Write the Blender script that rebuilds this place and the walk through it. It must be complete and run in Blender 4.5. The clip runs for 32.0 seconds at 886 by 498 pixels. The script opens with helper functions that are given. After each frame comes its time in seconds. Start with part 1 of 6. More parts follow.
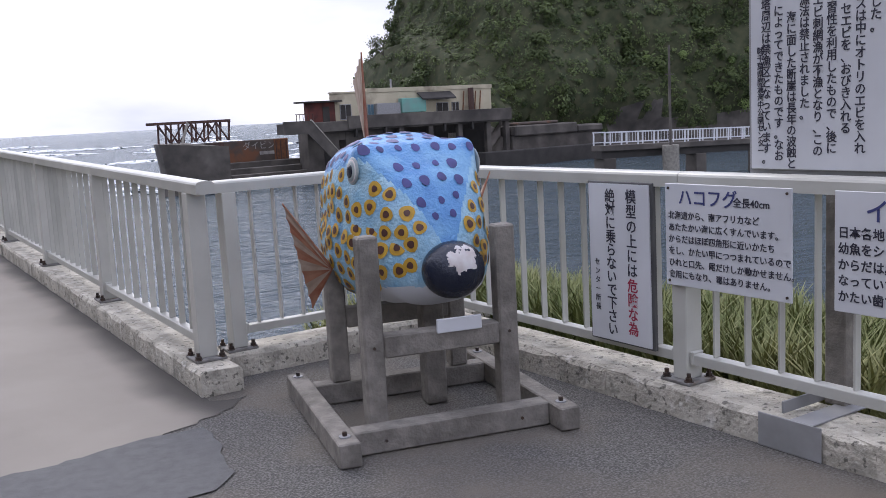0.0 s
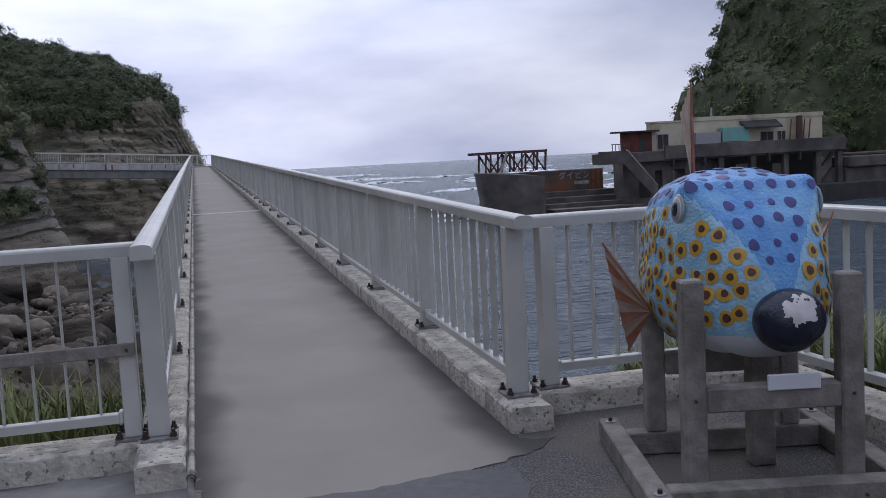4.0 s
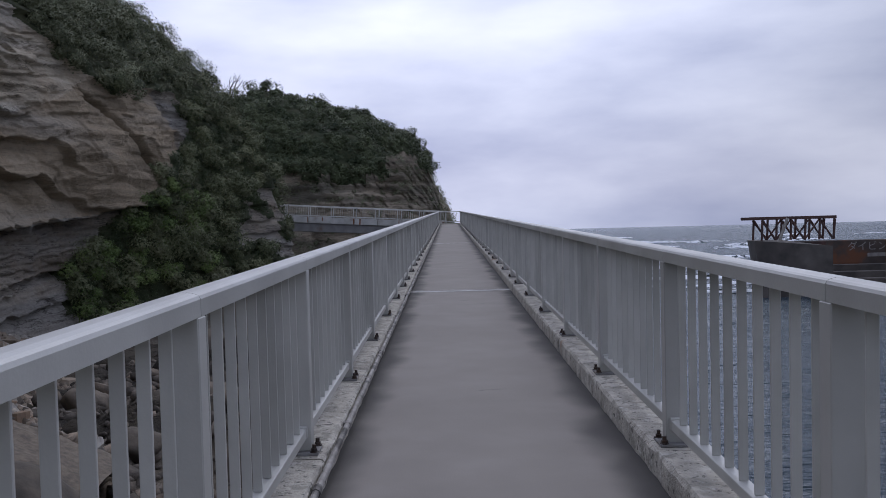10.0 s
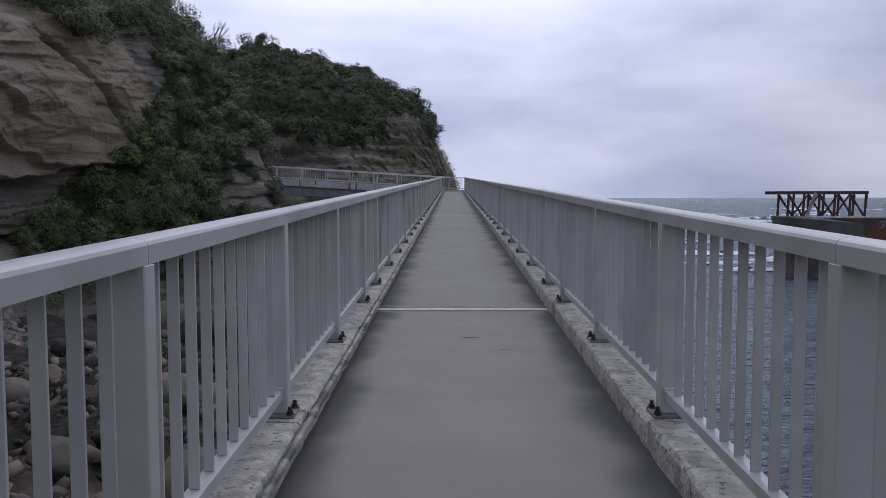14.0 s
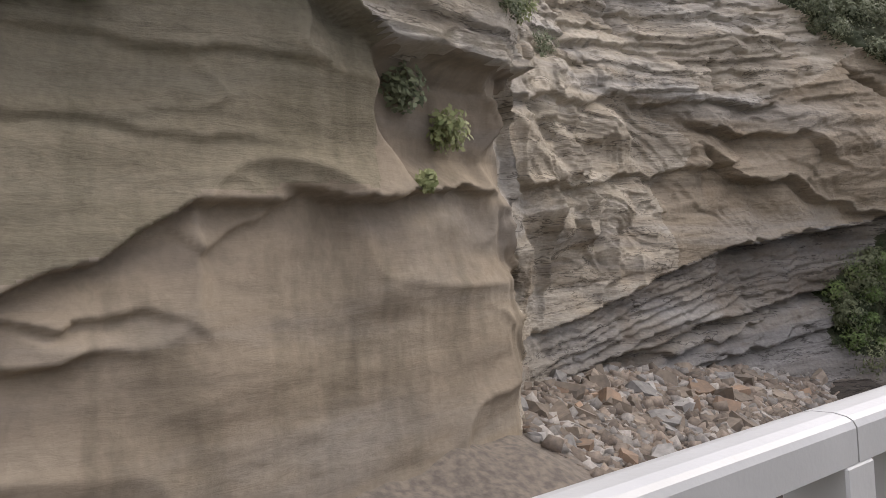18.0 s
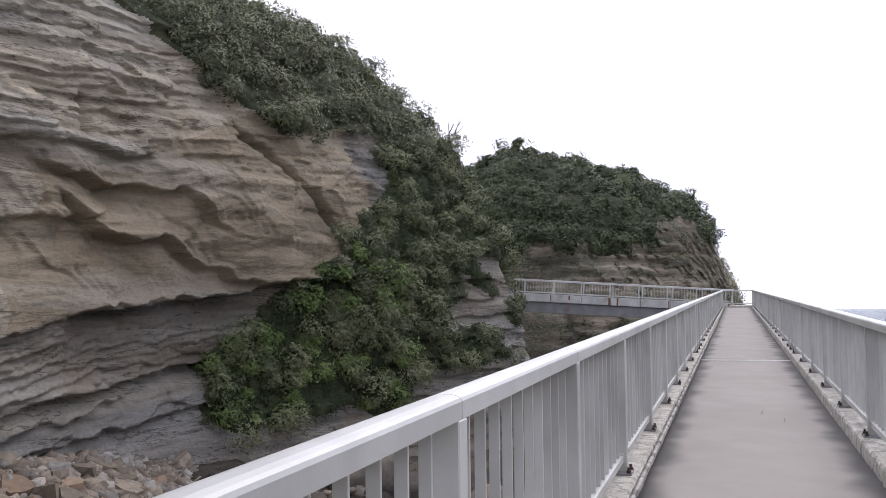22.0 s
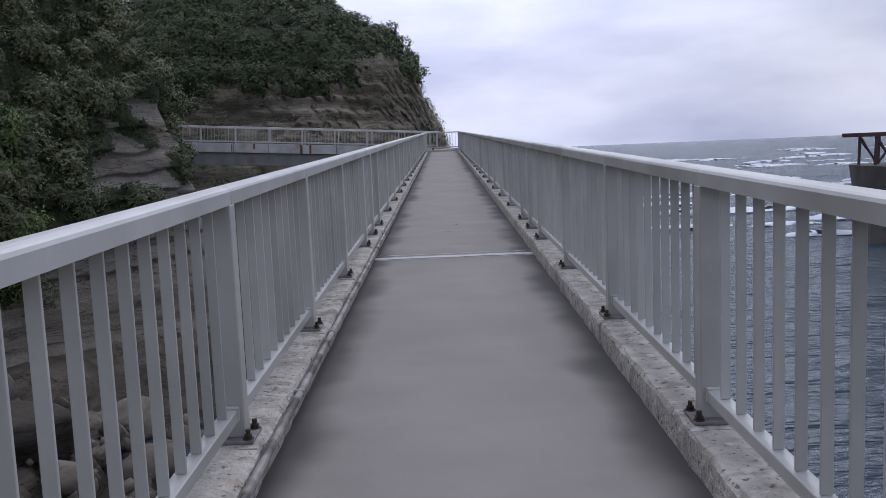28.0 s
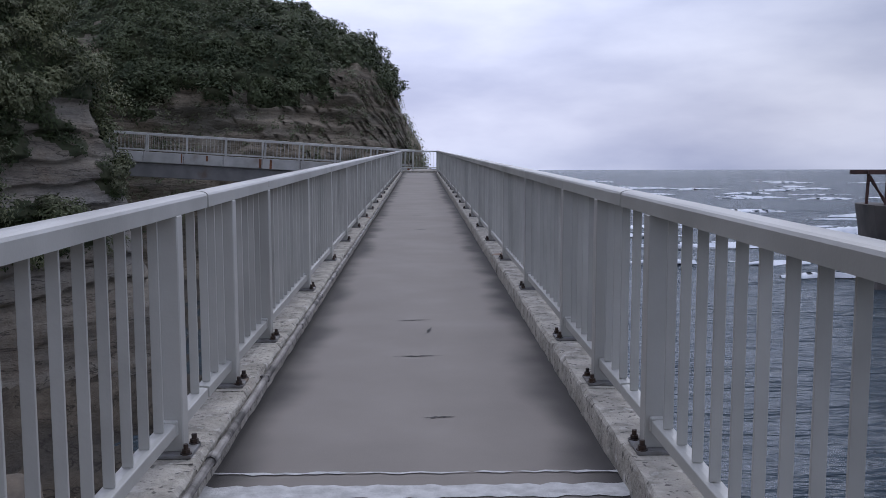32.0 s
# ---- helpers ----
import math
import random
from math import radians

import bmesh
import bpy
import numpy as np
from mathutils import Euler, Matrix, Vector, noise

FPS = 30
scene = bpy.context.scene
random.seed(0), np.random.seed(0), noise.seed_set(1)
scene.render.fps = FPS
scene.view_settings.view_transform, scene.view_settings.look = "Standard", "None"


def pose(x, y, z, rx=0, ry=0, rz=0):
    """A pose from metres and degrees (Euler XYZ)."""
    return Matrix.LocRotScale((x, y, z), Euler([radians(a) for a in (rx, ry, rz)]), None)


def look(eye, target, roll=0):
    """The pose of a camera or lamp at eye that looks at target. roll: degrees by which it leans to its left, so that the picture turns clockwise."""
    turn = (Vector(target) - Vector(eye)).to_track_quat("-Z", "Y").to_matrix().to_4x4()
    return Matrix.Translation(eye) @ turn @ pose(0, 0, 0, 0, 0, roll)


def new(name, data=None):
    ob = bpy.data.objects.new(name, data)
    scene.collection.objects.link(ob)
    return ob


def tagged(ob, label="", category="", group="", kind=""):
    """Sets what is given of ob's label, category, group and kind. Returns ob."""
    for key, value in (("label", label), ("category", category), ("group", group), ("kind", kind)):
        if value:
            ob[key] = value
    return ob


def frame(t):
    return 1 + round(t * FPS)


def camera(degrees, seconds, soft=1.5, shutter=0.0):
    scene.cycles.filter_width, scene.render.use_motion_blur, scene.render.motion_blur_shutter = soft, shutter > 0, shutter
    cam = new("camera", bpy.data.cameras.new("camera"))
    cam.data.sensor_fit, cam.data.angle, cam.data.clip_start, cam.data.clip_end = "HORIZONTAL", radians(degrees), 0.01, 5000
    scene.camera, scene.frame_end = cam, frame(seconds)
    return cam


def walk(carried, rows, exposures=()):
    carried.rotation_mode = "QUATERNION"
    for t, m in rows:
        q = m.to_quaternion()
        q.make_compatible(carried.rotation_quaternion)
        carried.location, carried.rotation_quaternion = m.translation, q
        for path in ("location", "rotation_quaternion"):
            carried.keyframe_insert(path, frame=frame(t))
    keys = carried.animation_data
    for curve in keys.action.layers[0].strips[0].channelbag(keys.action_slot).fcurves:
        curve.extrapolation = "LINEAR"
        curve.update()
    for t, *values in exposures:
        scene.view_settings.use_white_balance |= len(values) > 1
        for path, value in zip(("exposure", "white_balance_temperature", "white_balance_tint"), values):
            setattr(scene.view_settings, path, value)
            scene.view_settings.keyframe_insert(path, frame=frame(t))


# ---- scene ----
cam = camera(50.0, 32.0, 0.8)
SLOPE = 1.289   # the footbridge climbs gently away from the platform
# seconds, place, turn
PATH = [
    (0, -0.690, -0.488, 1.394, 81.83, 3.04, -33.38),
    (0.5, -0.697, -0.471, 1.395, 81.91, 2.30, -30.29),
    (1, -0.698, -0.464, 1.395, 81.84, 2.73, -28.56),
    (1.5, -0.695, -0.458, 1.398, 81.81, 2.53, -25.98),
    (2, -0.719, -0.469, 1.408, 81.92, 2.72, -21.16),
    (2.5, -0.736, -0.464, 1.415, 82.09, 2.54, -17.43),
    (4.5, -0.576, -0.127, 1.418, 85.84, 3.88, -12.25),
    (5, -0.489, 0.366, 1.431, 86.75, 5.39, -7.29),
    (5.5, -0.415, 0.986, 1.411, 86.13, 4.12, -5.81),
    (6, -0.353, 1.627, 1.396, 86.66, 3.54, -5.12),
    (6.5, -0.289, 2.408, 1.379, 86.10, 1.32, -4.51),
    (7, -0.223, 3.152, 1.332, 86.78, 2.06, -2.75),
    (7.5, -0.215, 3.901, 1.301, 86.82, 0.74, -1.89),
    (8, -0.177, 4.603, 1.354, 87.78, 1.06, -0.10),
    (8.5, -0.141, 5.300, 1.394, 88.89, 0.11, -0.06),
    (9, -0.094, 6.010, 1.368, 89.83, 1.85, 0.54),
    (9.5, -0.154, 6.800, 1.403, 88.64, 0.39, 0.77),
    (10, -0.172, 7.600, 1.412, 88.87, 1.41, 0.29),
    (10.5, -0.170, 8.280, 1.384, 89.12, 0.86, -2.08),
    (11, -0.142, 8.950, 1.418, 89.83, 0.88, -1.34),
    (11.5, -0.115, 9.750, 1.410, 88.26, -0.27, -1.03),
    (12, -0.084, 10.520, 1.451, 88.70, 1.77, 0.09),
    (12.5, -0.100, 11.250, 1.458, 88.78, 1.23, -0.26),
    (13, -0.087, 12.028, 1.502, 88.85, 0.84, 0.85),
    (13.5, -0.110, 12.910, 1.486, 87.82, 0.07, 0.46),
    (15.5, -0.021, 15.800, 1.572, 85.28, 2.62, 5.78),
    (16, -0.062, 16.424, 1.611, 85.10, 3.39, 17.22),
    (16.5, -0.083, 17.026, 1.643, 86.57, 2.58, 25.87),
    (17, -0.127, 17.560, 1.671, 88.25, 2.60, 37.50),
    (17.5, -0.203, 18.205, 1.688, 90.06, 2.66, 44.05),
    (18, -0.227, 18.751, 1.712, 90.97, 2.87, 49.21),
    (18.5, -0.238, 19.544, 1.741, 92.27, 3.56, 48.24),
    (19, -0.244, 20.276, 1.769, 93.39, 3.33, 48.69),
    (19.5, -0.201, 20.949, 1.788, 94.80, 2.01, 45.03),
    (20, -0.129, 21.622, 1.836, 95.12, 3.18, 41.50),
    (20.5, -0.023, 22.520, 1.892, 94.19, 1.97, 35.83),
    (21, -0.060, 23.377, 1.885, 93.94, 1.86, 30.30),
    (21.5, -0.117, 24.047, 1.879, 93.51, 0.53, 24.06),
    (22, -0.144, 24.817, 1.871, 93.65, 0.35, 17.08),
    (22.5, -0.156, 25.523, 1.875, 93.27, 1.35, 9.43),
    (23, -0.170, 26.091, 1.875, 93.53, 0.68, 2.99),
    (23.5, -0.094, 26.788, 1.854, 90.71, 0.14, -0.08),
    (24, 0.010, 27.535, 1.857, 88.79, 0.12, -2.02),
    (24.5, -0.010, 28.320, 1.864, 87.45, 0.05, -0.91),
    (26.5, -0.103, 31.424, 1.901, 85.26, 0.24, -2.50),
    (27, -0.112, 32.132, 1.930, 85.30, 1.87, -1.48),
    (27.5, -0.115, 32.864, 1.940, 85.07, 0.96, -1.77),
    (28, -0.076, 33.650, 1.965, 84.05, 2.38, -0.09),
    (28.5, -0.054, 34.401, 1.983, 84.51, 2.03, -1.66),
    (29, -0.008, 35.146, 2.019, 85.02, 1.35, -1.04),
    (29.5, -0.011, 35.822, 2.031, 86.40, -0.08, -1.05),
    (30, 0.033, 36.596, 2.053, 86.74, 2.38, -1.10),
    (30.5, 0.017, 37.373, 2.058, 87.02, 2.60, -3.08),
    (31, 0.022, 38.113, 2.061, 86.43, 1.53, -2.23),
    (31.5, 0.000, 38.829, 2.079, 85.41, 0.83, -2.84),
    (32, 0.019, 39.570, 2.100, 85.14, 0.09, -1.41),
]
EXPOSURES = [(0, 0.80, 6650, 11), (2, 0.50, 6500, 11), (4.5, -0.13, 6150, 11), (6, -0.19, 6150, 12), (9, -0.32, 6050, 12), (13.5, -0.37, 6050, 12), (15.5, 0.03, 6200, 12),
             (17, 0.77, 6650, 11), (18, 1.08, 7150, 12), (19, 1.43, 7200, 12), (20.5, 1.52, 7100, 12), (21.5, 1.12, 6850, 12), (22.5, 0.43, 6400, 11), (23, -0.22, 5950, 11), (24, -0.42, 5900, 12), (28, -0.02, 6150, 12), (32, -0.16, 6050, 12)]
walk(cam, [(t, pose(x, y, z, rx, ry, rz)) for t, x, y, z, rx, ry, rz in PATH], EXPOSURES)

# ---- world and sun ----
SEA = -6.0
world = bpy.data.worlds.new("world")
scene.world = world
world.use_nodes = True
wn, wl = world.node_tree.nodes, world.node_tree.links
wn.clear()


def overcast():
    out, bg = wn.new("ShaderNodeOutputWorld"), wn.new("ShaderNodeBackground")
    sky = wn.new("ShaderNodeTexSky")
    sky.sky_type, sky.sun_disc = "NISHITA", False
    sky.sun_elevation, sky.sun_rotation = radians(42), radians(-8)
    sky.dust_density, sky.air_density = 4.0, 1.5
    coord, mapping = wn.new("ShaderNodeTexCoord"), wn.new("ShaderNodeMapping")
    mapping.inputs["Scale"].default_value = (1.6, 1.6, 5.0)
    n1 = wn.new("ShaderNodeTexNoise")
    n1.inputs["Scale"].default_value, n1.inputs["Detail"].default_value = 1.6, 6.0
    n1.inputs["Roughness"].default_value = 0.5
    ramp = wn.new("ShaderNodeValToRGB")
    ramp.color_ramp.elements[0].position, ramp.color_ramp.elements[1].position = 0.34, 0.64
    ramp.color_ramp.elements[0].color = (0.375, 0.415, 0.60, 1)
    ramp.color_ramp.elements[1].color = (0.745, 0.77, 0.915, 1)
    glow, dot = wn.new("ShaderNodeMapRange"), wn.new("ShaderNodeVectorMath")
    dot.operation = "DOT_PRODUCT"
    dot.inputs[1].default_value = (-0.10, 0.90, 0.43)
    glow.inputs["From Min"].default_value, glow.inputs["From Max"].default_value = 0.80, 1.0
    glow.inputs["To Min"].default_value, glow.inputs["To Max"].default_value = 1.0, 1.65
    glow.interpolation_type = "SMOOTHSTEP"
    veil = wn.new("ShaderNodeVectorMath")
    veil.operation = "SCALE"
    wl.new(coord.outputs["Generated"], dot.inputs[0])
    wl.new(dot.outputs["Value"], glow.inputs["Value"])
    split, over, lift = wn.new("ShaderNodeSeparateXYZ"), wn.new("ShaderNodeMapRange"), wn.new("ShaderNodeMath")
    over.inputs["From Min"].default_value, over.inputs["From Max"].default_value = 0.42, 1.0
    over.inputs["To Min"].default_value, over.inputs["To Max"].default_value = 1.0, 1.6
    lift.operation = "MULTIPLY"
    wl.new(coord.outputs["Generated"], split.inputs[0])
    wl.new(split.outputs["Z"], over.inputs["Value"])
    wl.new(over.outputs["Result"], lift.inputs[0])
    wl.new(glow.outputs["Result"], lift.inputs[1])
    wl.new(lift.outputs["Value"], veil.inputs["Scale"])
    mix = wn.new("ShaderNodeMix")
    mix.data_type = "RGBA"
    mix.inputs["Factor"].default_value = 0.9
    dim = wn.new("ShaderNodeVectorMath")
    dim.operation = "SCALE"
    dim.inputs["Scale"].default_value = 0.12
    wl.new(coord.outputs["Generated"], mapping.inputs["Vector"])
    wl.new(mapping.outputs["Vector"], n1.inputs["Vector"])
    wl.new(n1.outputs["Fac"], ramp.inputs["Fac"])
    wl.new(sky.outputs["Color"], dim.inputs[0])
    wl.new(dim.outputs["Vector"], mix.inputs["A"])
    wl.new(ramp.outputs["Color"], veil.inputs[0])
    wl.new(veil.outputs["Vector"], mix.inputs["B"])
    wl.new(mix.outputs["Result"], bg.inputs["Color"])
    bg.inputs["Strength"].default_value = 1.0
    wl.new(bg.outputs["Background"], out.inputs["Surface"])


overcast()
sun_data = bpy.data.lights.new("sun", "SUN")
sun_data.energy, sun_data.angle, sun_data.color = 0.7, radians(25), (1.0, 0.97, 0.92)
sun = new("sun", sun_data)
sun.matrix_world = look((0, 0, 0), (-0.25 * math.cos(radians(45)), -math.cos(radians(45)), -math.sin(radians(45))))

# ---- materials ----


def material(name, colour, rough=0.7, metal=0.0, second=None, scale=6.0, detail=6.0, bump=0.0, bump_scale=30.0, spread=(0.35, 0.65), spec=0.5,
             third=None, third_scale=0.8, third_spread=(0.5, 0.7), vary=0.0):
    """A surface: two colours mixed by fine noise, a third laid over in large stains, and fine relief."""
    m = bpy.data.materials.new(name)
    m.use_nodes = True
    nt = m.node_tree
    nodes, links = nt.nodes, nt.links
    b = nodes["Principled BSDF"]
    b.inputs["Roughness"].default_value, b.inputs["Metallic"].default_value = rough, metal
    b.inputs["Specular IOR Level"].default_value = spec
    b.inputs["Base Color"].default_value = (*colour, 1)
    coord = nodes.new("ShaderNodeNewGeometry")
    last = None

    def noisy(sc, lo, hi, det):
        n = nodes.new("ShaderNodeTexNoise")
        n.inputs["Scale"].default_value, n.inputs["Detail"].default_value = sc, det
        links.new(coord.outputs["Position"], n.inputs["Vector"])
        r = nodes.new("ShaderNodeMapRange")
        r.inputs["From Min"].default_value, r.inputs["From Max"].default_value = lo, hi
        links.new(n.outputs["Fac"], r.inputs["Value"])
        return r.outputs["Result"]

    def mixed(fac, a, c):
        x = nodes.new("ShaderNodeMix")
        x.data_type = "RGBA"
        links.new(fac, x.inputs["Factor"])
        if isinstance(a, tuple):
            x.inputs["A"].default_value = (*a, 1)
        else:
            links.new(a, x.inputs["A"])
        x.inputs["B"].default_value = (*c, 1)
        return x.outputs["Result"]

    if second:
        last = mixed(noisy(scale, *spread, detail), colour, second)
    if third:
        last = mixed(noisy(third_scale, *third_spread, 8.0), last or colour, third)
    if vary:
        info, hsv = nodes.new("ShaderNodeObjectInfo"), nodes.new("ShaderNodeHueSaturation")
        r = nodes.new("ShaderNodeMapRange")
        r.inputs["To Min"].default_value, r.inputs["To Max"].default_value = 1 - vary, 1 + vary
        links.new(info.outputs["Random"], r.inputs["Value"])
        links.new(r.outputs["Result"], hsv.inputs["Value"])
        if last:
            links.new(last, hsv.inputs["Color"])
        else:
            hsv.inputs["Color"].default_value = (*colour, 1)
        last = hsv.outputs["Color"]
    if last:
        links.new(last, b.inputs["Base Color"])
    if bump:
        n = nodes.new("ShaderNodeTexNoise")
        n.inputs["Scale"].default_value, n.inputs["Detail"].default_value = bump_scale, 8.0
        links.new(coord.outputs["Position"], n.inputs["Vector"])
        bp = nodes.new("ShaderNodeBump")
        bp.inputs["Strength"].default_value, bp.inputs["Distance"].default_value = bump, 0.02
        links.new(n.outputs["Fac"], bp.inputs["Height"])
        links.new(bp.outputs["Normal"], b.inputs["Normal"])
    return m


def leaf_material(name, a, b, c):
    """Leaves: three greens mixed leaf by leaf and in broad drifts."""
    m = bpy.data.materials.new(name)
    m.use_nodes = True
    nodes, links = m.node_tree.nodes, m.node_tree.links
    bs = nodes["Principled BSDF"]
    bs.inputs["Roughness"].default_value = 0.65
    bs.inputs["Specular IOR Level"].default_value = 0.25
    geo, ramp = nodes.new("ShaderNodeNewGeometry"), nodes.new("ShaderNodeValToRGB")
    ramp.color_ramp.elements[0].color, ramp.color_ramp.elements[1].color = (*a, 1), (*b, 1)
    e = ramp.color_ramp.elements.new(0.85)
    e.color = (*c, 1)
    n = nodes.new("ShaderNodeTexNoise")
    n.inputs["Scale"].default_value, n.inputs["Detail"].default_value = 0.4, 4.0
    add, half = nodes.new("ShaderNodeMath"), nodes.new("ShaderNodeMath")
    half.operation = "MULTIPLY"
    half.inputs[1].default_value = 0.34
    add.operation = "MULTIPLY_ADD"
    add.inputs[1].default_value = 1.5
    links.new(geo.outputs["Random Per Island"], half.inputs[0])
    links.new(geo.outputs["Position"], n.inputs["Vector"])
    links.new(n.outputs["Fac"], add.inputs[0])
    links.new(half.outputs["Value"], add.inputs[2])
    low = nodes.new("ShaderNodeMath")
    low.operation = "SUBTRACT"
    low.inputs[1].default_value = 0.45
    links.new(add.outputs["Value"], low.inputs[0])
    links.new(low.outputs["Value"], ramp.inputs["Fac"])
    links.new(ramp.outputs["Color"], bs.inputs["Base Color"])
    return m


def rock_material(name, light, mid, dark, stain, relief=0.9, grey=(0.30, 0.29, 0.265), drip=0.6, seam=0.75, layers=6.0, speck=0.15, chips=0.0):
    """Bedded rock: thin beds that dip and waver, stains running down, fine relief."""
    m = bpy.data.materials.new(name)
    m.use_nodes = True
    nodes, links = m.node_tree.nodes, m.node_tree.links
    bs = nodes["Principled BSDF"]
    bs.inputs["Roughness"].default_value, bs.inputs["Specular IOR Level"].default_value = 0.95, 0.15
    geo = nodes.new("ShaderNodeNewGeometry")

    def tex(scale_xyz, sc, detail, rot=(0, 0, 0), rough=0.6):
        mp, n = nodes.new("ShaderNodeMapping"), nodes.new("ShaderNodeTexNoise")
        mp.inputs["Scale"].default_value, mp.inputs["Rotation"].default_value = scale_xyz, rot
        n.inputs["Scale"].default_value, n.inputs["Detail"].default_value, n.inputs["Roughness"].default_value = sc, detail, rough
        n.inputs["Distortion"].default_value = 0.4
        links.new(geo.outputs["Position"], mp.inputs["Vector"])
        links.new(mp.outputs["Vector"], n.inputs["Vector"])
        return n.outputs["Fac"]

    beds = tex((0.10, 0.09, 1.5 if layers > 3 else 0.7), 1.0, layers, (radians(-5), 0, 0), 0.5)
    ramp = nodes.new("ShaderNodeValToRGB")
    el = ramp.color_ramp.elements
    el[0].position, el[0].color = 0.30, (*dark, 1)
    el[1].position, el[1].color = 0.72, (*light, 1)
    e = el.new(0.50)
    e.color = (*mid, 1)
    links.new(beds, ramp.inputs["Fac"])
    streak = tex((0.7, 0.7, 0.12), 1.0, 7.0)
    mr = nodes.new("ShaderNodeMapRange")
    mr.inputs["From Min"].default_value, mr.inputs["From Max"].default_value = 0.48, 0.72
    mr.inputs["To Max"].default_value = drip
    links.new(streak, mr.inputs["Value"])
    mix = nodes.new("ShaderNodeMix")
    mix.data_type = "RGBA"
    links.new(mr.outputs["Result"], mix.inputs["Factor"])
    links.new(ramp.outputs["Color"], mix.inputs["A"])
    mix.inputs["B"].default_value = (*stain, 1)
    zone = nodes.new("ShaderNodeMapRange")
    zone.inputs["From Min"].default_value, zone.inputs["From Max"].default_value, zone.inputs["To Max"].default_value = 0.47, 0.62, 0.75
    links.new(tex((0.10, 0.07, 0.38), 1.0, 5.0, (radians(-6), 0, 0)), zone.inputs["Value"])
    tint = nodes.new("ShaderNodeMix")
    tint.data_type = "RGBA"
    links.new(zone.outputs["Result"], tint.inputs["Factor"])
    links.new(mix.outputs["Result"], tint.inputs["A"])
    tint.inputs["B"].default_value = (*grey, 1)
    mix = tint
    grain = tex((1, 1, 1), 6.0, 8.0)
    hsv = nodes.new("ShaderNodeHueSaturation")
    g2 = nodes.new("ShaderNodeMapRange")
    g2.inputs["From Min"].default_value, g2.inputs["From Max"].default_value = 0.3, 0.7
    g2.inputs["To Min"].default_value, g2.inputs["To Max"].default_value = 1 - speck, 1 + speck
    links.new(grain, g2.inputs["Value"])
    links.new(g2.outputs["Result"], hsv.inputs["Value"])
    links.new(mix.outputs["Result"], hsv.inputs["Color"])
    # thin dark seams between the beds
    line, off, thin, dark_mix = nodes.new("ShaderNodeMath"), nodes.new("ShaderNodeMath"), nodes.new("ShaderNodeMapRange"), nodes.new("ShaderNodeMix")
    off.operation, line.operation = "SUBTRACT", "ABSOLUTE"
    off.inputs[1].default_value = 0.5
    links.new(tex((0.16, 0.14, 1.1), 1.0, 5.0, (radians(-6), 0, 0), 0.65), off.inputs[0])
    links.new(off.outputs["Value"], line.inputs[0])
    thin.inputs["From Min"].default_value, thin.inputs["From Max"].default_value = 0.0, 0.013
    thin.inputs["To Min"].default_value, thin.inputs["To Max"].default_value = seam, 0.0
    links.new(line.outputs["Value"], thin.inputs["Value"])
    dark_mix.data_type = "RGBA"
    links.new(thin.outputs["Result"], dark_mix.inputs["Factor"])
    links.new(hsv.outputs["Color"], dark_mix.inputs["A"])
    dark_mix.inputs["B"].default_value = (*(0.35 * v for v in dark), 1)
    links.new(dark_mix.outputs["Result"], bs.inputs["Base Color"])
    fine = tex((0.6, 0.5, 2.4), 2.0, 10.0, (radians(-5), 0, 0), 0.7)
    bp = nodes.new("ShaderNodeBump")
    bp.inputs["Strength"].default_value, bp.inputs["Distance"].default_value = relief, 0.18
    links.new(fine, bp.inputs["Height"])
    last = bp.outputs["Normal"]
    if chips:
        # sharp broken edges: cells drawn out along the beds, at two sizes
        for sc, dist in ((0.9, 0.16), (2.6, 0.06)):
            mp, vo, b2 = nodes.new("ShaderNodeMapping"), nodes.new("ShaderNodeTexVoronoi"), nodes.new("ShaderNodeBump")
            mp.inputs["Scale"].default_value, mp.inputs["Rotation"].default_value = (0.7, 0.55, 2.4), (radians(-5), 0, 0)
            warp, add = nodes.new("ShaderNodeTexNoise"), nodes.new("ShaderNodeVectorMath")
            warp.inputs["Scale"].default_value, warp.inputs["Detail"].default_value = 1.2, 3.0
            add.operation = "ADD"
            links.new(geo.outputs["Position"], warp.inputs["Vector"])
            links.new(geo.outputs["Position"], add.inputs[0])
            links.new(warp.outputs["Color"], add.inputs[1])
            links.new(add.outputs["Vector"], mp.inputs["Vector"])
            vo.feature = "F1"
            vo.inputs["Scale"].default_value = sc
            links.new(mp.outputs["Vector"], vo.inputs["Vector"])
            b2.inputs["Strength"].default_value, b2.inputs["Distance"].default_value = chips, dist
            links.new(vo.outputs["Color"], b2.inputs["Height"])
            links.new(last, b2.inputs["Normal"])
            last = b2.outputs["Normal"]
    links.new(last, bs.inputs["Normal"])
    return m


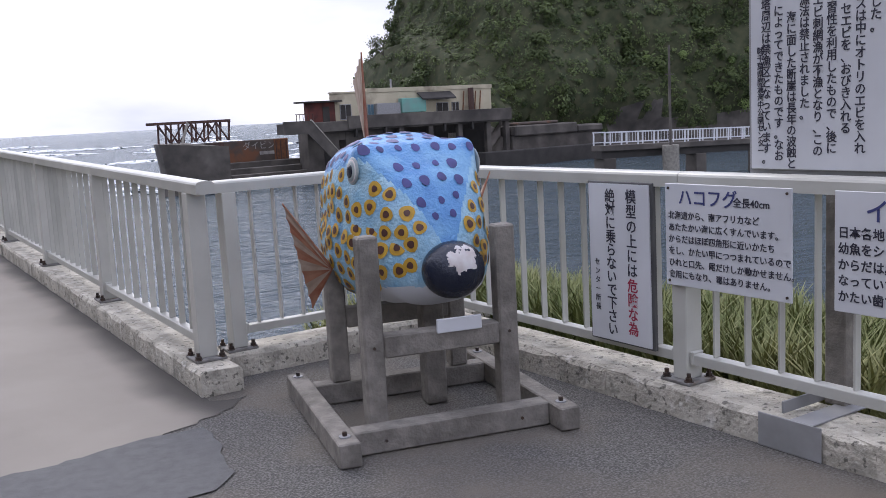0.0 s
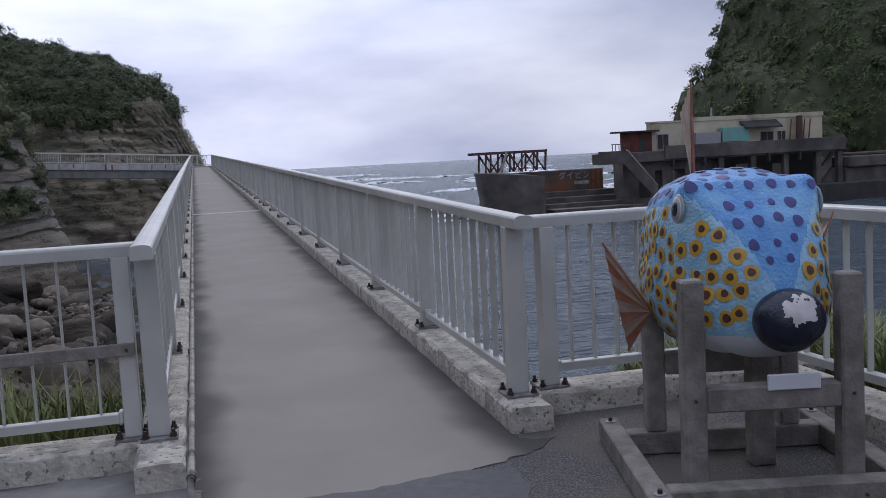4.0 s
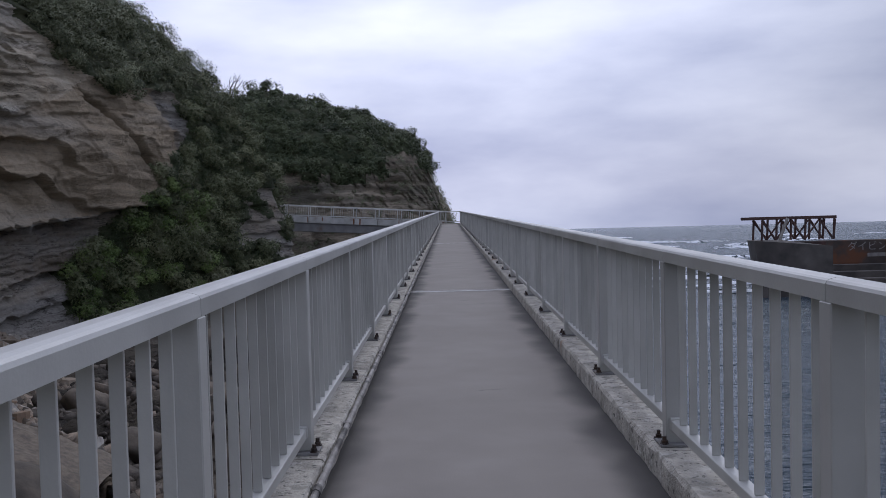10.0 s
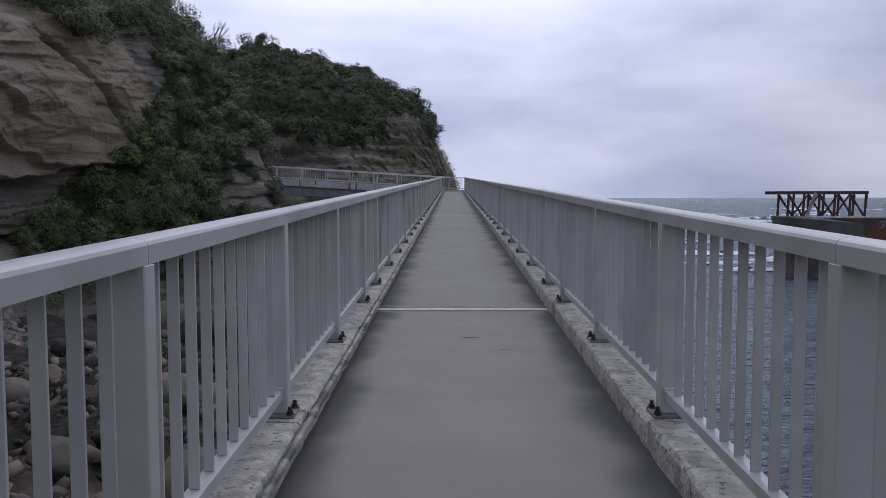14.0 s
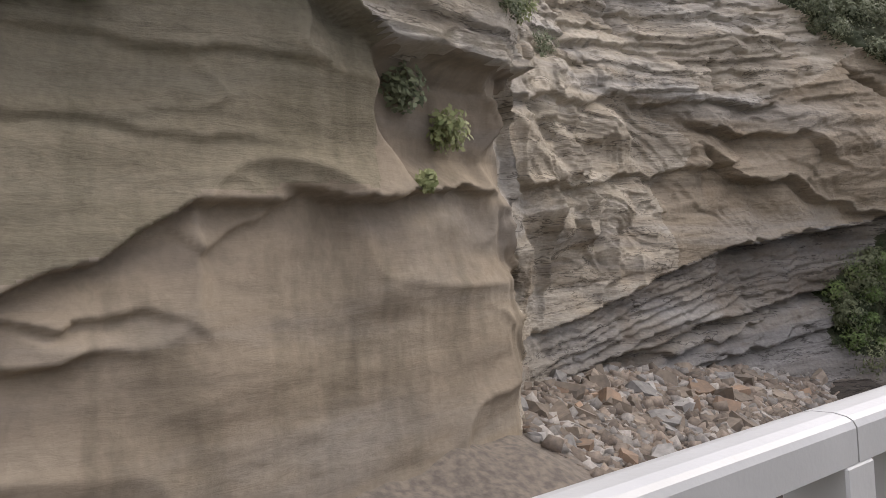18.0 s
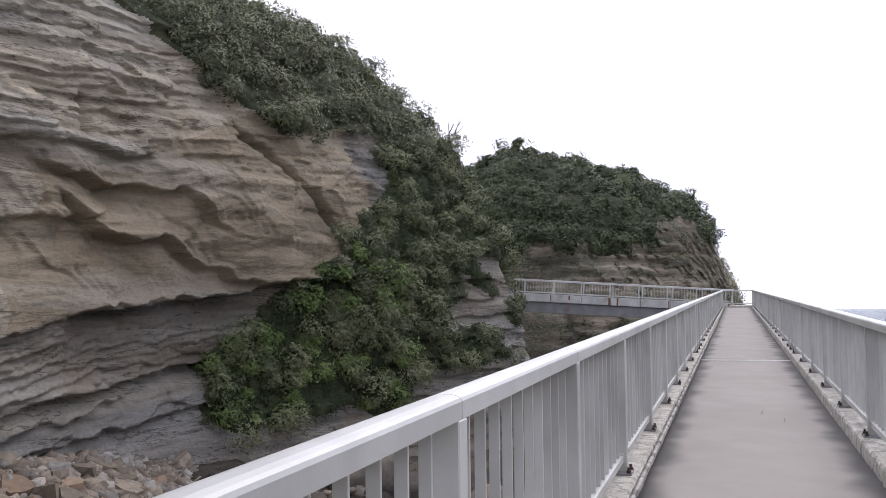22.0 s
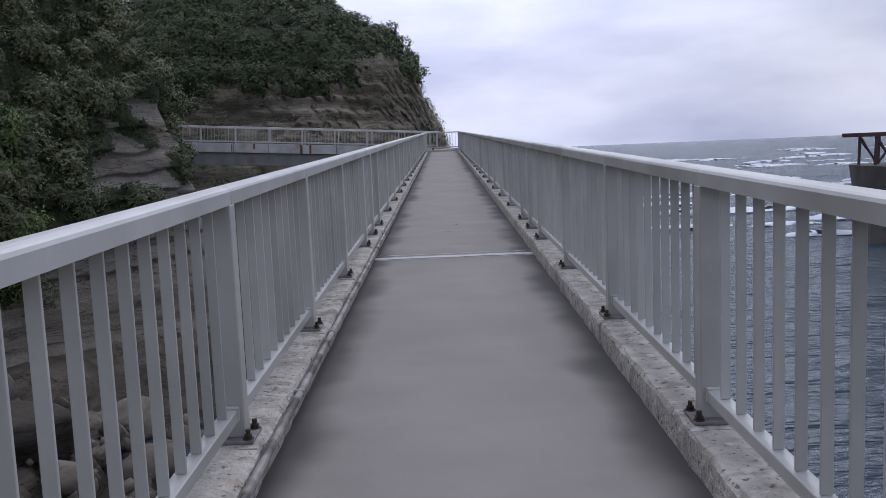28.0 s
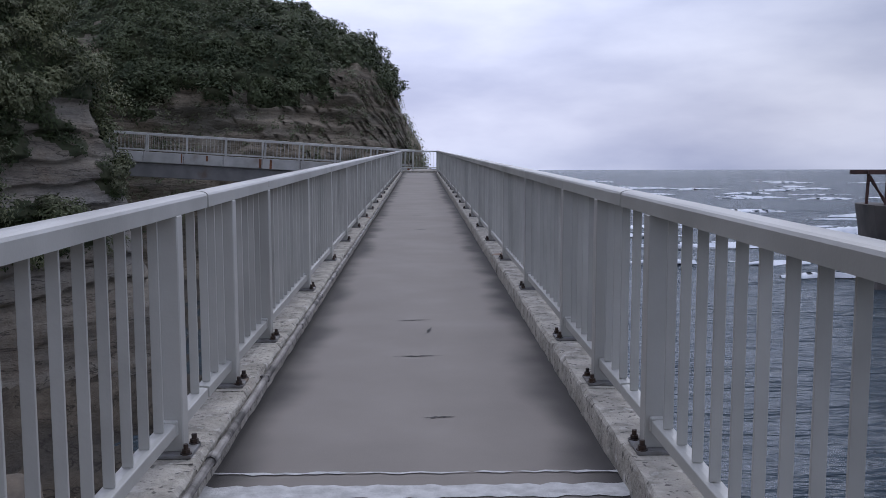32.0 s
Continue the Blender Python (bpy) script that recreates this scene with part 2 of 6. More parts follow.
def deck_material():
    """Deck mortar: trowelled grey, with a damp dirty band of uneven width along each kerb."""
    m = material("deck_mortar", (0.238, 0.215, 0.189), 0.75, second=(0.262, 0.237, 0.209), scale=2.2, bump=0.10, bump_scale=150.0, third=(0.213, 0.192, 0.168), third_scale=0.9, third_spread=(0.45, 0.75), spec=0.2)
    nodes, links = m.node_tree.nodes, m.node_tree.links
    bs = nodes["Principled BSDF"]
    src = bs.inputs["Base Color"].links[0].from_socket
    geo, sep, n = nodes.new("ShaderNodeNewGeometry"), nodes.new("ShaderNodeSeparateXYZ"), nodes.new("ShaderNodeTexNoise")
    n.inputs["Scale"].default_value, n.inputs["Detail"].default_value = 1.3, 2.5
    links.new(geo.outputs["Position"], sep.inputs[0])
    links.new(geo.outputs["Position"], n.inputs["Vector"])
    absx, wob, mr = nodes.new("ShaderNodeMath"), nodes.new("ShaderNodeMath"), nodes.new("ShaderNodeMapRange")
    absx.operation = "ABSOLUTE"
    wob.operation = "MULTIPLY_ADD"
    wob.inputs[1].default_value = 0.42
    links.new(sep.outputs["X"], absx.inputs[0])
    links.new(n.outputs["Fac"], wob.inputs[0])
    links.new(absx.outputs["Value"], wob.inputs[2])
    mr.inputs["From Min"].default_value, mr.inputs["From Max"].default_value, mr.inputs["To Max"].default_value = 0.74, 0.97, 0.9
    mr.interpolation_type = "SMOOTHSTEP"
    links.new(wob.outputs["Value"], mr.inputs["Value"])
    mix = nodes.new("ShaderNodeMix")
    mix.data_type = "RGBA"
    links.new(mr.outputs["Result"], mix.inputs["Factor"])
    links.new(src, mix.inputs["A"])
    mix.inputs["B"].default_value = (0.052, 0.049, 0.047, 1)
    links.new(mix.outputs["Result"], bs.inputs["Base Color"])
    return m


def water_material():
    """Choppy sea: a dark body and a broken sheen of the sky."""
    m = bpy.data.materials.new("sea_water")
    m.use_nodes = True
    nodes, links = m.node_tree.nodes, m.node_tree.links
    nodes.remove(nodes["Principled BSDF"])
    body, gloss, mix = nodes.new("ShaderNodeBsdfDiffuse"), nodes.new("ShaderNodeBsdfGlossy"), nodes.new("ShaderNodeMixShader")
    body.inputs["Color"].default_value = (0.036, 0.052, 0.064, 1)
    gloss.inputs["Color"].default_value, gloss.inputs["Roughness"].default_value = (0.86, 0.90, 0.95, 1), 0.2
    fres, cut = nodes.new("ShaderNodeFresnel"), nodes.new("ShaderNodeMath")
    fres.inputs["IOR"].default_value = 1.33
    cut.operation = "MULTIPLY"
    cut.inputs[1].default_value = 0.7
    geo = nodes.new("ShaderNodeNewGeometry")
    last = None
    for scale, sc, strength, dist in (((0.5, 1.5, 1), 1.3, 1.0, 0.45), ((0.7, 1.4, 1), 5.0, 0.6, 0.09), ((0.10, 0.34, 1), 0.9, 1.0, 1.6)):
        mp, n, bp = nodes.new("ShaderNodeMapping"), nodes.new("ShaderNodeTexNoise"), nodes.new("ShaderNodeBump")
        mp.inputs["Scale"].default_value = scale
        n.inputs["Scale"].default_value, n.inputs["Detail"].default_value = sc, 4.0
        bp.inputs["Strength"].default_value, bp.inputs["Distance"].default_value = strength, dist
        links.new(geo.outputs["Position"], mp.inputs["Vector"])
        links.new(mp.outputs["Vector"], n.inputs["Vector"])
        links.new(n.outputs["Fac"], bp.inputs["Height"])
        if last:
            links.new(last, bp.inputs["Normal"])
        last = bp.outputs["Normal"]
    for node in (body, gloss, fres):
        links.new(last, node.inputs["Normal"])
    links.new(fres.outputs["Fac"], cut.inputs[0])
    links.new(cut.outputs["Value"], mix.inputs["Fac"])
    links.new(body.outputs["BSDF"], mix.inputs[1])
    links.new(gloss.outputs["BSDF"], mix.inputs[2])
    links.new(mix.outputs["Shader"], nodes["Material Output"].inputs["Surface"])
    return m


def kerb_material():
    """Old kerb concrete: pale, with scabs of grey growth, fine dark pits and rust runs."""
    m = material("kerb_concrete", (0.58, 0.545, 0.47), 0.93, second=(0.40, 0.37, 0.315), scale=6.0, bump=0.8, bump_scale=45.0, third=(0.33, 0.31, 0.265), third_scale=9.0, third_spread=(0.52, 0.64), spec=0.2)
    nodes, links = m.node_tree.nodes, m.node_tree.links
    bs = nodes["Principled BSDF"]
    geo = nodes.new("ShaderNodeNewGeometry")
    for sc, lo, hi, top, colour in ((34.0, 0.59, 0.66, 0.8, (0.10, 0.095, 0.085)), (3.2, 0.60, 0.70, 0.6, (0.22, 0.205, 0.18)), (1.7, 0.66, 0.72, 0.7, (0.26, 0.13, 0.07)), (13.0, 0.60, 0.68, 0.7, (0.68, 0.655, 0.60))):
        src = bs.inputs["Base Color"].links[0].from_socket
        n, mr, mix = nodes.new("ShaderNodeTexNoise"), nodes.new("ShaderNodeMapRange"), nodes.new("ShaderNodeMix")
        n.inputs["Scale"].default_value, n.inputs["Detail"].default_value = sc, 7.0
        mr.inputs["From Min"].default_value, mr.inputs["From Max"].default_value, mr.inputs["To Max"].default_value = lo, hi, top
        mix.data_type = "RGBA"
        links.new(geo.outputs["Position"], n.inputs["Vector"])
        links.new(n.outputs["Fac"], mr.inputs["Value"])
        links.new(mr.outputs["Result"], mix.inputs["Factor"])
        links.new(src, mix.inputs["A"])
        mix.inputs["B"].default_value = (*colour, 1)
        links.new(mix.outputs["Result"], bs.inputs["Base Color"])
    return m


RAIL = material("rail_paint", (0.435, 0.43, 0.395), 0.36, 0.0, (0.485, 0.48, 0.442), 5.0, third=(0.33, 0.325, 0.293), third_scale=1.1, third_spread=(0.48, 0.72), bump=0.04, bump_scale=90.0, vary=0.09)
PLATE = material("galvanised_plate", (0.26, 0.26, 0.26), 0.6, 0.3, (0.17, 0.16, 0.15), 20.0, third=(0.20, 0.13, 0.08), third_scale=6.0, third_spread=(0.6, 0.75))
BOLT = material("bolt_steel", (0.045, 0.04, 0.04), 0.5, 0.6, (0.09, 0.06, 0.045), 40.0)
PIPE = material("conduit_grey", (0.36, 0.34, 0.31), 0.7, second=(0.20, 0.185, 0.165), scale=9.0, third=(0.06, 0.055, 0.05), third_scale=5.0, third_spread=(0.5, 0.62))
CONCRETE = kerb_material()
DECK = deck_material()
FILLER = material("joint_filler", (0.60, 0.595, 0.575), 0.85, second=(0.40, 0.395, 0.38), scale=14.0, bump=0.3, bump_scale=80.0)
DARK = material("crack_dark", (0.05, 0.048, 0.045), 0.95, second=(0.08, 0.075, 0.07), scale=30.0)
ASPHALT = material("asphalt", (0.095, 0.09, 0.085), 0.92, second=(0.28, 0.27, 0.255), scale=105.0, bump=1.0, bump_scale=150.0, third=(0.20, 0.175, 0.145), third_scale=1.1, third_spread=(0.46, 0.64), spread=(0.42, 0.72))
PALE_ASPHALT = material("sandy_mortar", (0.26, 0.25, 0.225), 0.9, second=(0.17, 0.165, 0.155), scale=5.0, bump=0.3, bump_scale=120.0, third=(0.12, 0.12, 0.12), third_scale=1.3)
PATCH = material("repair_asphalt", (0.078, 0.078, 0.082), 0.8, second=(0.10, 0.10, 0.104), scale=18.0, bump=0.25, bump_scale=160.0)
ROCK = rock_material("sandstone", (0.54, 0.475, 0.365), (0.41, 0.352, 0.262), (0.235, 0.196, 0.143), (0.36, 0.28, 0.185), 1.0, (0.42, 0.395, 0.345), drip=0.5, chips=0.7)
ROCK_WORN = rock_material("worn_sandstone", (0.333, 0.275, 0.194), (0.270, 0.216, 0.149), (0.184, 0.149, 0.108), (0.135, 0.110, 0.074), 0.22, (0.252, 0.221, 0.176), 0.85, 0.0, 2.0, 0.10)
ROCK_TAN = rock_material("tan_sandstone", (0.370, 0.304, 0.216), (0.295, 0.239, 0.165), (0.189, 0.154, 0.107), (0.238, 0.176, 0.110), 0.7, (0.290, 0.260, 0.211), 0.5, 0.35, 6.0, 0.14, chips=0.45)
ROCK_OLIVE = rock_material("olive_stained_sandstone", (0.30, 0.255, 0.175), (0.225, 0.19, 0.125), (0.14, 0.118, 0.078), (0.105, 0.092, 0.055), 0.45, (0.185, 0.165, 0.115), 0.8, 0.2, 3.0, 0.14, chips=0.2)
ROCK_DAMP = rock_material("damp_mudstone", (0.36, 0.325, 0.265), (0.245, 0.215, 0.17), (0.095, 0.083, 0.068), (0.21, 0.155, 0.105), 0.9, (0.25, 0.24, 0.22), chips=0.6)
HILL_ROCK = rock_material("headland_rock", (0.44, 0.375, 0.28), (0.27, 0.225, 0.165), (0.10, 0.085, 0.065), (0.10, 0.085, 0.065), 1.0, (0.17, 0.16, 0.13))
WET_ROCK = rock_material("shore_rock", (0.170, 0.143, 0.109), (0.075, 0.063, 0.048), (0.019, 0.017, 0.014), (0.032, 0.029, 0.024), 1.0, (0.060, 0.054, 0.047))
SCREE = material("scree", (0.19, 0.155, 0.115), 0.95, second=(0.105, 0.088, 0.068), scale=5.0, bump=1.0, bump_scale=9.0)
SOIL = material("overgrown_soil", (0.030, 0.040, 0.016), 0.95, second=(0.06, 0.062, 0.030), scale=0.9, bump=0.8, bump_scale=3.0)
STONE = material("block_brown", (0.25, 0.20, 0.145), 0.95, second=(0.17, 0.14, 0.105), scale=4.0, bump=0.6, bump_scale=14.0, vary=0.3)
STONE_DARK = material("boulder_brown", (0.17, 0.14, 0.105), 0.95, second=(0.10, 0.085, 0.068), scale=2.5, bump=0.7, bump_scale=9.0, vary=0.3)
STONE_PALE = material("block_grey", (0.33, 0.31, 0.27), 0.95, second=(0.22, 0.205, 0.18), scale=4.0, bump=0.6, bump_scale=14.0, vary=0.3)
STONE_RED = material("block_ochre", (0.31, 0.21, 0.135), 0.95, second=(0.22, 0.16, 0.11), scale=4.0, bump=0.6, bump_scale=14.0, vary=0.3)
LEAF = leaf_material("shrub_leaf", (0.038, 0.056, 0.020), (0.115, 0.145, 0.058), (0.24, 0.25, 0.135))
# a darker copy of LEAF: shade among the bushes put into the colour
LEAF_SHADE = leaf_material("shade_tinted_leaf", (0.012, 0.022, 0.008), (0.035, 0.055, 0.018), (0.07, 0.09, 0.035))
LEAF_LIGHT = leaf_material("fresh_leaf", (0.045, 0.085, 0.018), (0.11, 0.175, 0.042), (0.20, 0.26, 0.09))
LEAF_TOP = leaf_material("cliff_top_leaf", (0.055, 0.07, 0.032), (0.15, 0.175, 0.085), (0.27, 0.28, 0.17))
LEAF_DRY = leaf_material("scrub_leaf", (0.050, 0.065, 0.030), (0.135, 0.16, 0.080), (0.23, 0.235, 0.14))
LEAF_FAR = leaf_material("wood_leaf", (0.020, 0.034, 0.015), (0.062, 0.090, 0.042), (0.125, 0.145, 0.072))
LEAF_WOOD = leaf_material("hillside_leaf", (0.016, 0.032, 0.010), (0.050, 0.086, 0.027), (0.105, 0.135, 0.046))
LEAF_GRASS = leaf_material("grass_blade", (0.06, 0.10, 0.02), (0.15, 0.20, 0.05), (0.32, 0.31, 0.14))
WATER = water_material()
FOAM = material("foam", (0.86, 0.88, 0.90), 0.85, second=(0.70, 0.74, 0.78), scale=0.8)
OLD = material("old_concrete", (0.135, 0.12, 0.105), 0.95, second=(0.07, 0.062, 0.056), scale=0.5, bump=0.5, bump_scale=2.0, third=(0.045, 0.04, 0.037), third_scale=0.16)
OLD_WET = material("wet_concrete", (0.085, 0.074, 0.064), 0.8, second=(0.045, 0.04, 0.036), scale=0.7, bump=0.5, bump_scale=2.0, third=(0.13, 0.115, 0.10), third_scale=0.3)
# a darker grey, used for openings, panes, undersides and low walls
OLD_DARK = material("dark_concrete", (0.05, 0.045, 0.042), 0.95, second=(0.03, 0.028, 0.026), scale=0.6)
OLD_RUST = material("rusty_concrete", (0.11, 0.085, 0.07), 0.95, second=(0.06, 0.05, 0.045), scale=0.4, third=(0.17, 0.075, 0.04), third_scale=0.35, third_spread=(0.5, 0.62))
CREAM = material("cream_wall", (0.50, 0.45, 0.33), 0.9, second=(0.42, 0.37, 0.27), scale=0.5, third=(0.24, 0.20, 0.15), third_scale=0.4, third_spread=(0.56, 0.72))
TEAL = material("turquoise_sheet", (0.14, 0.36, 0.31), 0.7, second=(0.17, 0.30, 0.27), scale=0.8)
TEAL_DARK = material("blue_panel", (0.09, 0.19, 0.25), 0.7, second=(0.06, 0.12, 0.16), scale=0.8)
RUST = material("rust", (0.22, 0.09, 0.04), 0.95, second=(0.12, 0.06, 0.035), scale=3.0)
RUST_RED = material("red_oxide_paint", (0.13, 0.036, 0.028), 0.9, second=(0.07, 0.026, 0.022), scale=1.2)
RUST_DARK = material("rusty_steel", (0.10, 0.052, 0.042), 0.9, second=(0.055, 0.035, 0.032), scale=1.0)
PALE_WOOD = material("pale_plank", (0.36, 0.33, 0.29), 0.9, second=(0.26, 0.24, 0.21), scale=2.0)
BARK = material("bark", (0.07, 0.055, 0.042), 0.95, second=(0.04, 0.033, 0.027), scale=4.0)
TIMBER = material("weathered_timber", (0.25, 0.23, 0.205), 0.9, second=(0.175, 0.16, 0.143), scale=16.0, bump=0.4, bump_scale=60.0, third=(0.125, 0.114, 0.10), third_scale=4.0)
WHITE = material("white_enamel", (0.62, 0.63, 0.66), 0.5, second=(0.56, 0.57, 0.60), scale=3.0)
FRAME_DARK = material("dark_edge", (0.06, 0.06, 0.065), 0.6, second=(0.09, 0.09, 0.09), scale=8.0)
FRAME_PALE = material("pale_steel", (0.30, 0.30, 0.31), 0.6, second=(0.23, 0.23, 0.23), scale=6.0)
LETTER = material("letter_black", (0.03, 0.03, 0.05), 0.6)
LETTER_RED = material("letter_red", (0.34, 0.03, 0.07), 0.6)
LETTER_BLUE = material("letter_blue", (0.04, 0.05, 0.17), 0.6)
FADED = material("letter_faded", (0.36, 0.34, 0.31), 0.9, second=(0.22, 0.2, 0.19), scale=1.5)
FISH_BLUE = material("fish_blue", (0.085, 0.25, 0.54), 0.5, second=(0.13, 0.33, 0.62), scale=14.0, bump=0.5, bump_scale=70.0, third=(0.24, 0.47, 0.66), third_scale=3.0, third_spread=(0.52, 0.72))
FISH_PALE = material("fish_flank", (0.22, 0.43, 0.60), 0.5, second=(0.36, 0.55, 0.66), scale=16.0, bump=0.5, bump_scale=70.0, third=(0.14, 0.33, 0.58), third_scale=4.0, third_spread=(0.50, 0.70))
SPOT_VIOLET = material("fish_violet", (0.022, 0.022, 0.12), 0.5, second=(0.05, 0.05, 0.22), scale=9.0)
SPOT_YELLOW = material("fish_yellow", (0.55, 0.33, 0.035), 0.55, second=(0.44, 0.25, 0.03), scale=30.0)
SPOT_DARK = material("fish_brown", (0.06, 0.022, 0.02), 0.5, second=(0.09, 0.035, 0.025), scale=30.0)
SNOUT = material("fish_black", (0.008, 0.012, 0.030), 0.2, second=(0.015, 0.02, 0.036), scale=20.0, bump=0.2, bump_scale=80.0)
WORN = material("fish_worn", (0.62, 0.60, 0.60), 0.7, second=(0.50, 0.44, 0.43), scale=18.0)
EYE_GREY = material("fish_eye", (0.38, 0.42, 0.42), 0.4, second=(0.25, 0.29, 0.30), scale=20.0)
FIN_RED = material("fin_red", (0.30, 0.10, 0.055), 0.6, second=(0.38, 0.19, 0.12), scale=14.0)
FIN_PALE = material("fin_pale", (0.46, 0.36, 0.29), 0.6, second=(0.34, 0.24, 0.18), scale=14.0)
GIRDER = material("steel_girder", (0.22, 0.215, 0.205), 0.7, second=(0.16, 0.155, 0.15), scale=1.5, third=(0.14, 0.09, 0.06), third_scale=0.8, third_spread=(0.58, 0.75))
FASCIA = material("edge_concrete", (0.50, 0.49, 0.46), 0.9, second=(0.38, 0.37, 0.34), scale=1.5, third=(0.25, 0.21, 0.17), third_scale=0.9)



def rubble_material(name, a, b):
    """Broken stone, its tone changing from stone to stone."""
    m = material(name, a, 0.95, second=b, scale=7.0, bump=0.9, bump_scale=18.0)
    nodes, links = m.node_tree.nodes, m.node_tree.links
    bs = nodes["Principled BSDF"]
    src = bs.inputs["Base Color"].links[0].from_socket
    geo, hsv, r = nodes.new("ShaderNodeNewGeometry"), nodes.new("ShaderNodeHueSaturation"), nodes.new("ShaderNodeMapRange")
    r.inputs["To Min"].default_value, r.inputs["To Max"].default_value = 0.6, 1.35
    links.new(geo.outputs["Random Per Island"], r.inputs["Value"])
    links.new(r.outputs["Result"], hsv.inputs["Value"])
    links.new(src, hsv.inputs["Color"])
    links.new(hsv.outputs["Color"], bs.inputs["Base Color"])
    return m


RUBBLE = rubble_material("broken_brown", (0.235, 0.185, 0.135), (0.16, 0.13, 0.10))
RUBBLE_PALE = rubble_material("broken_grey", (0.31, 0.28, 0.235), (0.21, 0.19, 0.16))
RUBBLE_DARK = rubble_material("broken_dark", (0.135, 0.112, 0.088), (0.08, 0.068, 0.055))

# ---- mesh tools ----


def mesh_of(bm, name, mat=None, smooth=False):
    me = bpy.data.meshes.new(name)
    bm.to_mesh(me)
    bm.free()
    if mat:
        me.materials.append(mat)
    if smooth:
        me.polygons.foreach_set("use_smooth", [True] * len(me.polygons))
    return me


def part(name, bm, mat, parent=None, label="", smooth=False):
    ob = new(name, mesh_of(bm, name, mat, smooth))
    ob.parent = parent
    if label:
        ob["label"] = label
    return ob


def put(name, me, parent, m=None):
    """One more object on a mesh that it shares."""
    ob = new(name, me)
    ob.parent = parent
    if m is not None:
        ob.matrix_basis = m
    return ob


def prism(outline, lo, hi, axis="Y"):
    """A solid with the given outline, drawn across x (axis X) or across y (axis Y)."""
    bm = bmesh.new()
    ends = [[bm.verts.new((p, d, z) if axis == "Y" else (d, p, z)) for p, z in outline] for d in (lo, hi)]
    for end in ends:
        bm.faces.new(end)
    for i in range(len(outline)):
        j = (i + 1) % len(outline)
        bm.faces.new((ends[0][i], ends[0][j], ends[1][j], ends[1][i]))
    bmesh.ops.recalc_face_normals(bm, faces=bm.faces)
    return bm


def box(x0, x1, y0, y1, z0, z1, bevel=0.0, bm=None):
    bm = bm or bmesh.new()
    got = bmesh.ops.create_cube(bm, size=1.0)["verts"]
    bmesh.ops.transform(bm, matrix=Matrix.Translation(((x0 + x1) / 2, (y0 + y1) / 2, (z0 + z1) / 2)) @ Matrix.Diagonal((x1 - x0, y1 - y0, z1 - z0, 1)), verts=got)
    if bevel:
        edges = list({e for v in got for e in v.link_edges})
        bmesh.ops.bevel(bm, geom=edges, offset=bevel, segments=1, affect="EDGES", profile=0.5)
    return bm

BRIDGE = Matrix.Translation((0, 2.1, 0)) @ Matrix.Rotation(radians(SLOPE), 4, "X") @ Matrix.Translation((0, -2.1, 0))
Y1 = 82.03                   # far end of the bridge
BAY = 1.967                  # from post to post
RAIL_X = 0.9                 # middle of the railings
JOINTS = (22.42, 42.97)
NEAR = Matrix.Translation((0, 1.967, 0.044))   # where the platform lies along the bridge


def mesh_arrays(name, verts, faces, mats, index=None, smooth=False):
    """A mesh from numpy arrays of places and of quads."""
    me = bpy.data.meshes.new(name)
    me.vertices.add(len(verts))
    me.vertices.foreach_set("co", np.asarray(verts, np.float32).ravel())
    k = faces.shape[1]
    me.loops.add(len(faces) * k)
    me.loops.foreach_set("vertex_index", np.asarray(faces, np.int32).ravel())
    me.polygons.add(len(faces))
    me.polygons.foreach_set("loop_start", np.arange(0, len(faces) * k, k, dtype=np.int32))
    for m in mats:
        me.materials.append(m)
    if index is not None:
        me.polygons.foreach_set("material_index", np.asarray(index, np.int32))
    if smooth:
        me.polygons.foreach_set("use_smooth", np.ones(len(faces), bool))
    me.update(calc_edges=True)
    me.validate()
    return me


def grid_faces(n, k):
    i, j = np.meshgrid(np.arange(n - 1), np.arange(k - 1), indexing="ij")
    a = (i * k + j).ravel()
    return np.stack([a, a + k, a + k + 1, a + 1], 1)


def cyl(r, p, q, seg=8, r2=None, bm=None):
    """A rod from p to q."""
    bm = bm or bmesh.new()
    p, q = Vector(p), Vector(q)
    d = q - p
    m = Matrix.Translation((p + q) / 2) @ d.to_track_quat("Z", "Y").to_matrix().to_4x4()
    bmesh.ops.create_cone(bm, cap_ends=True, segments=seg, radius1=r, radius2=r if r2 is None else r2, depth=d.length, matrix=m)
    return bm


def thing(name, label, category, group="", kind="", m=None):
    ob = tagged(new(name), label, category, group, kind)
    if m is not None:
        ob.matrix_basis = m
    return ob


# ---- the sea and the ground ----
def wave(x, y):
    open_sea = min(1.0, max(0.0, (y - 70) / 60))
    a = 0.05 + 0.42 * open_sea
    return SEA + a * noise.fractal((x * 0.09, y * 0.16, 1.3), 1.0, 2.0, 3) + 0.04 * noise.noise((x * 0.7, y * 0.9, 5.0))


def stretched(lo, hi, near_lo, near_hi, step, n_out):
    mid = np.arange(near_lo, near_hi, step)
    out = near_hi + (hi - near_hi) * np.linspace(0, 1, n_out) ** 3
    left = near_lo - (near_lo - lo) * np.linspace(1, 0, n_out) ** 3
    return np.concatenate([left[:-1], mid, out])


wx, wy = stretched(-2500, 3000, -20, 130, 1.6, 22), stretched(-300, 4200, -10, 230, 1.5, 24)
wv = [(x, y, wave(x, y) if -60 < x < 400 and y < 600 else SEA) for x in wx for y in wy]
tagged(new("water", mesh_arrays("water", wv, grid_faces(len(wx), len(wy)), [WATER], smooth=True)), "grey rippled sea under an overcast sky", "sea", kind="structure")


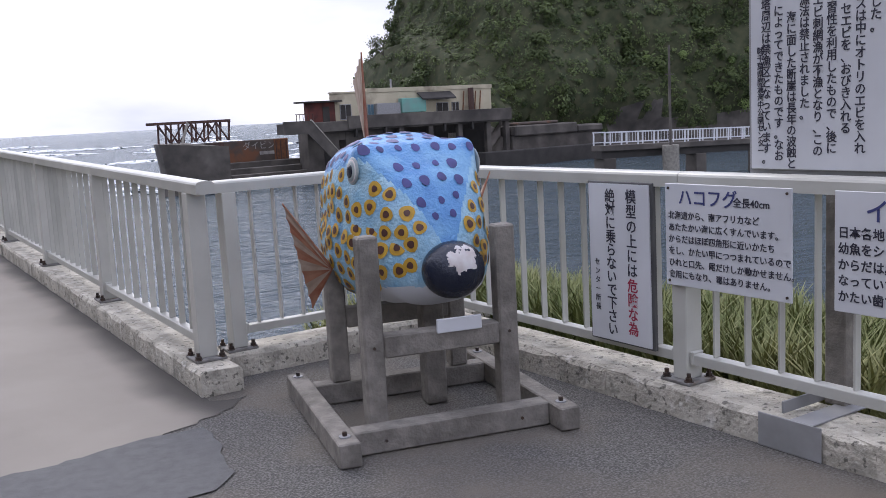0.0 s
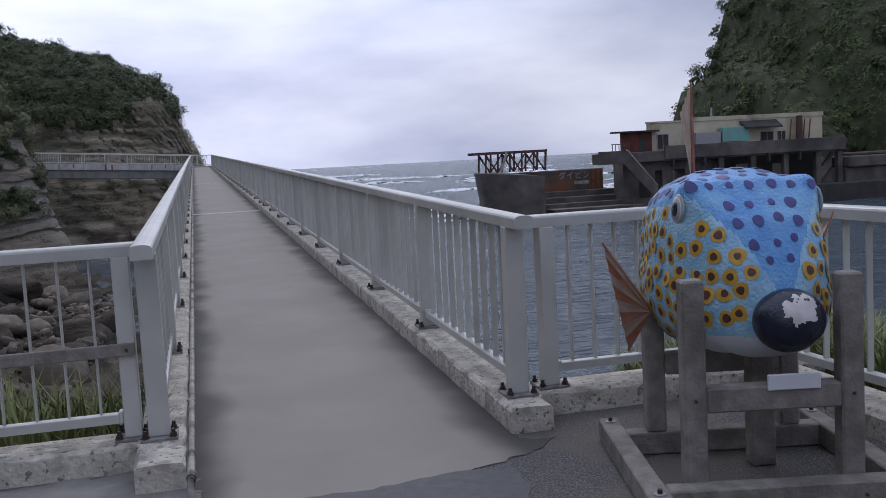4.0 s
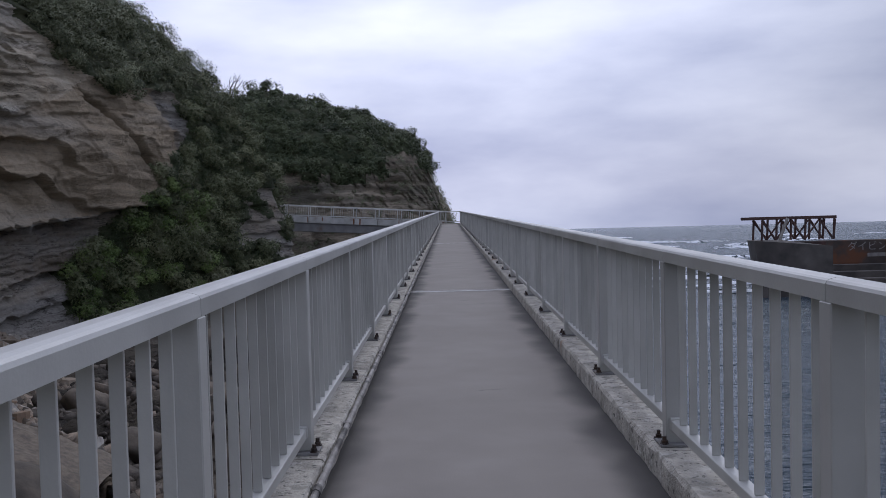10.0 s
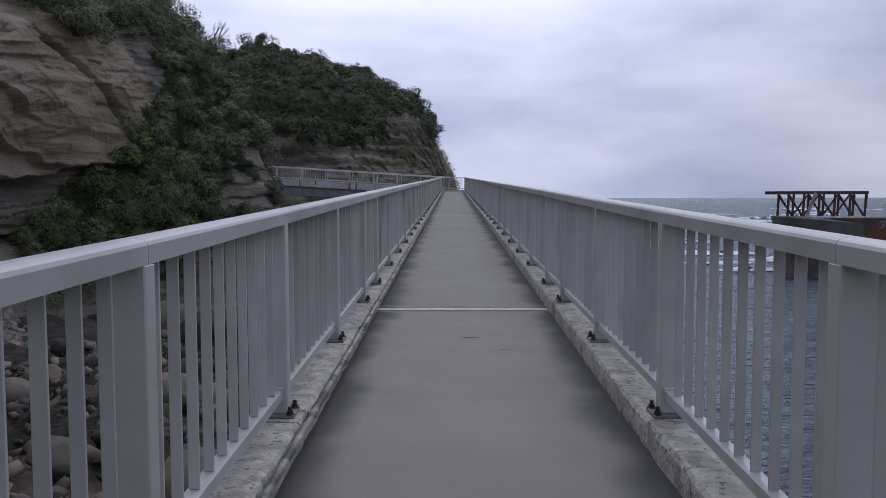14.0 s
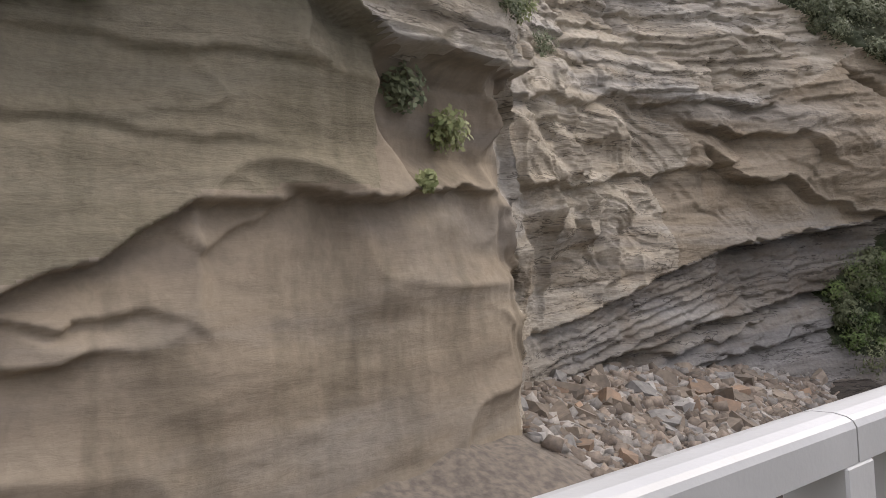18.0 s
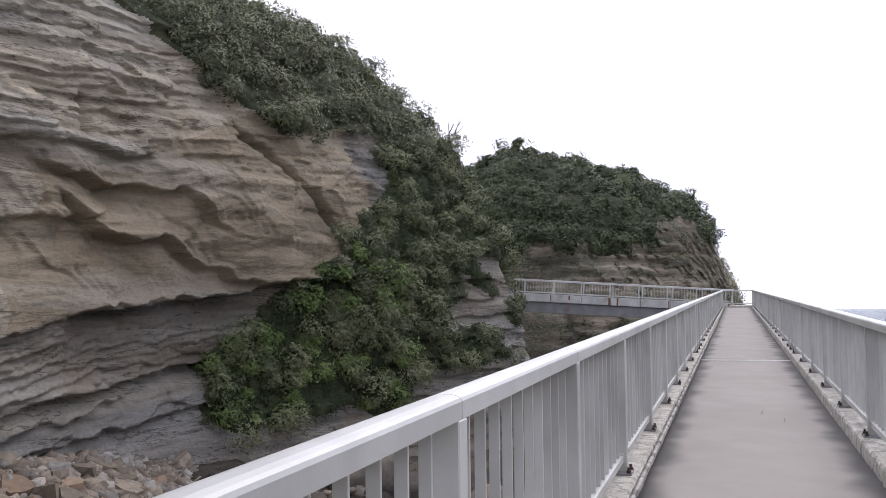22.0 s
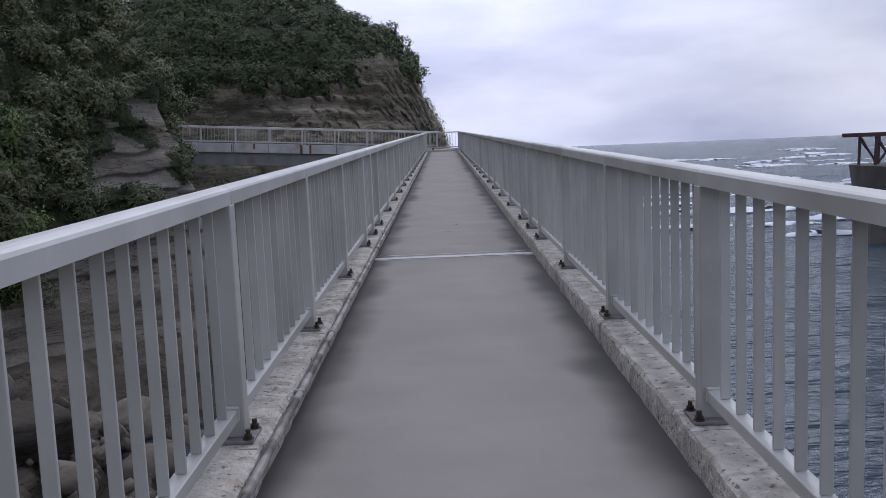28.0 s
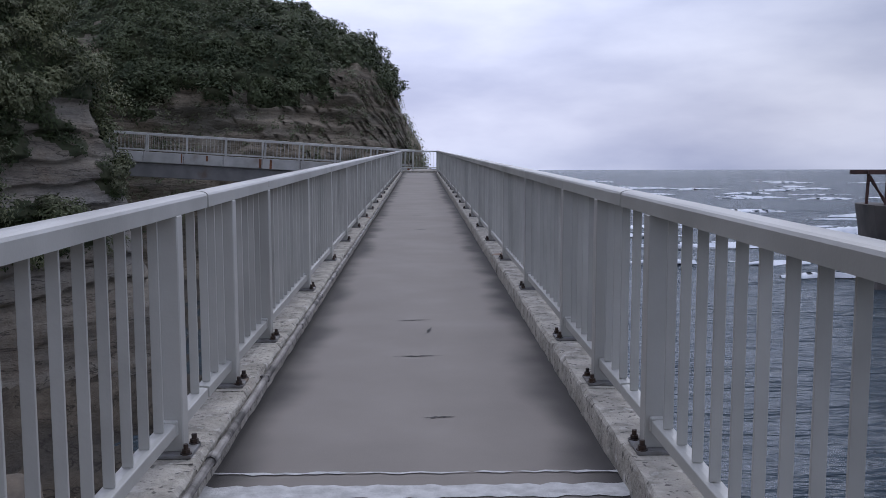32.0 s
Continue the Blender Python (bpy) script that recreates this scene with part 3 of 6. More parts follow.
def shelf(x, y):
    """The rocky shore: high at the cliffs, sinking under the water beneath the bridge; the bank round the platform."""
    z = np.interp(x, [-60, -22, -17, -12, -6, -2, 3, 8, 30, 120], [-3.4, -3.8, -4.4, -5.0, -5.6, -6.3, -7.4, -8.5, -9.0, -9.0])
    z += np.interp(y, [-10, 4, 24, 60, 80, 100], [3.5, 2.0, 0.2, -0.6, -1.2, -1.6]) if x < 2 else 0.0
    py = y - 1.967
    slow = np.interp(py, [-3, 1.6, 2.6], [0.25, 0.55, 1.0]) if x > 2.75 else 1.0
    bank = np.interp(max((x - 2.75) * slow, py - 2.75, -6.2 - x, 0) if y > -40 else 0, [0, 0.6, 3.0, 6.0, 9.0, 14.0], [-0.02, -0.16, -1.3, -3.6, -6.0, -9.0])
    side = np.interp(x, [2.7, 9, 30, 60], [0, -1.0, -4.8, -5.2]) if py < 6 else -9.0
    z = max(z, bank, -9.5 if x < 2.7 else side - max(0.0, py) * 0.5)
    step = z + 0.85 * noise.fractal((x * 0.16, y * 0.16, 4.1), 1.0, 2.0, 4)
    t = step * 2.6 + 0.6 * noise.noise((x * 0.1, y * 0.1, 9))
    edge = (math.floor(t) + min(1.0, (t - math.floor(t)) * 4.0)) / 2.6
    near = min(1.0, max(0.0, (max(x - 2.75, py - 2.75, -6.2 - x)) / 3.0))
    ridge = x * 0.62 + y * 0.2 + 0.8 * noise.noise((x * 0.12, y * 0.12, 6))
    ridge = ridge - math.floor(ridge)
    edge += (0.95 * ridge ** 2 + 0.1 * ((ridge * 3) % 1.0)) * min(1.0, max(0.0, (x + 17) / 4)) * (1 if x < -1 else 0) * (0.6 + 0.6 * noise.noise((x * 0.3, y * 0.25, 11)))
    low = z + (0.75 * (edge - z) + 0.12 * noise.noise((x * 1.3, y * 1.3, 2))) * near
    return low if near > 0 else -0.25


gx, gy = stretched(-90, 260, -20, 8, 0.22, 20), stretched(-120, 260, -2, 70, 0.36, 18)
gv = [(x, y, shelf(x, y)) for x in gx for y in gy]
gf = grid_faces(len(gx), len(gy))
centre = np.array(gv)[gf].mean(1)
grassy = ((centre[:, 0] > 2.3) & (centre[:, 1] < 9) & (centre[:, 2] > -4.6)) | ((centre[:, 0] < -0.5) & (centre[:, 1] < 7.5) & (centre[:, 2] > -1.6))
tagged(new("ground", mesh_arrays("ground", gv, gf, [WET_ROCK, SOIL], grassy.astype(int), True)), "layered wet shore rock and grassy bank", "ground", kind="structure")

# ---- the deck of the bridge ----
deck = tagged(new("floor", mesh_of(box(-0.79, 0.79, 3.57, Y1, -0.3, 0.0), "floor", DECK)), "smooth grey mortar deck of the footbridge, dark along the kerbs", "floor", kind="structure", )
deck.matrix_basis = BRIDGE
beam = tagged(new("trim", mesh_of(box(-0.95, 0.95, 4.27, Y1, -0.75, -0.302), "trim", OLD)), "concrete beam under the bridge deck", "beam", kind="structure")
beam.matrix_basis = BRIDGE
for y in JOINTS + (65.0, 81.4):
    pier = tagged(new("pier", mesh_of(box(-0.7, 0.7, y - 0.4, y + 0.4, -10, -0.2 + (y - 2) * 0.0225 - 0.5, 0.05), "pier", OLD)), "plain concrete bridge pier standing in the water", "pier", kind="structure")


def strip(y, w, zig, z):
    """A ragged joint of pale filler across the deck."""
    n = 40
    rnd = random.Random(int(y * 10))
    xs = np.linspace(-0.785, 0.785, n)
    a = [y - w / 2 + rnd.uniform(-zig, zig) for _ in xs]
    b = [y + w / 2 + rnd.uniform(-zig, zig) for _ in xs]
    v = [(x, p, z) for x, p in zip(xs, a)] + [(x, q, z) for x, q in zip(xs, b)]
    f = np.array([(i, i + 1, n + i + 1, n + i) for i in range(n - 1)])
    return mesh_arrays("joint", v, f, [FILLER])


for y in JOINTS:
    j = put("joint", strip(y, 0.13, 0.014, 0.004), deck)
    j["label"] = "pale ragged expansion joint"
    put("joint", strip(y + 0.20, 0.02, 0.012, 0.0045), deck)
    put("joint", strip(y - 0.13, 0.012, 0.006, 0.0042), deck)


def crack(cx, cy, length, ang, seed, wide=0.008):
    rnd = random.Random(seed)
    n = 14
    c = [(length * (i / (n - 1) - 0.5), rnd.uniform(-0.009, 0.009)) for i in range(n)]
    w = [wide * rnd.uniform(0.3, 1.3) * math.sin(math.pi * (i + 0.4) / n) for i in range(n)]
    ca, sa = math.cos(ang), math.sin(ang)
    v = [(cx + ca * x - sa * (y + s * ww), cy + sa * x + ca * (y + s * ww), 0.003) for s in (-1, 1) for (x, y), ww in zip(c, w)]
    return mesh_arrays("crack", v, np.array([(i, i + 1, n + i + 1, n + i) for i in range(n - 1)]), [DARK])


for k, (x, y, l, a, w) in enumerate([(0.05, 20.90, 0.16, 0.1, 0.02), (0.28, 20.40, 0.1, 0.0, 0.01), (0.1, 14.30, 0.2, 0.2, 0.008), (0.1, 35.63, 0.6, 1.5, 0.006), (0.3, 35.03, 0.4, 1.5, 0.005),
                                     (0.0, 45.23, 0.3, 0.1, 0.012), (0.08, 46.03, 0.22, 1.4, 0.012), (-0.02, 46.43, 0.3, 0.2, 0.01), (0.1, 43.93, 0.16, 0.1, 0.012), (-0.05, 57.03, 0.3, 0.1, 0.02),
                                     (0.2, 9.60, 0.2, 1.0, 0.005), (-0.3, 31.03, 0.2, 0.4, 0.005), (0.35, 29.33, 0.12, 0.6, 0.006), (0.03, 54.03, 0.2, 0.0, 0.02)]):
    put("crack", crack(x, y, l, a, k, w), deck)


def kerb_block(length, seed):
    """A kerb stone of rough concrete with worn edges."""
    bm = bmesh.new()
    n = max(6, int(length / 0.12))
    rnd = random.Random(seed)
    rings = []
    for i in range(n + 1):
        y = length * i / n
        c = rnd.uniform(0.004, 0.022)
        e = rnd.uniform(-0.005, 0.005)
        prof = [(0.0, -0.3), (e, 0.06), (e + 0.002, 0.122 - c), (c, 0.126 + rnd.uniform(-0.003, 0.003)), (0.11, 0.128 + rnd.uniform(-0.004, 0.003)), (0.205, 0.124), (0.22, 0.11), (0.22, -0.3)]
        rings.append([bm.verts.new((x, y, z)) for x, z in prof])
    for a, b in zip(rings, rings[1:]):
        for i in range(len(a) - 1):
            bm.faces.new((a[i], a[i + 1], b[i + 1], b[i]))
    bm.faces.new(rings[0][::-1])
    bm.faces.new(rings[-1])
    bmesh.ops.recalc_face_normals(bm, faces=bm.faces)
    return mesh_of(bm, "kerb_block", CONCRETE)


# posts of one side; at the joints the bays are shorter
POST_Y = [4.317 + BAY * k for k in range(10)] + [43.06 - BAY * k for k in range(10, -1, -1)] + [44.08, 45.13] + [47.1 + BAY * k for k in range(18)]
BLOCKS = {}
for side, name, start in ((1, "kerb_right", 4.067), (-1, "kerb_left", 3.897)):
    kerb = thing(name, "weathered pale concrete kerb of the footbridge", "kerb", kind="structure", m=BRIDGE)
    cuts = [start] + [y - 0.13 for y in POST_Y[1:]] + [Y1]
    for i, (a, b) in enumerate(zip(cuts, cuts[1:])):
        key = (round(b - a, 2), i % 3)
        if key not in BLOCKS:
            BLOCKS[key] = kerb_block(b - a - 0.008, int(key[0] * 100) + key[1])
        m = Matrix.Translation((0.78, a, 0)) if side > 0 else Matrix.Translation((-0.78, b - 0.008, 0)) @ Matrix.Rotation(math.pi, 4, "Z")
        put("kerb_block", BLOCKS[key], kerb, m)


# ---- railings ----
def rail_profile(length, w=0.096, h=0.062, c=0.014):
    """A length of the aluminium top rail, its edges rounded off."""
    bm = bmesh.new()
    prof = [(-w / 2, 0), (-w / 2, h - c), (-w / 2 + c * 0.35, h - c * 0.35), (-w / 2 + c, h), (-w / 6, h * 1.06), (w / 6, h * 1.06), (w / 2 - c, h), (w / 2 - c * 0.35, h - c * 0.35), (w / 2, h - c), (w / 2, 0)]
    a, b = [bm.verts.new((x, 0, z)) for x, z in prof], [bm.verts.new((x, length, z)) for x, z in prof]
    n = len(prof)
    for i in range(n):
        bm.faces.new((a[i], a[(i + 1) % n], b[(i + 1) % n], b[i]))
    bm.faces.new(a[::-1])
    bm.faces.new(b)
    bmesh.ops.recalc_face_normals(bm, faces=bm.faces)
    return bm


def bolt_mesh():
    bm = cyl(0.010, (0, 0, 0), (0, 0, 0.036), 6)
    cyl(0.016, (0, 0, 0.001), (0, 0, 0.017), 6, bm=bm)
    cyl(0.022, (0, 0, -0.001), (0, 0, 0.003), 10, bm=bm)
    return mesh_of(bm, "bolt", BOLT)


POST_H = 0.89
POST_ME = mesh_of(box(-0.05, 0.05, -0.04, 0.04, 0.0, POST_H, 0.004), "post", RAIL)
PLATE_ME = mesh_of(box(-0.085, 0.085, -0.085, 0.085, 0.0, 0.016, 0.003), "base_plate", PLATE)
PAD_ME = mesh_of(box(-0.1, 0.1, -0.1, 0.1, -0.012, 0.0, 0.003), "mortar_pad", CONCRETE)
BOLT_ME = bolt_mesh()
BAL_ME = mesh_of(box(-0.0175, 0.0175, -0.005, 0.005, 0.0, 0.76, 0.0015), "baluster", RAIL)
CLIP_ME = mesh_of(box(-0.034, 0.034, -0.011, 0.011, 0.0, 0.058, 0.004), "rail_clip", RAIL)
RAILS = {}


def shared(key, make, name, mat):
    if key not in RAILS:
        RAILS[key] = mesh_of(make(), name, mat)
    return RAILS[key]


def railing(label, start, end, posts, top=1.01, base=0.126, pitch=BAY / 11, origin=None, group="railings", along=None, bars=True):
    """A railing along y from start to end in its own frame, x = 0 in its middle."""
    rail = thing("railing", label, "railing", group, m=origin)
    for y in posts:
        p = put("post", POST_ME, rail, Matrix.Translation((0, y, base + 0.016)) @ Matrix.Diagonal((1, 1, (top - base - 0.016) / POST_H, 1)))
        plate = put("base_plate", PLATE_ME, rail, Matrix.Translation((0, y, base + 0.002)))
        plate["label"] = "grey steel base plate"
        put("mortar_pad", PAD_ME, rail, Matrix.Translation((0, y, base + 0.0015)))
        for dx in (-0.064, 0.064):
            for dy in (-0.064, 0.064):
                put("bolt", BOLT_ME, plate, Matrix.Translation((dx, dy, 0.016)) @ Matrix.Rotation(dx * 9 + dy * 5, 4, "Z"))
    ends = [start] + [y for y in posts[1:-1]] + [end]
    for a, b in zip(ends, ends[1:]):
        n = round(b - a - 0.004, 3)
        put("top_rail", shared(("top", n), lambda: rail_profile(n), "top_rail", RAIL), rail, Matrix.Translation((0, a, top)))
    for a, b in zip(posts, posts[1:]):
        n = round(b - a - 0.08, 3)
        put("bottom_rail", shared(("low", n), lambda: rail_profile(n, 0.058, 0.044, 0.004), "bottom_rail", RAIL), rail, Matrix.Translation((0, a + 0.04, 0.208)))
        for y in (a + 0.052, b - 0.052):
            put("rail_clip", CLIP_ME, rail, Matrix.Translation((0, y, 0.206)))
        k = max(1, round((b - a) / pitch))
        for i in range(1, k):
            y = a + (b - a) * i / k
            put("baluster", BAL_ME, rail, Matrix.Translation((0, y, 0.256)) @ Matrix.Diagonal((1, 1, (top - 0.256) / 0.76, 1)))
    # short bays that run on past the outer posts to the expansion joints
    for a, b in ((start, posts[0] - 0.04), (posts[-1] + 0.04, end)):
        if b - a > 0.35:
            n = round(b - a - 0.01, 3)
            put("bottom_rail", shared(("low", n), lambda: rail_profile(n, 0.058, 0.044, 0.004), "bottom_rail", RAIL), rail, Matrix.Translation((0, a + 0.005, 0.208)))
            k = max(2, round((b - a) / pitch))
            for i in range(k):
                put("baluster", BAL_ME, rail, Matrix.Translation((0, a + (b - a) * (i + 0.5) / k, 0.256)) @ Matrix.Diagonal((1, 1, (top - 0.256) / 0.76, 1)))
    return rail


# bridge railings, one for each span and side
SPANS = [(POST_Y[:10], 4.127, 22.55), (POST_Y[10:21], 22.57, 43.53), (POST_Y[21:], 43.55, Y1 - 0.1)]
for side, word in ((1, "seaward"), (-1, "landward")):
    for k, (posts, a, b) in enumerate(SPANS):
        a = a - 0.12 if side < 0 and k == 0 else a
        railing(("pale grey painted metal railing with flat balusters on the bridge kerb", "pale grey metal bridge railing, its rail jointed over the posts",
                 "pale grey metal railing along the far span of the bridge")[k], a, b, posts, origin=BRIDGE @ Matrix.Translation((side * RAIL_X, 0, 0)))

# conduit along the landward kerb
conduit = thing("conduit", "thin grey electrical conduit clipped along the bridge kerb", "pipe", m=BRIDGE)
for i in range(20):
    y = 3.717 + i * 3.93
    part("pipe", cyl(0.0165, (-0.758, y, 0.098), (-0.758, min(y + 3.93, Y1), 0.098), 8), PIPE, conduit)
    part("coupling", cyl(0.022, (-0.758, y + 0.02, 0.098), (-0.758, y + 0.10, 0.098), 8), PIPE, conduit)
    for d in (1.3, 2.7):
        part("clip", box(-0.785, -0.738, y + d - 0.015, y + d + 0.015, 0.082, 0.115, 0.003), PIPE, conduit)
part("elbow", cyl(0.016, (-0.762, 3.727, 0.1), (-0.762, 3.667, 0.0), 8), PIPE, conduit)

# ---- the platform, drawn about its own origin and set at the head of the bridge ----
EARLIER = set(bpy.data.objects)
plat = tagged(new("pavement", mesh_of(box(-6.5, 2.3, -9, 2.45, -0.5, -0.004), "pavement", ASPHALT)), "worn coarse asphalt of the viewing platform", "pavement", kind="structure")


def flat_patch(name, pts, z, mat, label, seed, rough=0.03):
    """A flat patch with a ragged outline."""
    rnd = random.Random(seed)
    out = []
    for p, q in zip(pts, pts[1:] + pts[:1]):
        d = math.hypot(q[0] - p[0], q[1] - p[1])
        n = max(1, int(d / 0.05))
        for i in range(n):
            f = i / n
            out.append((p[0] + (q[0] - p[0]) * f + rnd.uniform(-rough, rough), p[1] + (q[1] - p[1]) * f + rnd.uniform(-rough, rough), z))
    bm = bmesh.new()
    bm.faces.new([bm.verts.new(p) for p in out])
    bmesh.ops.triangulate(bm, faces=bm.faces)
    bmesh.ops.recalc_face_normals(bm, faces=bm.faces)
    if sum(f.normal.z for f in bm.faces) < 0:
        bmesh.ops.reverse_faces(bm, faces=bm.faces)
    ob = part(name, bm, mat, plat, label)
    return ob


flat_patch("mortar_apron", [(-0.78, 2.3), (0.78, 2.3), (0.75, 2.05), (0.95, 1.95), (0.7, 1.75), (0.3, 1.62), (-0.1, 1.55), (-0.5, 1.5), (-0.78, 1.35)], 0.0, DECK, "smooth mortar apron", 3, 0.025)
flat_patch("mortar_apron", [(-3.2, 2.25), (-0.82, 2.25), (-0.62, 1.5), (-0.7, 1.2), (-1.3, 0.9), (-3.2, 1.2)], 0.001, PALE_ASPHALT, "pale sandy mortar", 4, 0.05)
flat_patch("asphalt_patch", [(-0.67, 1.65), (-0.39, 1.60), (-0.02, 1.59), (0.42, 1.66), (0.63, 1.63), (0.60, 1.40), (0.52, 1.0), (0.41, 0.87), (0.22, 0.86), (-0.4, 0.5), (-1.2, 0.3), (-0.95, 0.9)], 0.003, PATCH, "smooth dark repair patch", 5, 0.012)
drain = thing("drain_cover", "small round rusty drain cover set in mortar", "drain", m=Matrix.Translation((-0.81, 1.5, 0.002)))
part("rim", cyl(0.075, (0, 0, 0), (0, 0, 0.006), 20), PALE_ASPHALT, drain)
part("lid", cyl(0.06, (0, 0, 0.002), (0, 0, 0.009), 20), RUST, drain)

platform_kerb = thing("kerb_platform", "pale concrete kerb round the viewing platform", "kerb", kind="structure")
for i in range(6):
    put("kerb_block", BLOCKS.setdefault(("p", i % 2), kerb_block(1.96, 40 + i % 2)), platform_kerb,
        Matrix.Translation((2.27, 2.45 - 1.967 * (i + 1) + 0.3, -0.004)) @ Matrix.Diagonal((1.35, 1, 1, 1)))
BLOCKS["back"] = kerb_block(1.75, 51)
put("kerb_block", BLOCKS["back"], platform_kerb, Matrix.Translation((1.0, 2.34, -0.001)) @ Matrix.Rotation(-math.pi / 2, 4, "Z") @ Matrix.Diagonal((-1.3, 1, 1, 1)))
for i in range(3):
    put("kerb_block", BLOCKS[("p", i % 2)], platform_kerb, Matrix.Translation((-0.96 - 1.967 * (i + 1), 2.28, -0.002)) @ Matrix.Rotation(-math.pi / 2, 4, "Z") @ Matrix.Diagonal((-1.3, 1, 1, 1)))

right_y = [2.36 - BAY * k for k in range(6)]
railing("pale grey metal railing beside the viewing platform, hung with signs", -7.6, 2.46, right_y[::-1], top=0.98, base=0.122, pitch=0.164, origin=Matrix.Translation((2.41, 0, 0)))
turn = Matrix.Rotation(-math.pi / 2, 4, "Z")
railing("short pale grey metal railing at the back of the platform", 0.94, 2.36, [1.12, 2.2], top=0.99, base=0.125, pitch=0.128, origin=Matrix.Translation((0, 2.46, 0)) @ turn)
railing("pale grey metal railing at the landward edge of the platform", -6.4, -0.9, [-6.3, -4.95, -3.6, -2.3, -1.02], top=1.0, base=0.125, pitch=0.135, origin=Matrix.Translation((0, 2.42, 0)) @ turn)
lath = thing("lath", "weathered grey wooden lath bolted across the railing", "lath")
part("board", box(-2.4, -0.98, 2.345, 2.368, 0.535, 0.595, 0.004), TIMBER, lath)
part("bolt", cyl(0.008, (-1.02, 2.34, 0.565), (-1.02, 2.35, 0.565), 6), BOLT, lath)

# ---- the fish model on its stand ----
STAND = Matrix.Translation((1.5, 1.18, 0.0)) @ Matrix.Rotation(radians(-14), 4, "Z")
stand = thing("timber_stand", "weathered grey timber stand bolted to the asphalt", "stand", m=STAND)
for s in (-1, 1):
    skid = part("skid", box(s * 0.475 - 0.045, s * 0.475 + 0.045, -0.58, 0.56, 0.0, 0.1, 0.006), TIMBER, stand)
    for y in (-0.49, 0.49):
        part("washer", cyl(0.024, (s * 0.475, y, 0.1), (s * 0.475, y, 0.105), 10), FRAME_PALE, skid)
        part("bolt", cyl(0.010, (s * 0.475, y, 0.104), (s * 0.475, y, 0.122), 6), BOLT, skid)
part("cross_beam", box(-0.43, 0.43, -0.47, -0.375, 0.0, 0.1, 0.006), TIMBER, stand)
part("cross_beam", box(-0.43, 0.43, 0.28, 0.37, 0.0, 0.1, 0.006), TIMBER, stand)
for x, y, h in ((-0.30, -0.33, 0.87), (0.30, -0.33, 0.87), (-0.30, 0.325, 0.66), (0.30, 0.325, 0.66)):
    part("leg", box(x - 0.043, x + 0.043, y - 0.043, y + 0.043, 0.0 if y < 0 else 0.1, h, 0.008), TIMBER, stand)
    for z in (0.05, 0.41):
        if y < 0:
            part("bolt", cyl(0.007, (x, y - (0.147 if z < 0.1 else 0.049), z), (x, y - 0.043, z), 6), BOLT, stand)
part("rail_beam", box(-0.256, 0.256, -0.372, -0.288, 0.36, 0.455, 0.006), TIMBER, stand)
part("rail_beam", box(-0.256, 0.256, 0.285, 0.365, 0.36, 0.455, 0.006), TIMBER, stand)
part("name_plate", box(-0.03, 0.17, -0.387, -0.373, 0.44, 0.50, 0.003), WHITE, stand, "blank white plate")
part("prop", box(0.05, 0.15, 0.05, 0.15, 0.0, 0.52, 0.006), TIMBER, stand)

FISH = Matrix.Translation((1.575, 1.38, 0.86)) @ Matrix.Rotation(radians(-9), 4, "Z")     # it faces its own -y


def fish_skin(u, v):
    """The boxy body: u along the body from snout to tail, v round it, with a brow over each eye."""
    taper = np.interp(u, [0, 0.05, 0.14, 0.3, 0.5, 0.75, 0.92, 1.0], [0.10, 0.42, 0.70, 0.93, 1.0, 0.9, 0.5, 0.14])
    c, s = math.cos(v), math.sin(v)
    k = 0.66
    x = math.copysign(abs(c) ** k, c)
    z = math.copysign(abs(s) ** k, s)
    r = 1.0 + 0.015 * noise.noise((u * 9, c * 4, s * 4))
    turn_v = min(abs(math.degrees(v) % 360 - a) for a in (48, 132))
    r += 0.15 * math.exp(-((u - 0.30) / 0.095) ** 2 - (turn_v / 15) ** 2)
    brow = abs(math.degrees(v) % 360 - 90)
    r -= 0.07 * math.exp(-((u - 0.22) / 0.11) ** 2 - (brow / 26) ** 2)
    top = 1.03 if s > 0 else 1.0
    drop = -0.17 * max(0.0, 1 - u / 0.32) ** 1.4
    wide = 0.335 + (0.025 if s < 0 else 0.0)
    return Vector((wide * taper * x * r, -0.55 + 1.12 * u, (0.385 * taper * z * top) * r + drop + 0.01))


def forehead(u):
    """Half the angle that the blue forehead and back take up, narrow at the snout."""
    return float(np.interp(u, [0, 0.06, 0.14, 0.30, 0.5, 1.0], [16, 24, 36, 50, 60, 62]))


def skin_frame(u, v):
    """A place on the skin, two directions along it and the outward one."""
    p = fish_skin(u, v)
    du, dv = (fish_skin(u + 0.015, v) - fish_skin(u - 0.015, v)).normalized(), (fish_skin(u, v + 0.04) - fish_skin(u, v - 0.04)).normalized()
    n = dv.cross(du).normalized()
    if n.dot(p - Vector((0, p.y + 0.1, -0.05))) < 0:
        n = -n
    return p, du, n.cross(du).normalized(), n


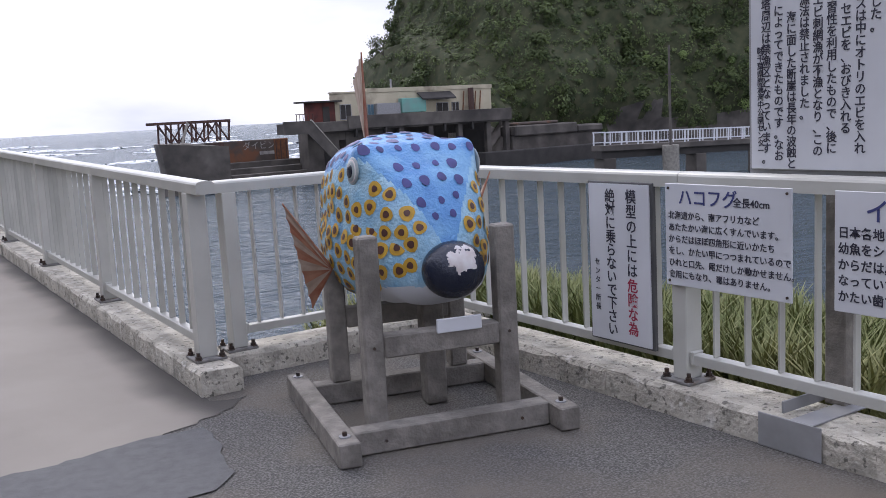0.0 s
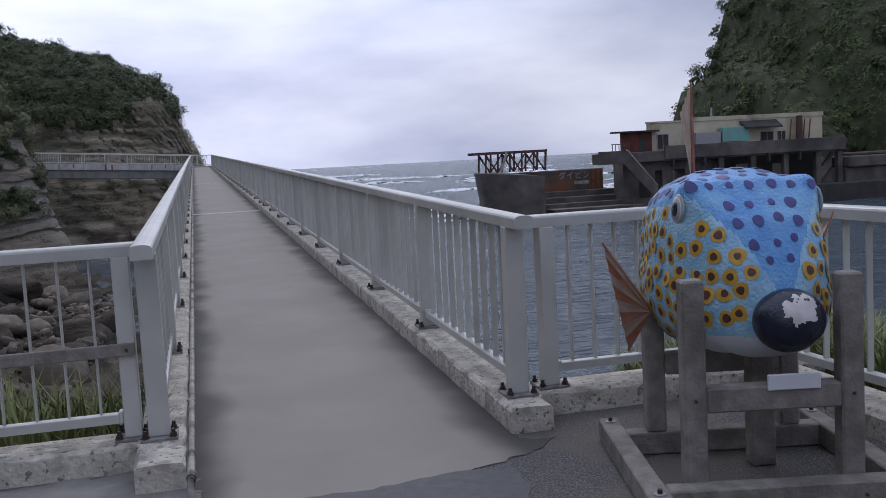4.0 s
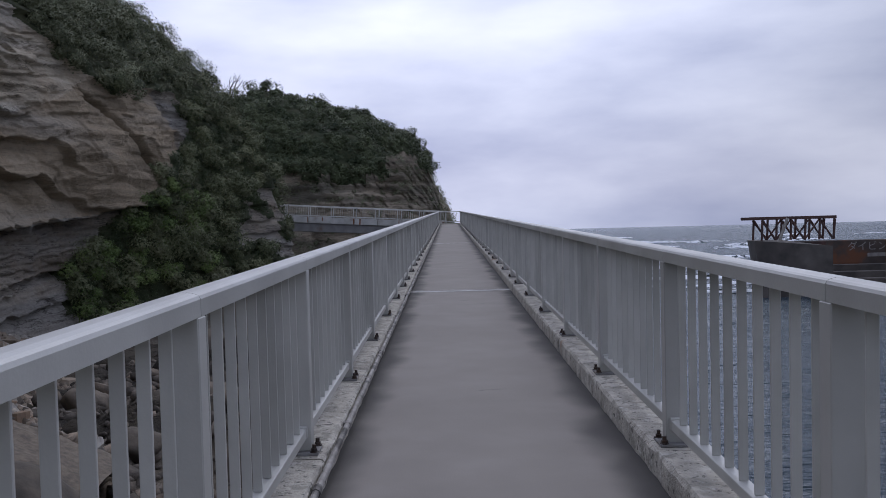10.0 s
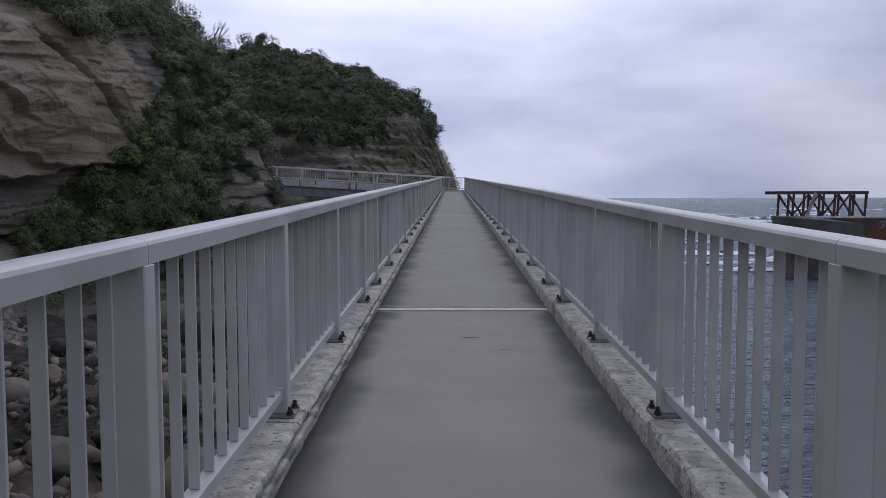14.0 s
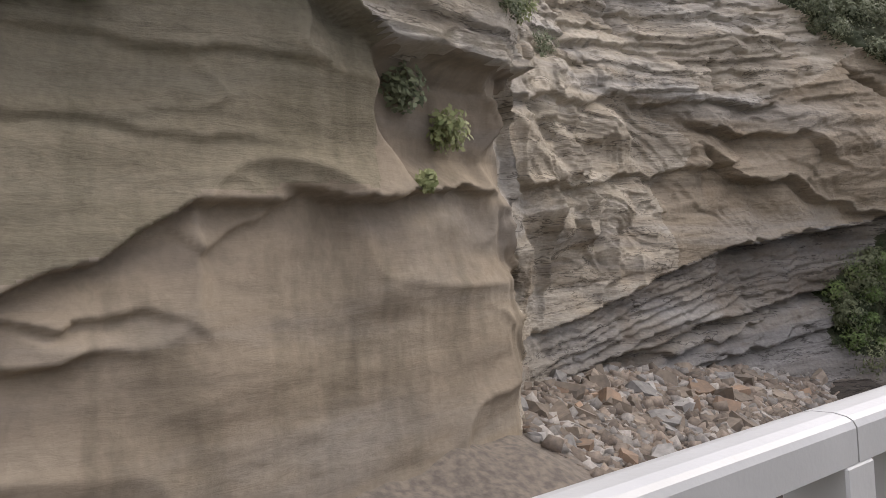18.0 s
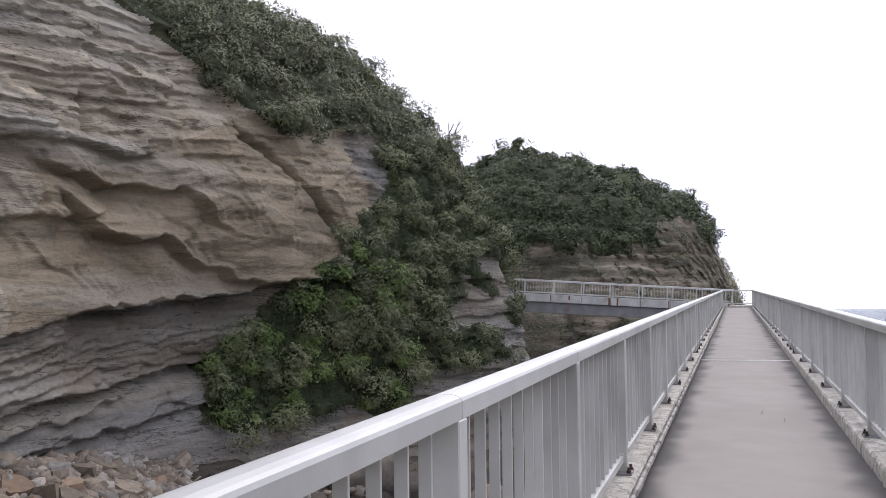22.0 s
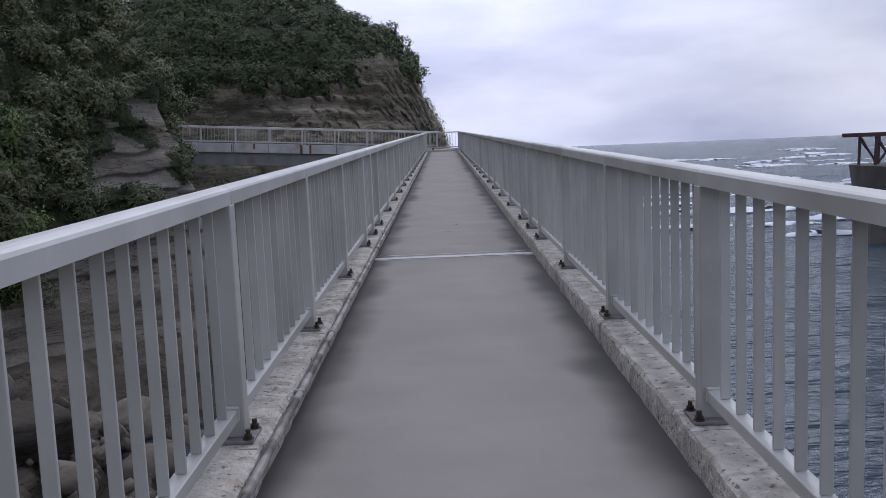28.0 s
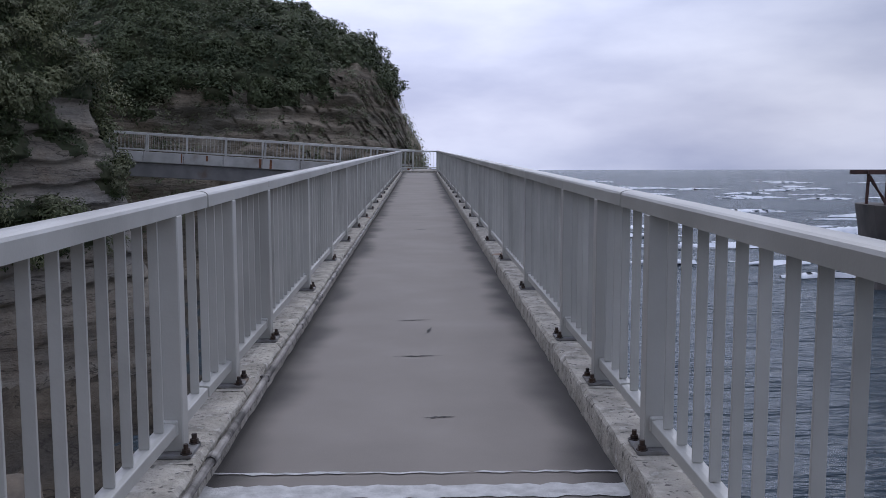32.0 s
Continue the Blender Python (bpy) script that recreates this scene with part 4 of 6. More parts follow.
def fish_statue():
    bm = bmesh.new()
    n, k = 64, 108
    us = np.linspace(0.0, 1.0, n)
    rows = [[bm.verts.new(fish_skin(u, 2 * math.pi * j / k)) for j in range(k)] for u in us]
    for i in range(n - 1):
        for j in range(k):
            f = bm.faces.new((rows[i][j], rows[i][(j + 1) % k], rows[i + 1][(j + 1) % k], rows[i + 1][j]))
            f.smooth = True
            p = f.calc_center_median()
            below = p.z < -0.31 - 0.08 * math.sin(p.y * 3)
            flank = abs(360 * (j + 0.5) / k - 90) > forehead(us[i]) and abs(360 * (j + 0.5) / k - 450) > forehead(us[i])
            f.material_index = 1 if below else 10 if flank else 0
    bm.faces.new(rows[0][::-1])
    bm.faces.new(rows[-1])

    def disc(frame_at, r, mat, lift, squash=1.0):
        """A painted spot, laid a few millimetres proud of the skin."""
        p, a, b, nn = frame_at
        ring = []
        for i in range(12):
            t = 2 * math.pi * i / 12
            rr = r * (1 + 0.07 * math.sin(3 * t + p.x * 40))
            ring.append(bm.verts.new(p + a * rr * math.cos(t) + b * rr * squash * math.sin(t) + nn * (lift - rr * rr * 1.1)))
        mid = bm.verts.new(p + nn * (lift + 0.001))
        for q, w in zip(ring, ring[1:] + ring[:1]):
            f = bm.faces.new((q, w, mid))
            f.material_index = mat
            f.smooth = True

    rnd = random.Random(11)
    # violet spots over the blue back and forehead, yellow eyed spots on the flanks
    eyes = [fish_skin(0.32, math.radians(a)) for a in (31, 149)]
    for i, u in enumerate((0.06, 0.10, 0.15, 0.21, 0.28, 0.355, 0.43, 0.50, 0.575, 0.65, 0.725, 0.80, 0.87, 0.93)):
        vs = np.linspace(-math.pi / 2, 1.5 * math.pi, 361)
        ring = [fish_skin(u, v) for v in vs]
        run = np.concatenate([[0], np.cumsum([(q - p).length for p, q in zip(ring, ring[1:])])])
        count = int(run[-1] / 0.084)
        for j in range(count):
            v = float(np.interp((j + (0.5 if i % 2 else 0.0)) * run[-1] / count, run, vs)) + rnd.uniform(-0.02, 0.02)
            at = skin_frame(u + rnd.uniform(-0.008, 0.008), v)
            if at[0].z < -0.30 - 0.08 * math.sin(at[0].y * 3) or min((at[0] - e).length for e in eyes) < 0.085:
                continue
            from_top = abs(math.degrees(v) - 90)
            if abs(from_top - forehead(u)) < 4:
                continue
            if from_top < forehead(u):
                disc(at, rnd.uniform(0.020, 0.036) * (0.85 + 0.4 * u), 2, 0.0030, 0.8)
            else:
                disc(at, rnd.uniform(0.030, 0.037), 3, 0.0028)
                disc(at, rnd.uniform(0.014, 0.019), 4, 0.0046)
    # snout
    snout = Matrix.Translation((0.0, -0.55, -0.165)) @ Matrix.Diagonal((0.138, 0.11, 0.122, 1))
    old = set(bm.faces)
    bmesh.ops.create_uvsphere(bm, u_segments=150, v_segments=90, radius=1.0, matrix=snout)
    for f in set(bm.faces) - old:
        f.smooth = True
        c = f.calc_center_median()
        d = ((c.x - 0.01) / 0.07) ** 2 + ((c.z + 0.115) / 0.05) ** 2 + 0.9 * noise.noise(c * 26) + 0.4 * noise.noise(c * 70)
        f.material_index = 6 if d < 0.9 and c.y < -0.58 else 5
    # eyes: a white ring, a grey ring and a dark pupil, flat on the skin
    for ang in (31, 149):
        p, a, b, nn = skin_frame(0.32, math.radians(ang))
        basis = Matrix((a, b, nn)).transposed().to_4x4()
        for r, off, mat, thick in ((0.060, 0.001, 7, 0.012), (0.050, 0.006, 6, 0.010), (0.045, 0.009, 7, 0.010), (0.031, 0.014, 5, 0.009)):
            old = set(bm.faces)
            bmesh.ops.create_uvsphere(bm, u_segments=20, v_segments=12, radius=1.0, matrix=Matrix.Translation(p + nn * off) @ basis @ Matrix.Diagonal((r, r * 1.05, thick, 1)))
            for f in set(bm.faces) - old:
                f.smooth, f.material_index = True, mat

    def fin(root, tips, mat_a, mat_b, thick=0.012, base=0.05):
        """A fan of ribs from one root to a row of tips."""
        for (a, b, c) in zip(tips, tips[1:], range(99)):
            root_v, a, b = Vector(root), Vector(a), Vector(b)
            side = (a - root_v).cross(b - root_v).normalized() * thick
            mid = (a + b) / 2 * 0.97 + root_v * 0.03
            for rib in (a,):
                cyl(0.011, root_v + (rib - root_v) * 0.05, rib, 6, 0.004, bm)
            v = [bm.verts.new(p) for p in (root_v + side, a + side * 0.3, mid, b + side * 0.3, root_v - side, a - side * 0.3, mid - side * 0.5, b - side * 0.3)]
            for f in ((0, 1, 2), (0, 2, 3), (4, 6, 5), (4, 7, 6)):
                bm.faces.new([v[i] for i in f]).material_index = mat_a if c % 2 else mat_b
        cyl(0.012, root, tips[-1], 6, 0.004, bm)

    old = set(bm.faces)
    fin((-0.34, 0.08, -0.2), [(-0.58 + 0.021 * i, -0.05 + 0.03 * i, 0.13 - 0.066 * i) for i in range(9)], 8, 9)
    fin((0.34, 0.08, -0.2), [(0.50 - 0.02 * i, 0.05 + 0.05 * i, 0.19 - 0.08 * i) for i in range(6)], 8, 9)
    fin((-0.02, 0.36, 0.36), [(-0.05 + 0.012 * i, 0.28 + 0.07 * i, 0.80 - 0.03 * i) for i in range(5)], 9, 9)
    fin((0.0, 0.52, 0.0), [(0.0, 0.86, 0.22 - 0.09 * i) for i in range(6)], 8, 9)
    for f in set(bm.faces) - old:
        if len(f.verts) != 3:
            f.material_index = 8
    me = mesh_of(bm, "fish_statue")
    for m in (FISH_BLUE, WHITE, SPOT_VIOLET, SPOT_YELLOW, SPOT_DARK, SNOUT, WORN, EYE_GREY, FIN_RED, FIN_PALE, FISH_PALE):
        me.materials.append(m)
    return me


fish = tagged(new("fish_statue", fish_statue()), "big painted boxfish model, blue with violet and yellow spots", "statue")
fish.matrix_basis = FISH

# ---- signs ----


def lettering(text, size, m, mat, parent, name="lettering", spacing=1.0, align="LEFT", bold=0.0):
    c = bpy.data.curves.new(name, "FONT")
    c.body, c.size, c.space_line, c.align_x, c.offset = text, size, spacing, align, bold
    c.extrude = 0.0006
    c.resolution_u = 2
    ob = bpy.data.objects.new(name, c)
    scene.collection.objects.link(ob)
    me = bpy.data.meshes.new_from_object(ob.evaluated_get(bpy.context.evaluated_depsgraph_get()))
    bpy.data.objects.remove(ob)
    me.materials.clear()
    me.materials.append(mat)
    got = new(name, me)
    got.parent = parent
    got.matrix_basis = m
    return got


FACE = Matrix(((0, 0, -1, 0), (-1, 0, 0, 0), (0, 1, 0, 0), (0, 0, 0, 1)))   # text on a board that faces -x


def at_board(x, y, z):
    return Matrix.Translation((x, y, z)) @ FACE


def column(text, size, x, y, z, mat, parent, step=None):
    lettering("\n".join(text), size, at_board(x, y, z), mat, parent, spacing=(step or size * 1.05) / size, align="CENTER", bold=size * 0.012)


warning = thing("warning_sign", "tall white warning sign with black and red Japanese lettering", "sign")
part("board", box(2.345, 2.352, 0.545, 0.935, 0.245, 0.985), WHITE, warning)
part("frame", box(2.353, 2.375, 0.53, 0.95, 0.235, 0.995, 0.003), FRAME_DARK, warning, "dark edge")
column("模型の上には", 0.068, 2.3435, 0.655, 0.905, LETTER, warning, 0.0675)
column("危険な為", 0.068, 2.3435, 0.655, 0.497, LETTER_RED, warning, 0.0675)
column("絶対に乗らないで下さい", 0.068, 2.3435, 0.79, 0.905, LETTER, warning, 0.0630)
column("センター所長", 0.035, 2.3435, 0.885, 0.60, LETTER, warning, 0.043)

boxfish = thing("fish_sign", "white board with hand-painted lettering about the boxfish", "sign", "fish signs")
part("board", box(2.338, 2.346, -0.2, 0.44, 0.56, 1.0, 0.002), WHITE, boxfish)
for y in (-0.18, 0.42):
    for z in (0.58, 0.98):
        part("screw", cyl(0.006, (2.334, y, z), (2.339, y, z), 8), BOLT, boxfish)
lettering("ハコフグ", 0.078, at_board(2.3365, 0.365, 0.915), LETTER_BLUE, boxfish, bold=0.0008)
lettering("全長40cm", 0.042, at_board(2.3365, 0.075, 0.918), LETTER, boxfish, bold=0.0005)
for i, line in enumerate(("北海道から、南アフリカなど", "あたたかい海に広くすんでいます。", "からだはほぼ四角形に近いかたち", "をし、かたい甲につつまれているので", "ひれと口先、尾だけしか動かせません。", "食用にもなり、毒はありません。")):
    lettering(line, 0.0365, at_board(2.3365, 0.422, 0.852 - 0.051 * i), LETTER, boxfish, bold=0.0005)

other = thing("fish_sign", "white board with hand-painted lettering about another fish", "sign", "fish signs")
part("board", box(2.338, 2.346, -1.02, -0.38, 0.56, 1.0, 0.002), WHITE, other)
lettering("イ", 0.09, at_board(2.3365, -0.5, 0.9), LETTER_BLUE, other, bold=0.001)
for i, line in enumerate(("日本各地の", "幼魚をシ", "からだは黒", "なっていて", "かたい歯で")):
    lettering(line, 0.045, at_board(2.3365, -0.395, 0.835 - 0.058 * i), LETTER, other, bold=0.0007)

notice = thing("notice_board", "large white notice board with columns of black Japanese lettering", "sign")
part("board", box(2.50, 2.512, -2.3, 0.115, 1.055, 2.35, 0.003), WHITE, notice)
part("frame", box(2.513, 2.54, -2.32, 0.135, 1.035, 2.37, 0.004), FRAME_PALE, notice)
for y in (-0.245, -1.9):
    part("pole", box(2.541, 2.60, y - 0.045, y + 0.045, 0.126, 2.36, 0.004), TIMBER, notice, "grey painted pole")
    part("bracket", box(2.262, 2.60, y - 0.10, y - 0.0, 0.124, 0.132, 0.002), FRAME_PALE, notice)
    part("bracket", box(2.255, 2.262, y - 0.14, y + 0.14, -0.002, 0.132, 0.002), FRAME_PALE, notice)
    part("bracket", box(2.3, 2.56, y + 0.055, y + 0.065, 0.132, 0.18, 0.002), FRAME_PALE, notice)
COLUMNS = ("㈶千葉県勝浦海中公園センター", "塔周辺は禁漁区となっています。", "によってできたものです。なお", "海に面した断崖は長年の波蝕と", "漁法は禁止されました。", "エビ刺網漁が不漁となり、この", "の習性を利用したもので、後に", "セエビを、おびき入れる", "ケスは中にオトリのエビを入れ", "ました。")
TOPS = (1.56, 1.73, 1.70, 1.67, 1.73, 1.72, 1.73, 1.675, 1.73, 1.73)
for i, (line, z) in enumerate(zip(COLUMNS, TOPS)):
    column(line, 0.032 if i == 0 else 0.046, 2.4985, 0.075 - 0.0085 - 0.048 * i if i == 0 else 0.085 - 0.0585 * i + 0.012, z - 0.045, LETTER, notice, 0.0305 if i == 0 else 0.0432)

for ob in [o for o in bpy.data.objects if o not in EARLIER and o.parent is None]:
    ob.matrix_basis = NEAR @ ob.matrix_basis

# ---- cliffs ----
CY = [-20, 10, 20, 27, 31, 34, 35.3, 36.2, 38.4, 41, 44.7, 50, 55, 60, 65, 70, 74, 78, 81, 86, 95]
CZ = [-8, 0, 5, 9, 13, 17, 21, 27]
CX = {}
CX[-8] = [-18.5, -16, -14.4, -14.2, -14.6, -15.0, -16.0, -17.6, -18.8, -20, -21.2, -21.6, -21, -19.6, -17.5, -14.5, -11.5, -9.5, -11, -20, -40]
CX[0] = [-19, -16.5, -14.9, -14.7, -15.1, -15.7, -16.6, -18.2, -19.4, -20.8, -22, -22.6, -22.4, -21.4, -19.6, -16.4, -13.4, -11.4, -12.6, -21, -40]
CX[5] = [-19.5, -17, -15.0, -14.8, -15.2, -15.8, -16.7, -18.4, -19.6, -21, -22.2, -22.6, -21.6, -20.0, -18.4, -17.2, -15.3, -13.4, -14.8, -22, -40]
CX[9] = [-19, -16.4, -14.6, -14.2, -14.8, -15.6, -17.0, -19, -20.2, -21.6, -22.8, -23.0, -22.0, -20.6, -19.2, -18.0, -16.6, -15.2, -16.8, -25, -40]
CX[13] = [-21, -19, -17.4, -17, -17.4, -18, -19, -20.6, -21.6, -22.8, -23.8, -24, -23.4, -22.6, -21.6, -20.4, -18.9, -17.7, -20, -28, -42]
CX[17] = [-27, -24, -22.6, -22, -22, -22.6, -23.2, -24.2, -25, -25.6, -26.2, -26.6, -26.6, -26.6, -25.4, -24, -23, -21.8, -24, -31, -46]
CX[21] = [-34] + [-32] * 16 + [-31, -33, -38, -50]
CX[27] = [-50] * 21


def smooth_noise(x, y, z):
    """Lattice noise between -1 and 1 for whole arrays."""
    x, y, z = np.broadcast_arrays(*(np.asarray(v, float) for v in (x, y, z)))
    ix, iy, iz = (np.floor(v).astype(np.int64) for v in (x, y, z))
    u, v, w = x - ix, y - iy, z - iz
    u, v, w = u * u * (3 - 2 * u), v * v * (3 - 2 * v), w * w * (3 - 2 * w)

    def corner(dx, dy, dz):
        h = ((ix + dx) * 374761393 + (iy + dy) * 668265263 + (iz + dz) * 2147483647) & 0x7FFFFFFF
        h = ((h ^ (h >> 13)) * 1274126177) & 0x7FFFFFFF
        h = h ^ (h >> 16)
        return (h & 65535) / 32767.5 - 1.0

    total = 0.0
    for dx in (0, 1):
        for dy in (0, 1):
            for dz in (0, 1):
                total = total + corner(dx, dy, dz) * (u if dx else 1 - u) * (v if dy else 1 - v) * (w if dz else 1 - w)
    return total


def domes(x, y, cell, seed):
    """Rounded mounds packed side by side, 0 in the gaps and 1 on top."""
    x, y = np.asarray(x, float) / cell, np.asarray(y, float) / cell
    ix, iy = np.floor(x), np.floor(y)
    best = np.full(x.shape, 9.0)
    for dx in (-1, 0, 1):
        for dy in (-1, 0, 1):
            cx, cy_ = ix + dx, iy + dy
            h1, h2 = np.sin(cx * 127.1 + cy_ * 311.7 + seed) * 43758.5453, np.sin(cx * 269.5 + cy_ * 183.3 + seed) * 24634.6345
            px, py = cx + h1 - np.floor(h1), cy_ + h2 - np.floor(h2)
            best = np.minimum(best, (x - px) ** 2 + (y - py) ** 2)
    return np.sqrt(np.clip(1 - best / 0.9, 0, 1))


def layered(x, y, z, octaves=4):
    return sum(smooth_noise(x * 2.03 ** k + 7.1 * k, y * 2.03 ** k, z + 3.7 * k) * 0.5 ** k for k in range(octaves))


# ledges on the cliff: line (y, z), how far the rock stands out above it, how deep the hollow under it runs
LEDGES = []


def ledge(ys, zs, out, deep):
    LEDGES.append((ys, zs, out, deep))


for k in range(7):
    ledge((67, 70, 74, 78, 82), tuple(-2.6 + 0.95 * k + d for d in (0, 0.15, 0.25, 0.4, 0.6)), 0.42 - 0.04 * (k % 3), 0.32)
OVERHANG = ((35.3, 40.4, 43.5, 46.3, 49.3, 52, 55.4, 58.6, 61.7, 64.4, 68), (-0.9, -0.6, -0.2, 0.4, 1.2, 1.7, 2.1, 2.5, 2.8, 3.2, 3.6))
CREST = ((24, 27, 28.2, 29.1, 30.1, 31, 32, 33.8, 35.6, 36.4), (8.4, 7.6, 7.2, 6.5, 6.0, 5.95, 6.15, 6.1, 6.2, 6.3))
ledge((18, 22.9, 23.8, 24.6, 25.5, 25.9, 26.7, 27.5, 28.3), (1.5, 1.6, 1.9, 2.3, 2.7, 3.0, 3.1, 3.0, 3.3), 0.55, 0.55)
ledge((27.4, 29, 30.1, 31.4, 32.7, 33.8, 34.6), (3.25, 3.1, 3.1, 3.2, 3.4, 3.3, 3.3), 0.6, 1.0)
ledge((24.6, 25.5, 25.9, 26.5, 27.4, 28.2), (2.2, 2.6, 2.2, 2.6, 2.9, 3.1), 0.35, 0.4)
ledge((18, 22.9, 23.6, 24.1, 25), (1.3, 1.3, 1.2, 1.2, 1.35), 0.3, 0.3)
ledge((18, 22.8, 23.3, 24.2, 25), (0.6, 0.6, 0.6, 0.75, 0.6), 0.4, 0.5)
ledge((23.8, 24.5, 25, 25.5, 26.1), (1.0, 1.2, 1.25, 1.1, 0.6), 0.3, 0.6)
ledge((22, 24.6, 26.6, 28.3, 29.4), (5.9, 5.7, 5.6, 5.6, 5.8), 0.16, 0.5)
ledge((20, 23, 25.5, 28), (4.5, 4.4, 4.2, 4.0), 0.14, 0.4)
ledge(*CREST, 0.95, 0.9)
ledge((25, 28.4, 30, 32, 35.8), (8.6, 7.6, 6.9, 6.8, 7.0), 0.35, 0.3)
ledge((36.3, 38, 41.3, 44.3, 47, 50.3, 53.3, 54.6, 57.5), (6.3, 6.4, 7.0, 7.2, 7.7, 7.7, 8.1, 7.7, 8.3), 0.5, 0.5)
ledge((37, 41, 43.9, 46, 47.4, 50.4, 53, 54.5), (4.0, 4.1, 4.3, 4.6, 4.7, 5.0, 5.3, 5.5), 0.5, 0.45)
ledge((51, 52.2, 54.5, 57.1, 58.7, 60), (7.1, 6.8, 6.6, 6.8, 5.8, 5.2), 0.9, 0.6)
ledge((51.6, 52.4, 54.3, 56.8, 58.4, 60.6, 64), (6.3, 5.9, 4.7, 4.8, 3.9, 3.3, 3.25), 1.0, 0.8)
ledge(OVERHANG[0][:8], OVERHANG[1][:8], 0.35, 0.5)
ledge((52, 55.4, 58.6, 61.7, 64.4, 70), (1.7, 2.1, 2.5, 2.8, 3.2, 3.8), 1.9, 0.7)
for drop, out in ((0.35, 0.2), (0.65, 0.24), (1.0, 0.3), (1.4, 0.22), (1.75, 0.28), (2.2, 0.22), (2.7, 0.3), (3.2, 0.25)):
    ledge((40, 43.5, 46.3, 49.3, 52, 55.4, 58.6, 61.7, 66), tuple(z - drop * (0.62 + 0.05 * k) for k, z in enumerate((-0.6, -0.2, 0.4, 1.2, 1.7, 2.1, 2.5, 2.8, 3.3))), out, 0.22)
ledge((44, 46.8, 50.5, 53.7, 57, 60.3, 62.5), (-2.0, -1.7, -1.2, -0.9, -0.5, -0.2, 0.0), 0.7, 0.55)
ledge((45, 47.1, 50.4, 53.7, 56.9, 60), (-2.2, -2.0, -1.9, -1.7, -0.9, -0.6), 0.45, 0.35)
ledge((46, 52, 58, 63), (-2.9, -2.6, -2.2, -1.8), 0.5, 0.4)
for low, high in ((8.7, 9.2), (9.4, 10.1), (10.2, 10.7), (11.0, 11.7), (12.0, 12.4), (12.9, 13.4)):
    ledge((22, 30, 36, 42, 48, 54, 60), (low + 0.5, low - 0.1, low - 0.3, low, (low + high) / 2, high, high + 0.3), 0.30, 0.28)


def cliff_face(y, z):
    """How far out the rock stands at each y and z."""
    y, z = np.asarray(y, float), np.asarray(z, float)
    cols = np.stack([np.interp(y, CY, CX[h]) for h in CZ], -1)
    k = np.clip(np.searchsorted(CZ, z, side="right") - 1, 0, len(CZ) - 2)
    lo, hi = np.asarray(CZ, float)[k], np.asarray(CZ, float)[k + 1]
    f = (z - lo) / (hi - lo)
    x = np.take_along_axis(cols, k[..., None], -1)[..., 0] * (1 - f) + np.take_along_axis(cols, (k + 1)[..., None], -1)[..., 0] * f
    bedded = np.interp(y, [36, 38.5, 64, 72], [0.0, 1.0, 1.0, 0.6]) * np.where(z < np.interp(y, *OVERHANG), 0.22, np.interp(z, [6.6, 8.2], [0.10, 0.5]))
    bedded = np.maximum(bedded, 0.5 * np.clip((z - np.interp(y, *CREST) - 0.6) / 1.2, 0, 1) * np.interp(z, [6.5, 7.5], [0, 1]))
    smooth = np.interp(y, [34.4, 36], [1.0, 0.0]) * np.where(z > np.interp(y, *CREST), 0.4, 1.0)
    warp = 0.5 * smooth_noise(y * 0.13, z * 0.2, 3.3)
    bed = z - 0.10 * (y - 45) + warp
    x = x + 0.6 * layered(y * 0.10, z * 0.13, 1.0, 3)
    # beds that stand out by turns, broken into blocks by upright joints
    for rate, run, amp in ((0.9, 3.4, 0.42), (2.3, 1.3, 0.20), (5.2, 0.7, 0.085)):
        row = np.floor(bed * rate + 0.35 * smooth_noise(y * 0.5, z * 0.5, rate))
        part_of = np.floor(y / run + row * 0.37 + 0.4 * smooth_noise(y * 0.8, z * 0.6, 2 + rate))
        h = np.sin(row * 12.9898 + part_of * 78.233) * 43758.5453
        x = x + bedded * amp * (h - np.floor(h) - 0.5) * 2
        h = np.sin(row * 39.425) * 24634.63
        x = x + bedded * amp * 0.8 * (h - np.floor(h) - 0.5) * 2
    x = x + 0.10 * layered(y * 0.9, bed * 2.4, 6.0, 4) * (0.35 + bedded)
    # broad broken facets on the massive beds
    massive = np.interp(y, [37, 40, 66, 72], [0, 1, 1, 0.3]) * np.interp(z - np.interp(y, *OVERHANG), [0, 1.5], [0, 1]) * np.interp(z, [7.5, 9], [1, 0.3])
    fold = np.abs(smooth_noise(y * 0.22 + 0.3 * z, z * 0.35 - 0.05 * y, 41.0)) + 0.5 * np.abs(smooth_noise(y * 0.5 - 0.35 * z, z * 0.8, 42.0))
    x = x + massive * (0.7 * fold - 0.25) + massive * 0.12 * np.floor(3 * smooth_noise(y * 0.6 + z * 0.5, z * 0.7, 43.0))
    # wind-worn hollows with thin crests between them
    crest = (1 - np.abs(smooth_noise(y * 0.33, z * 0.42, 21.0))) ** 5
    x = x + smooth * (0.22 * crest - 0.25 * np.maximum(0, smooth_noise(y * 0.2, z * 0.35, 22.0)))
    comb = np.exp(-((y - 35.7 + 0.12 * (z - 3)) / 1.5) ** 2) * np.interp(z, [-1.5, 0.5, 6, 7], [0.25, 1, 1, 0.3])
    c2 = (1 - np.abs(smooth_noise(y * 1.1 + 0.6 * smooth_noise(y, z, 4), z * 0.75, 23.0))) ** 4
    c3 = (1 - np.abs(smooth_noise(y * 2.4, z * 1.7, 24.0))) ** 3
    x = x + comb * (0.75 * c2 + 0.28 * c3 - 0.45)
    comb = np.exp(-((y - 42) / 4.5) ** 2) * np.interp(z, [-0.5, 0.8, 6.5, 7.5], [0, 1, 1, 0])
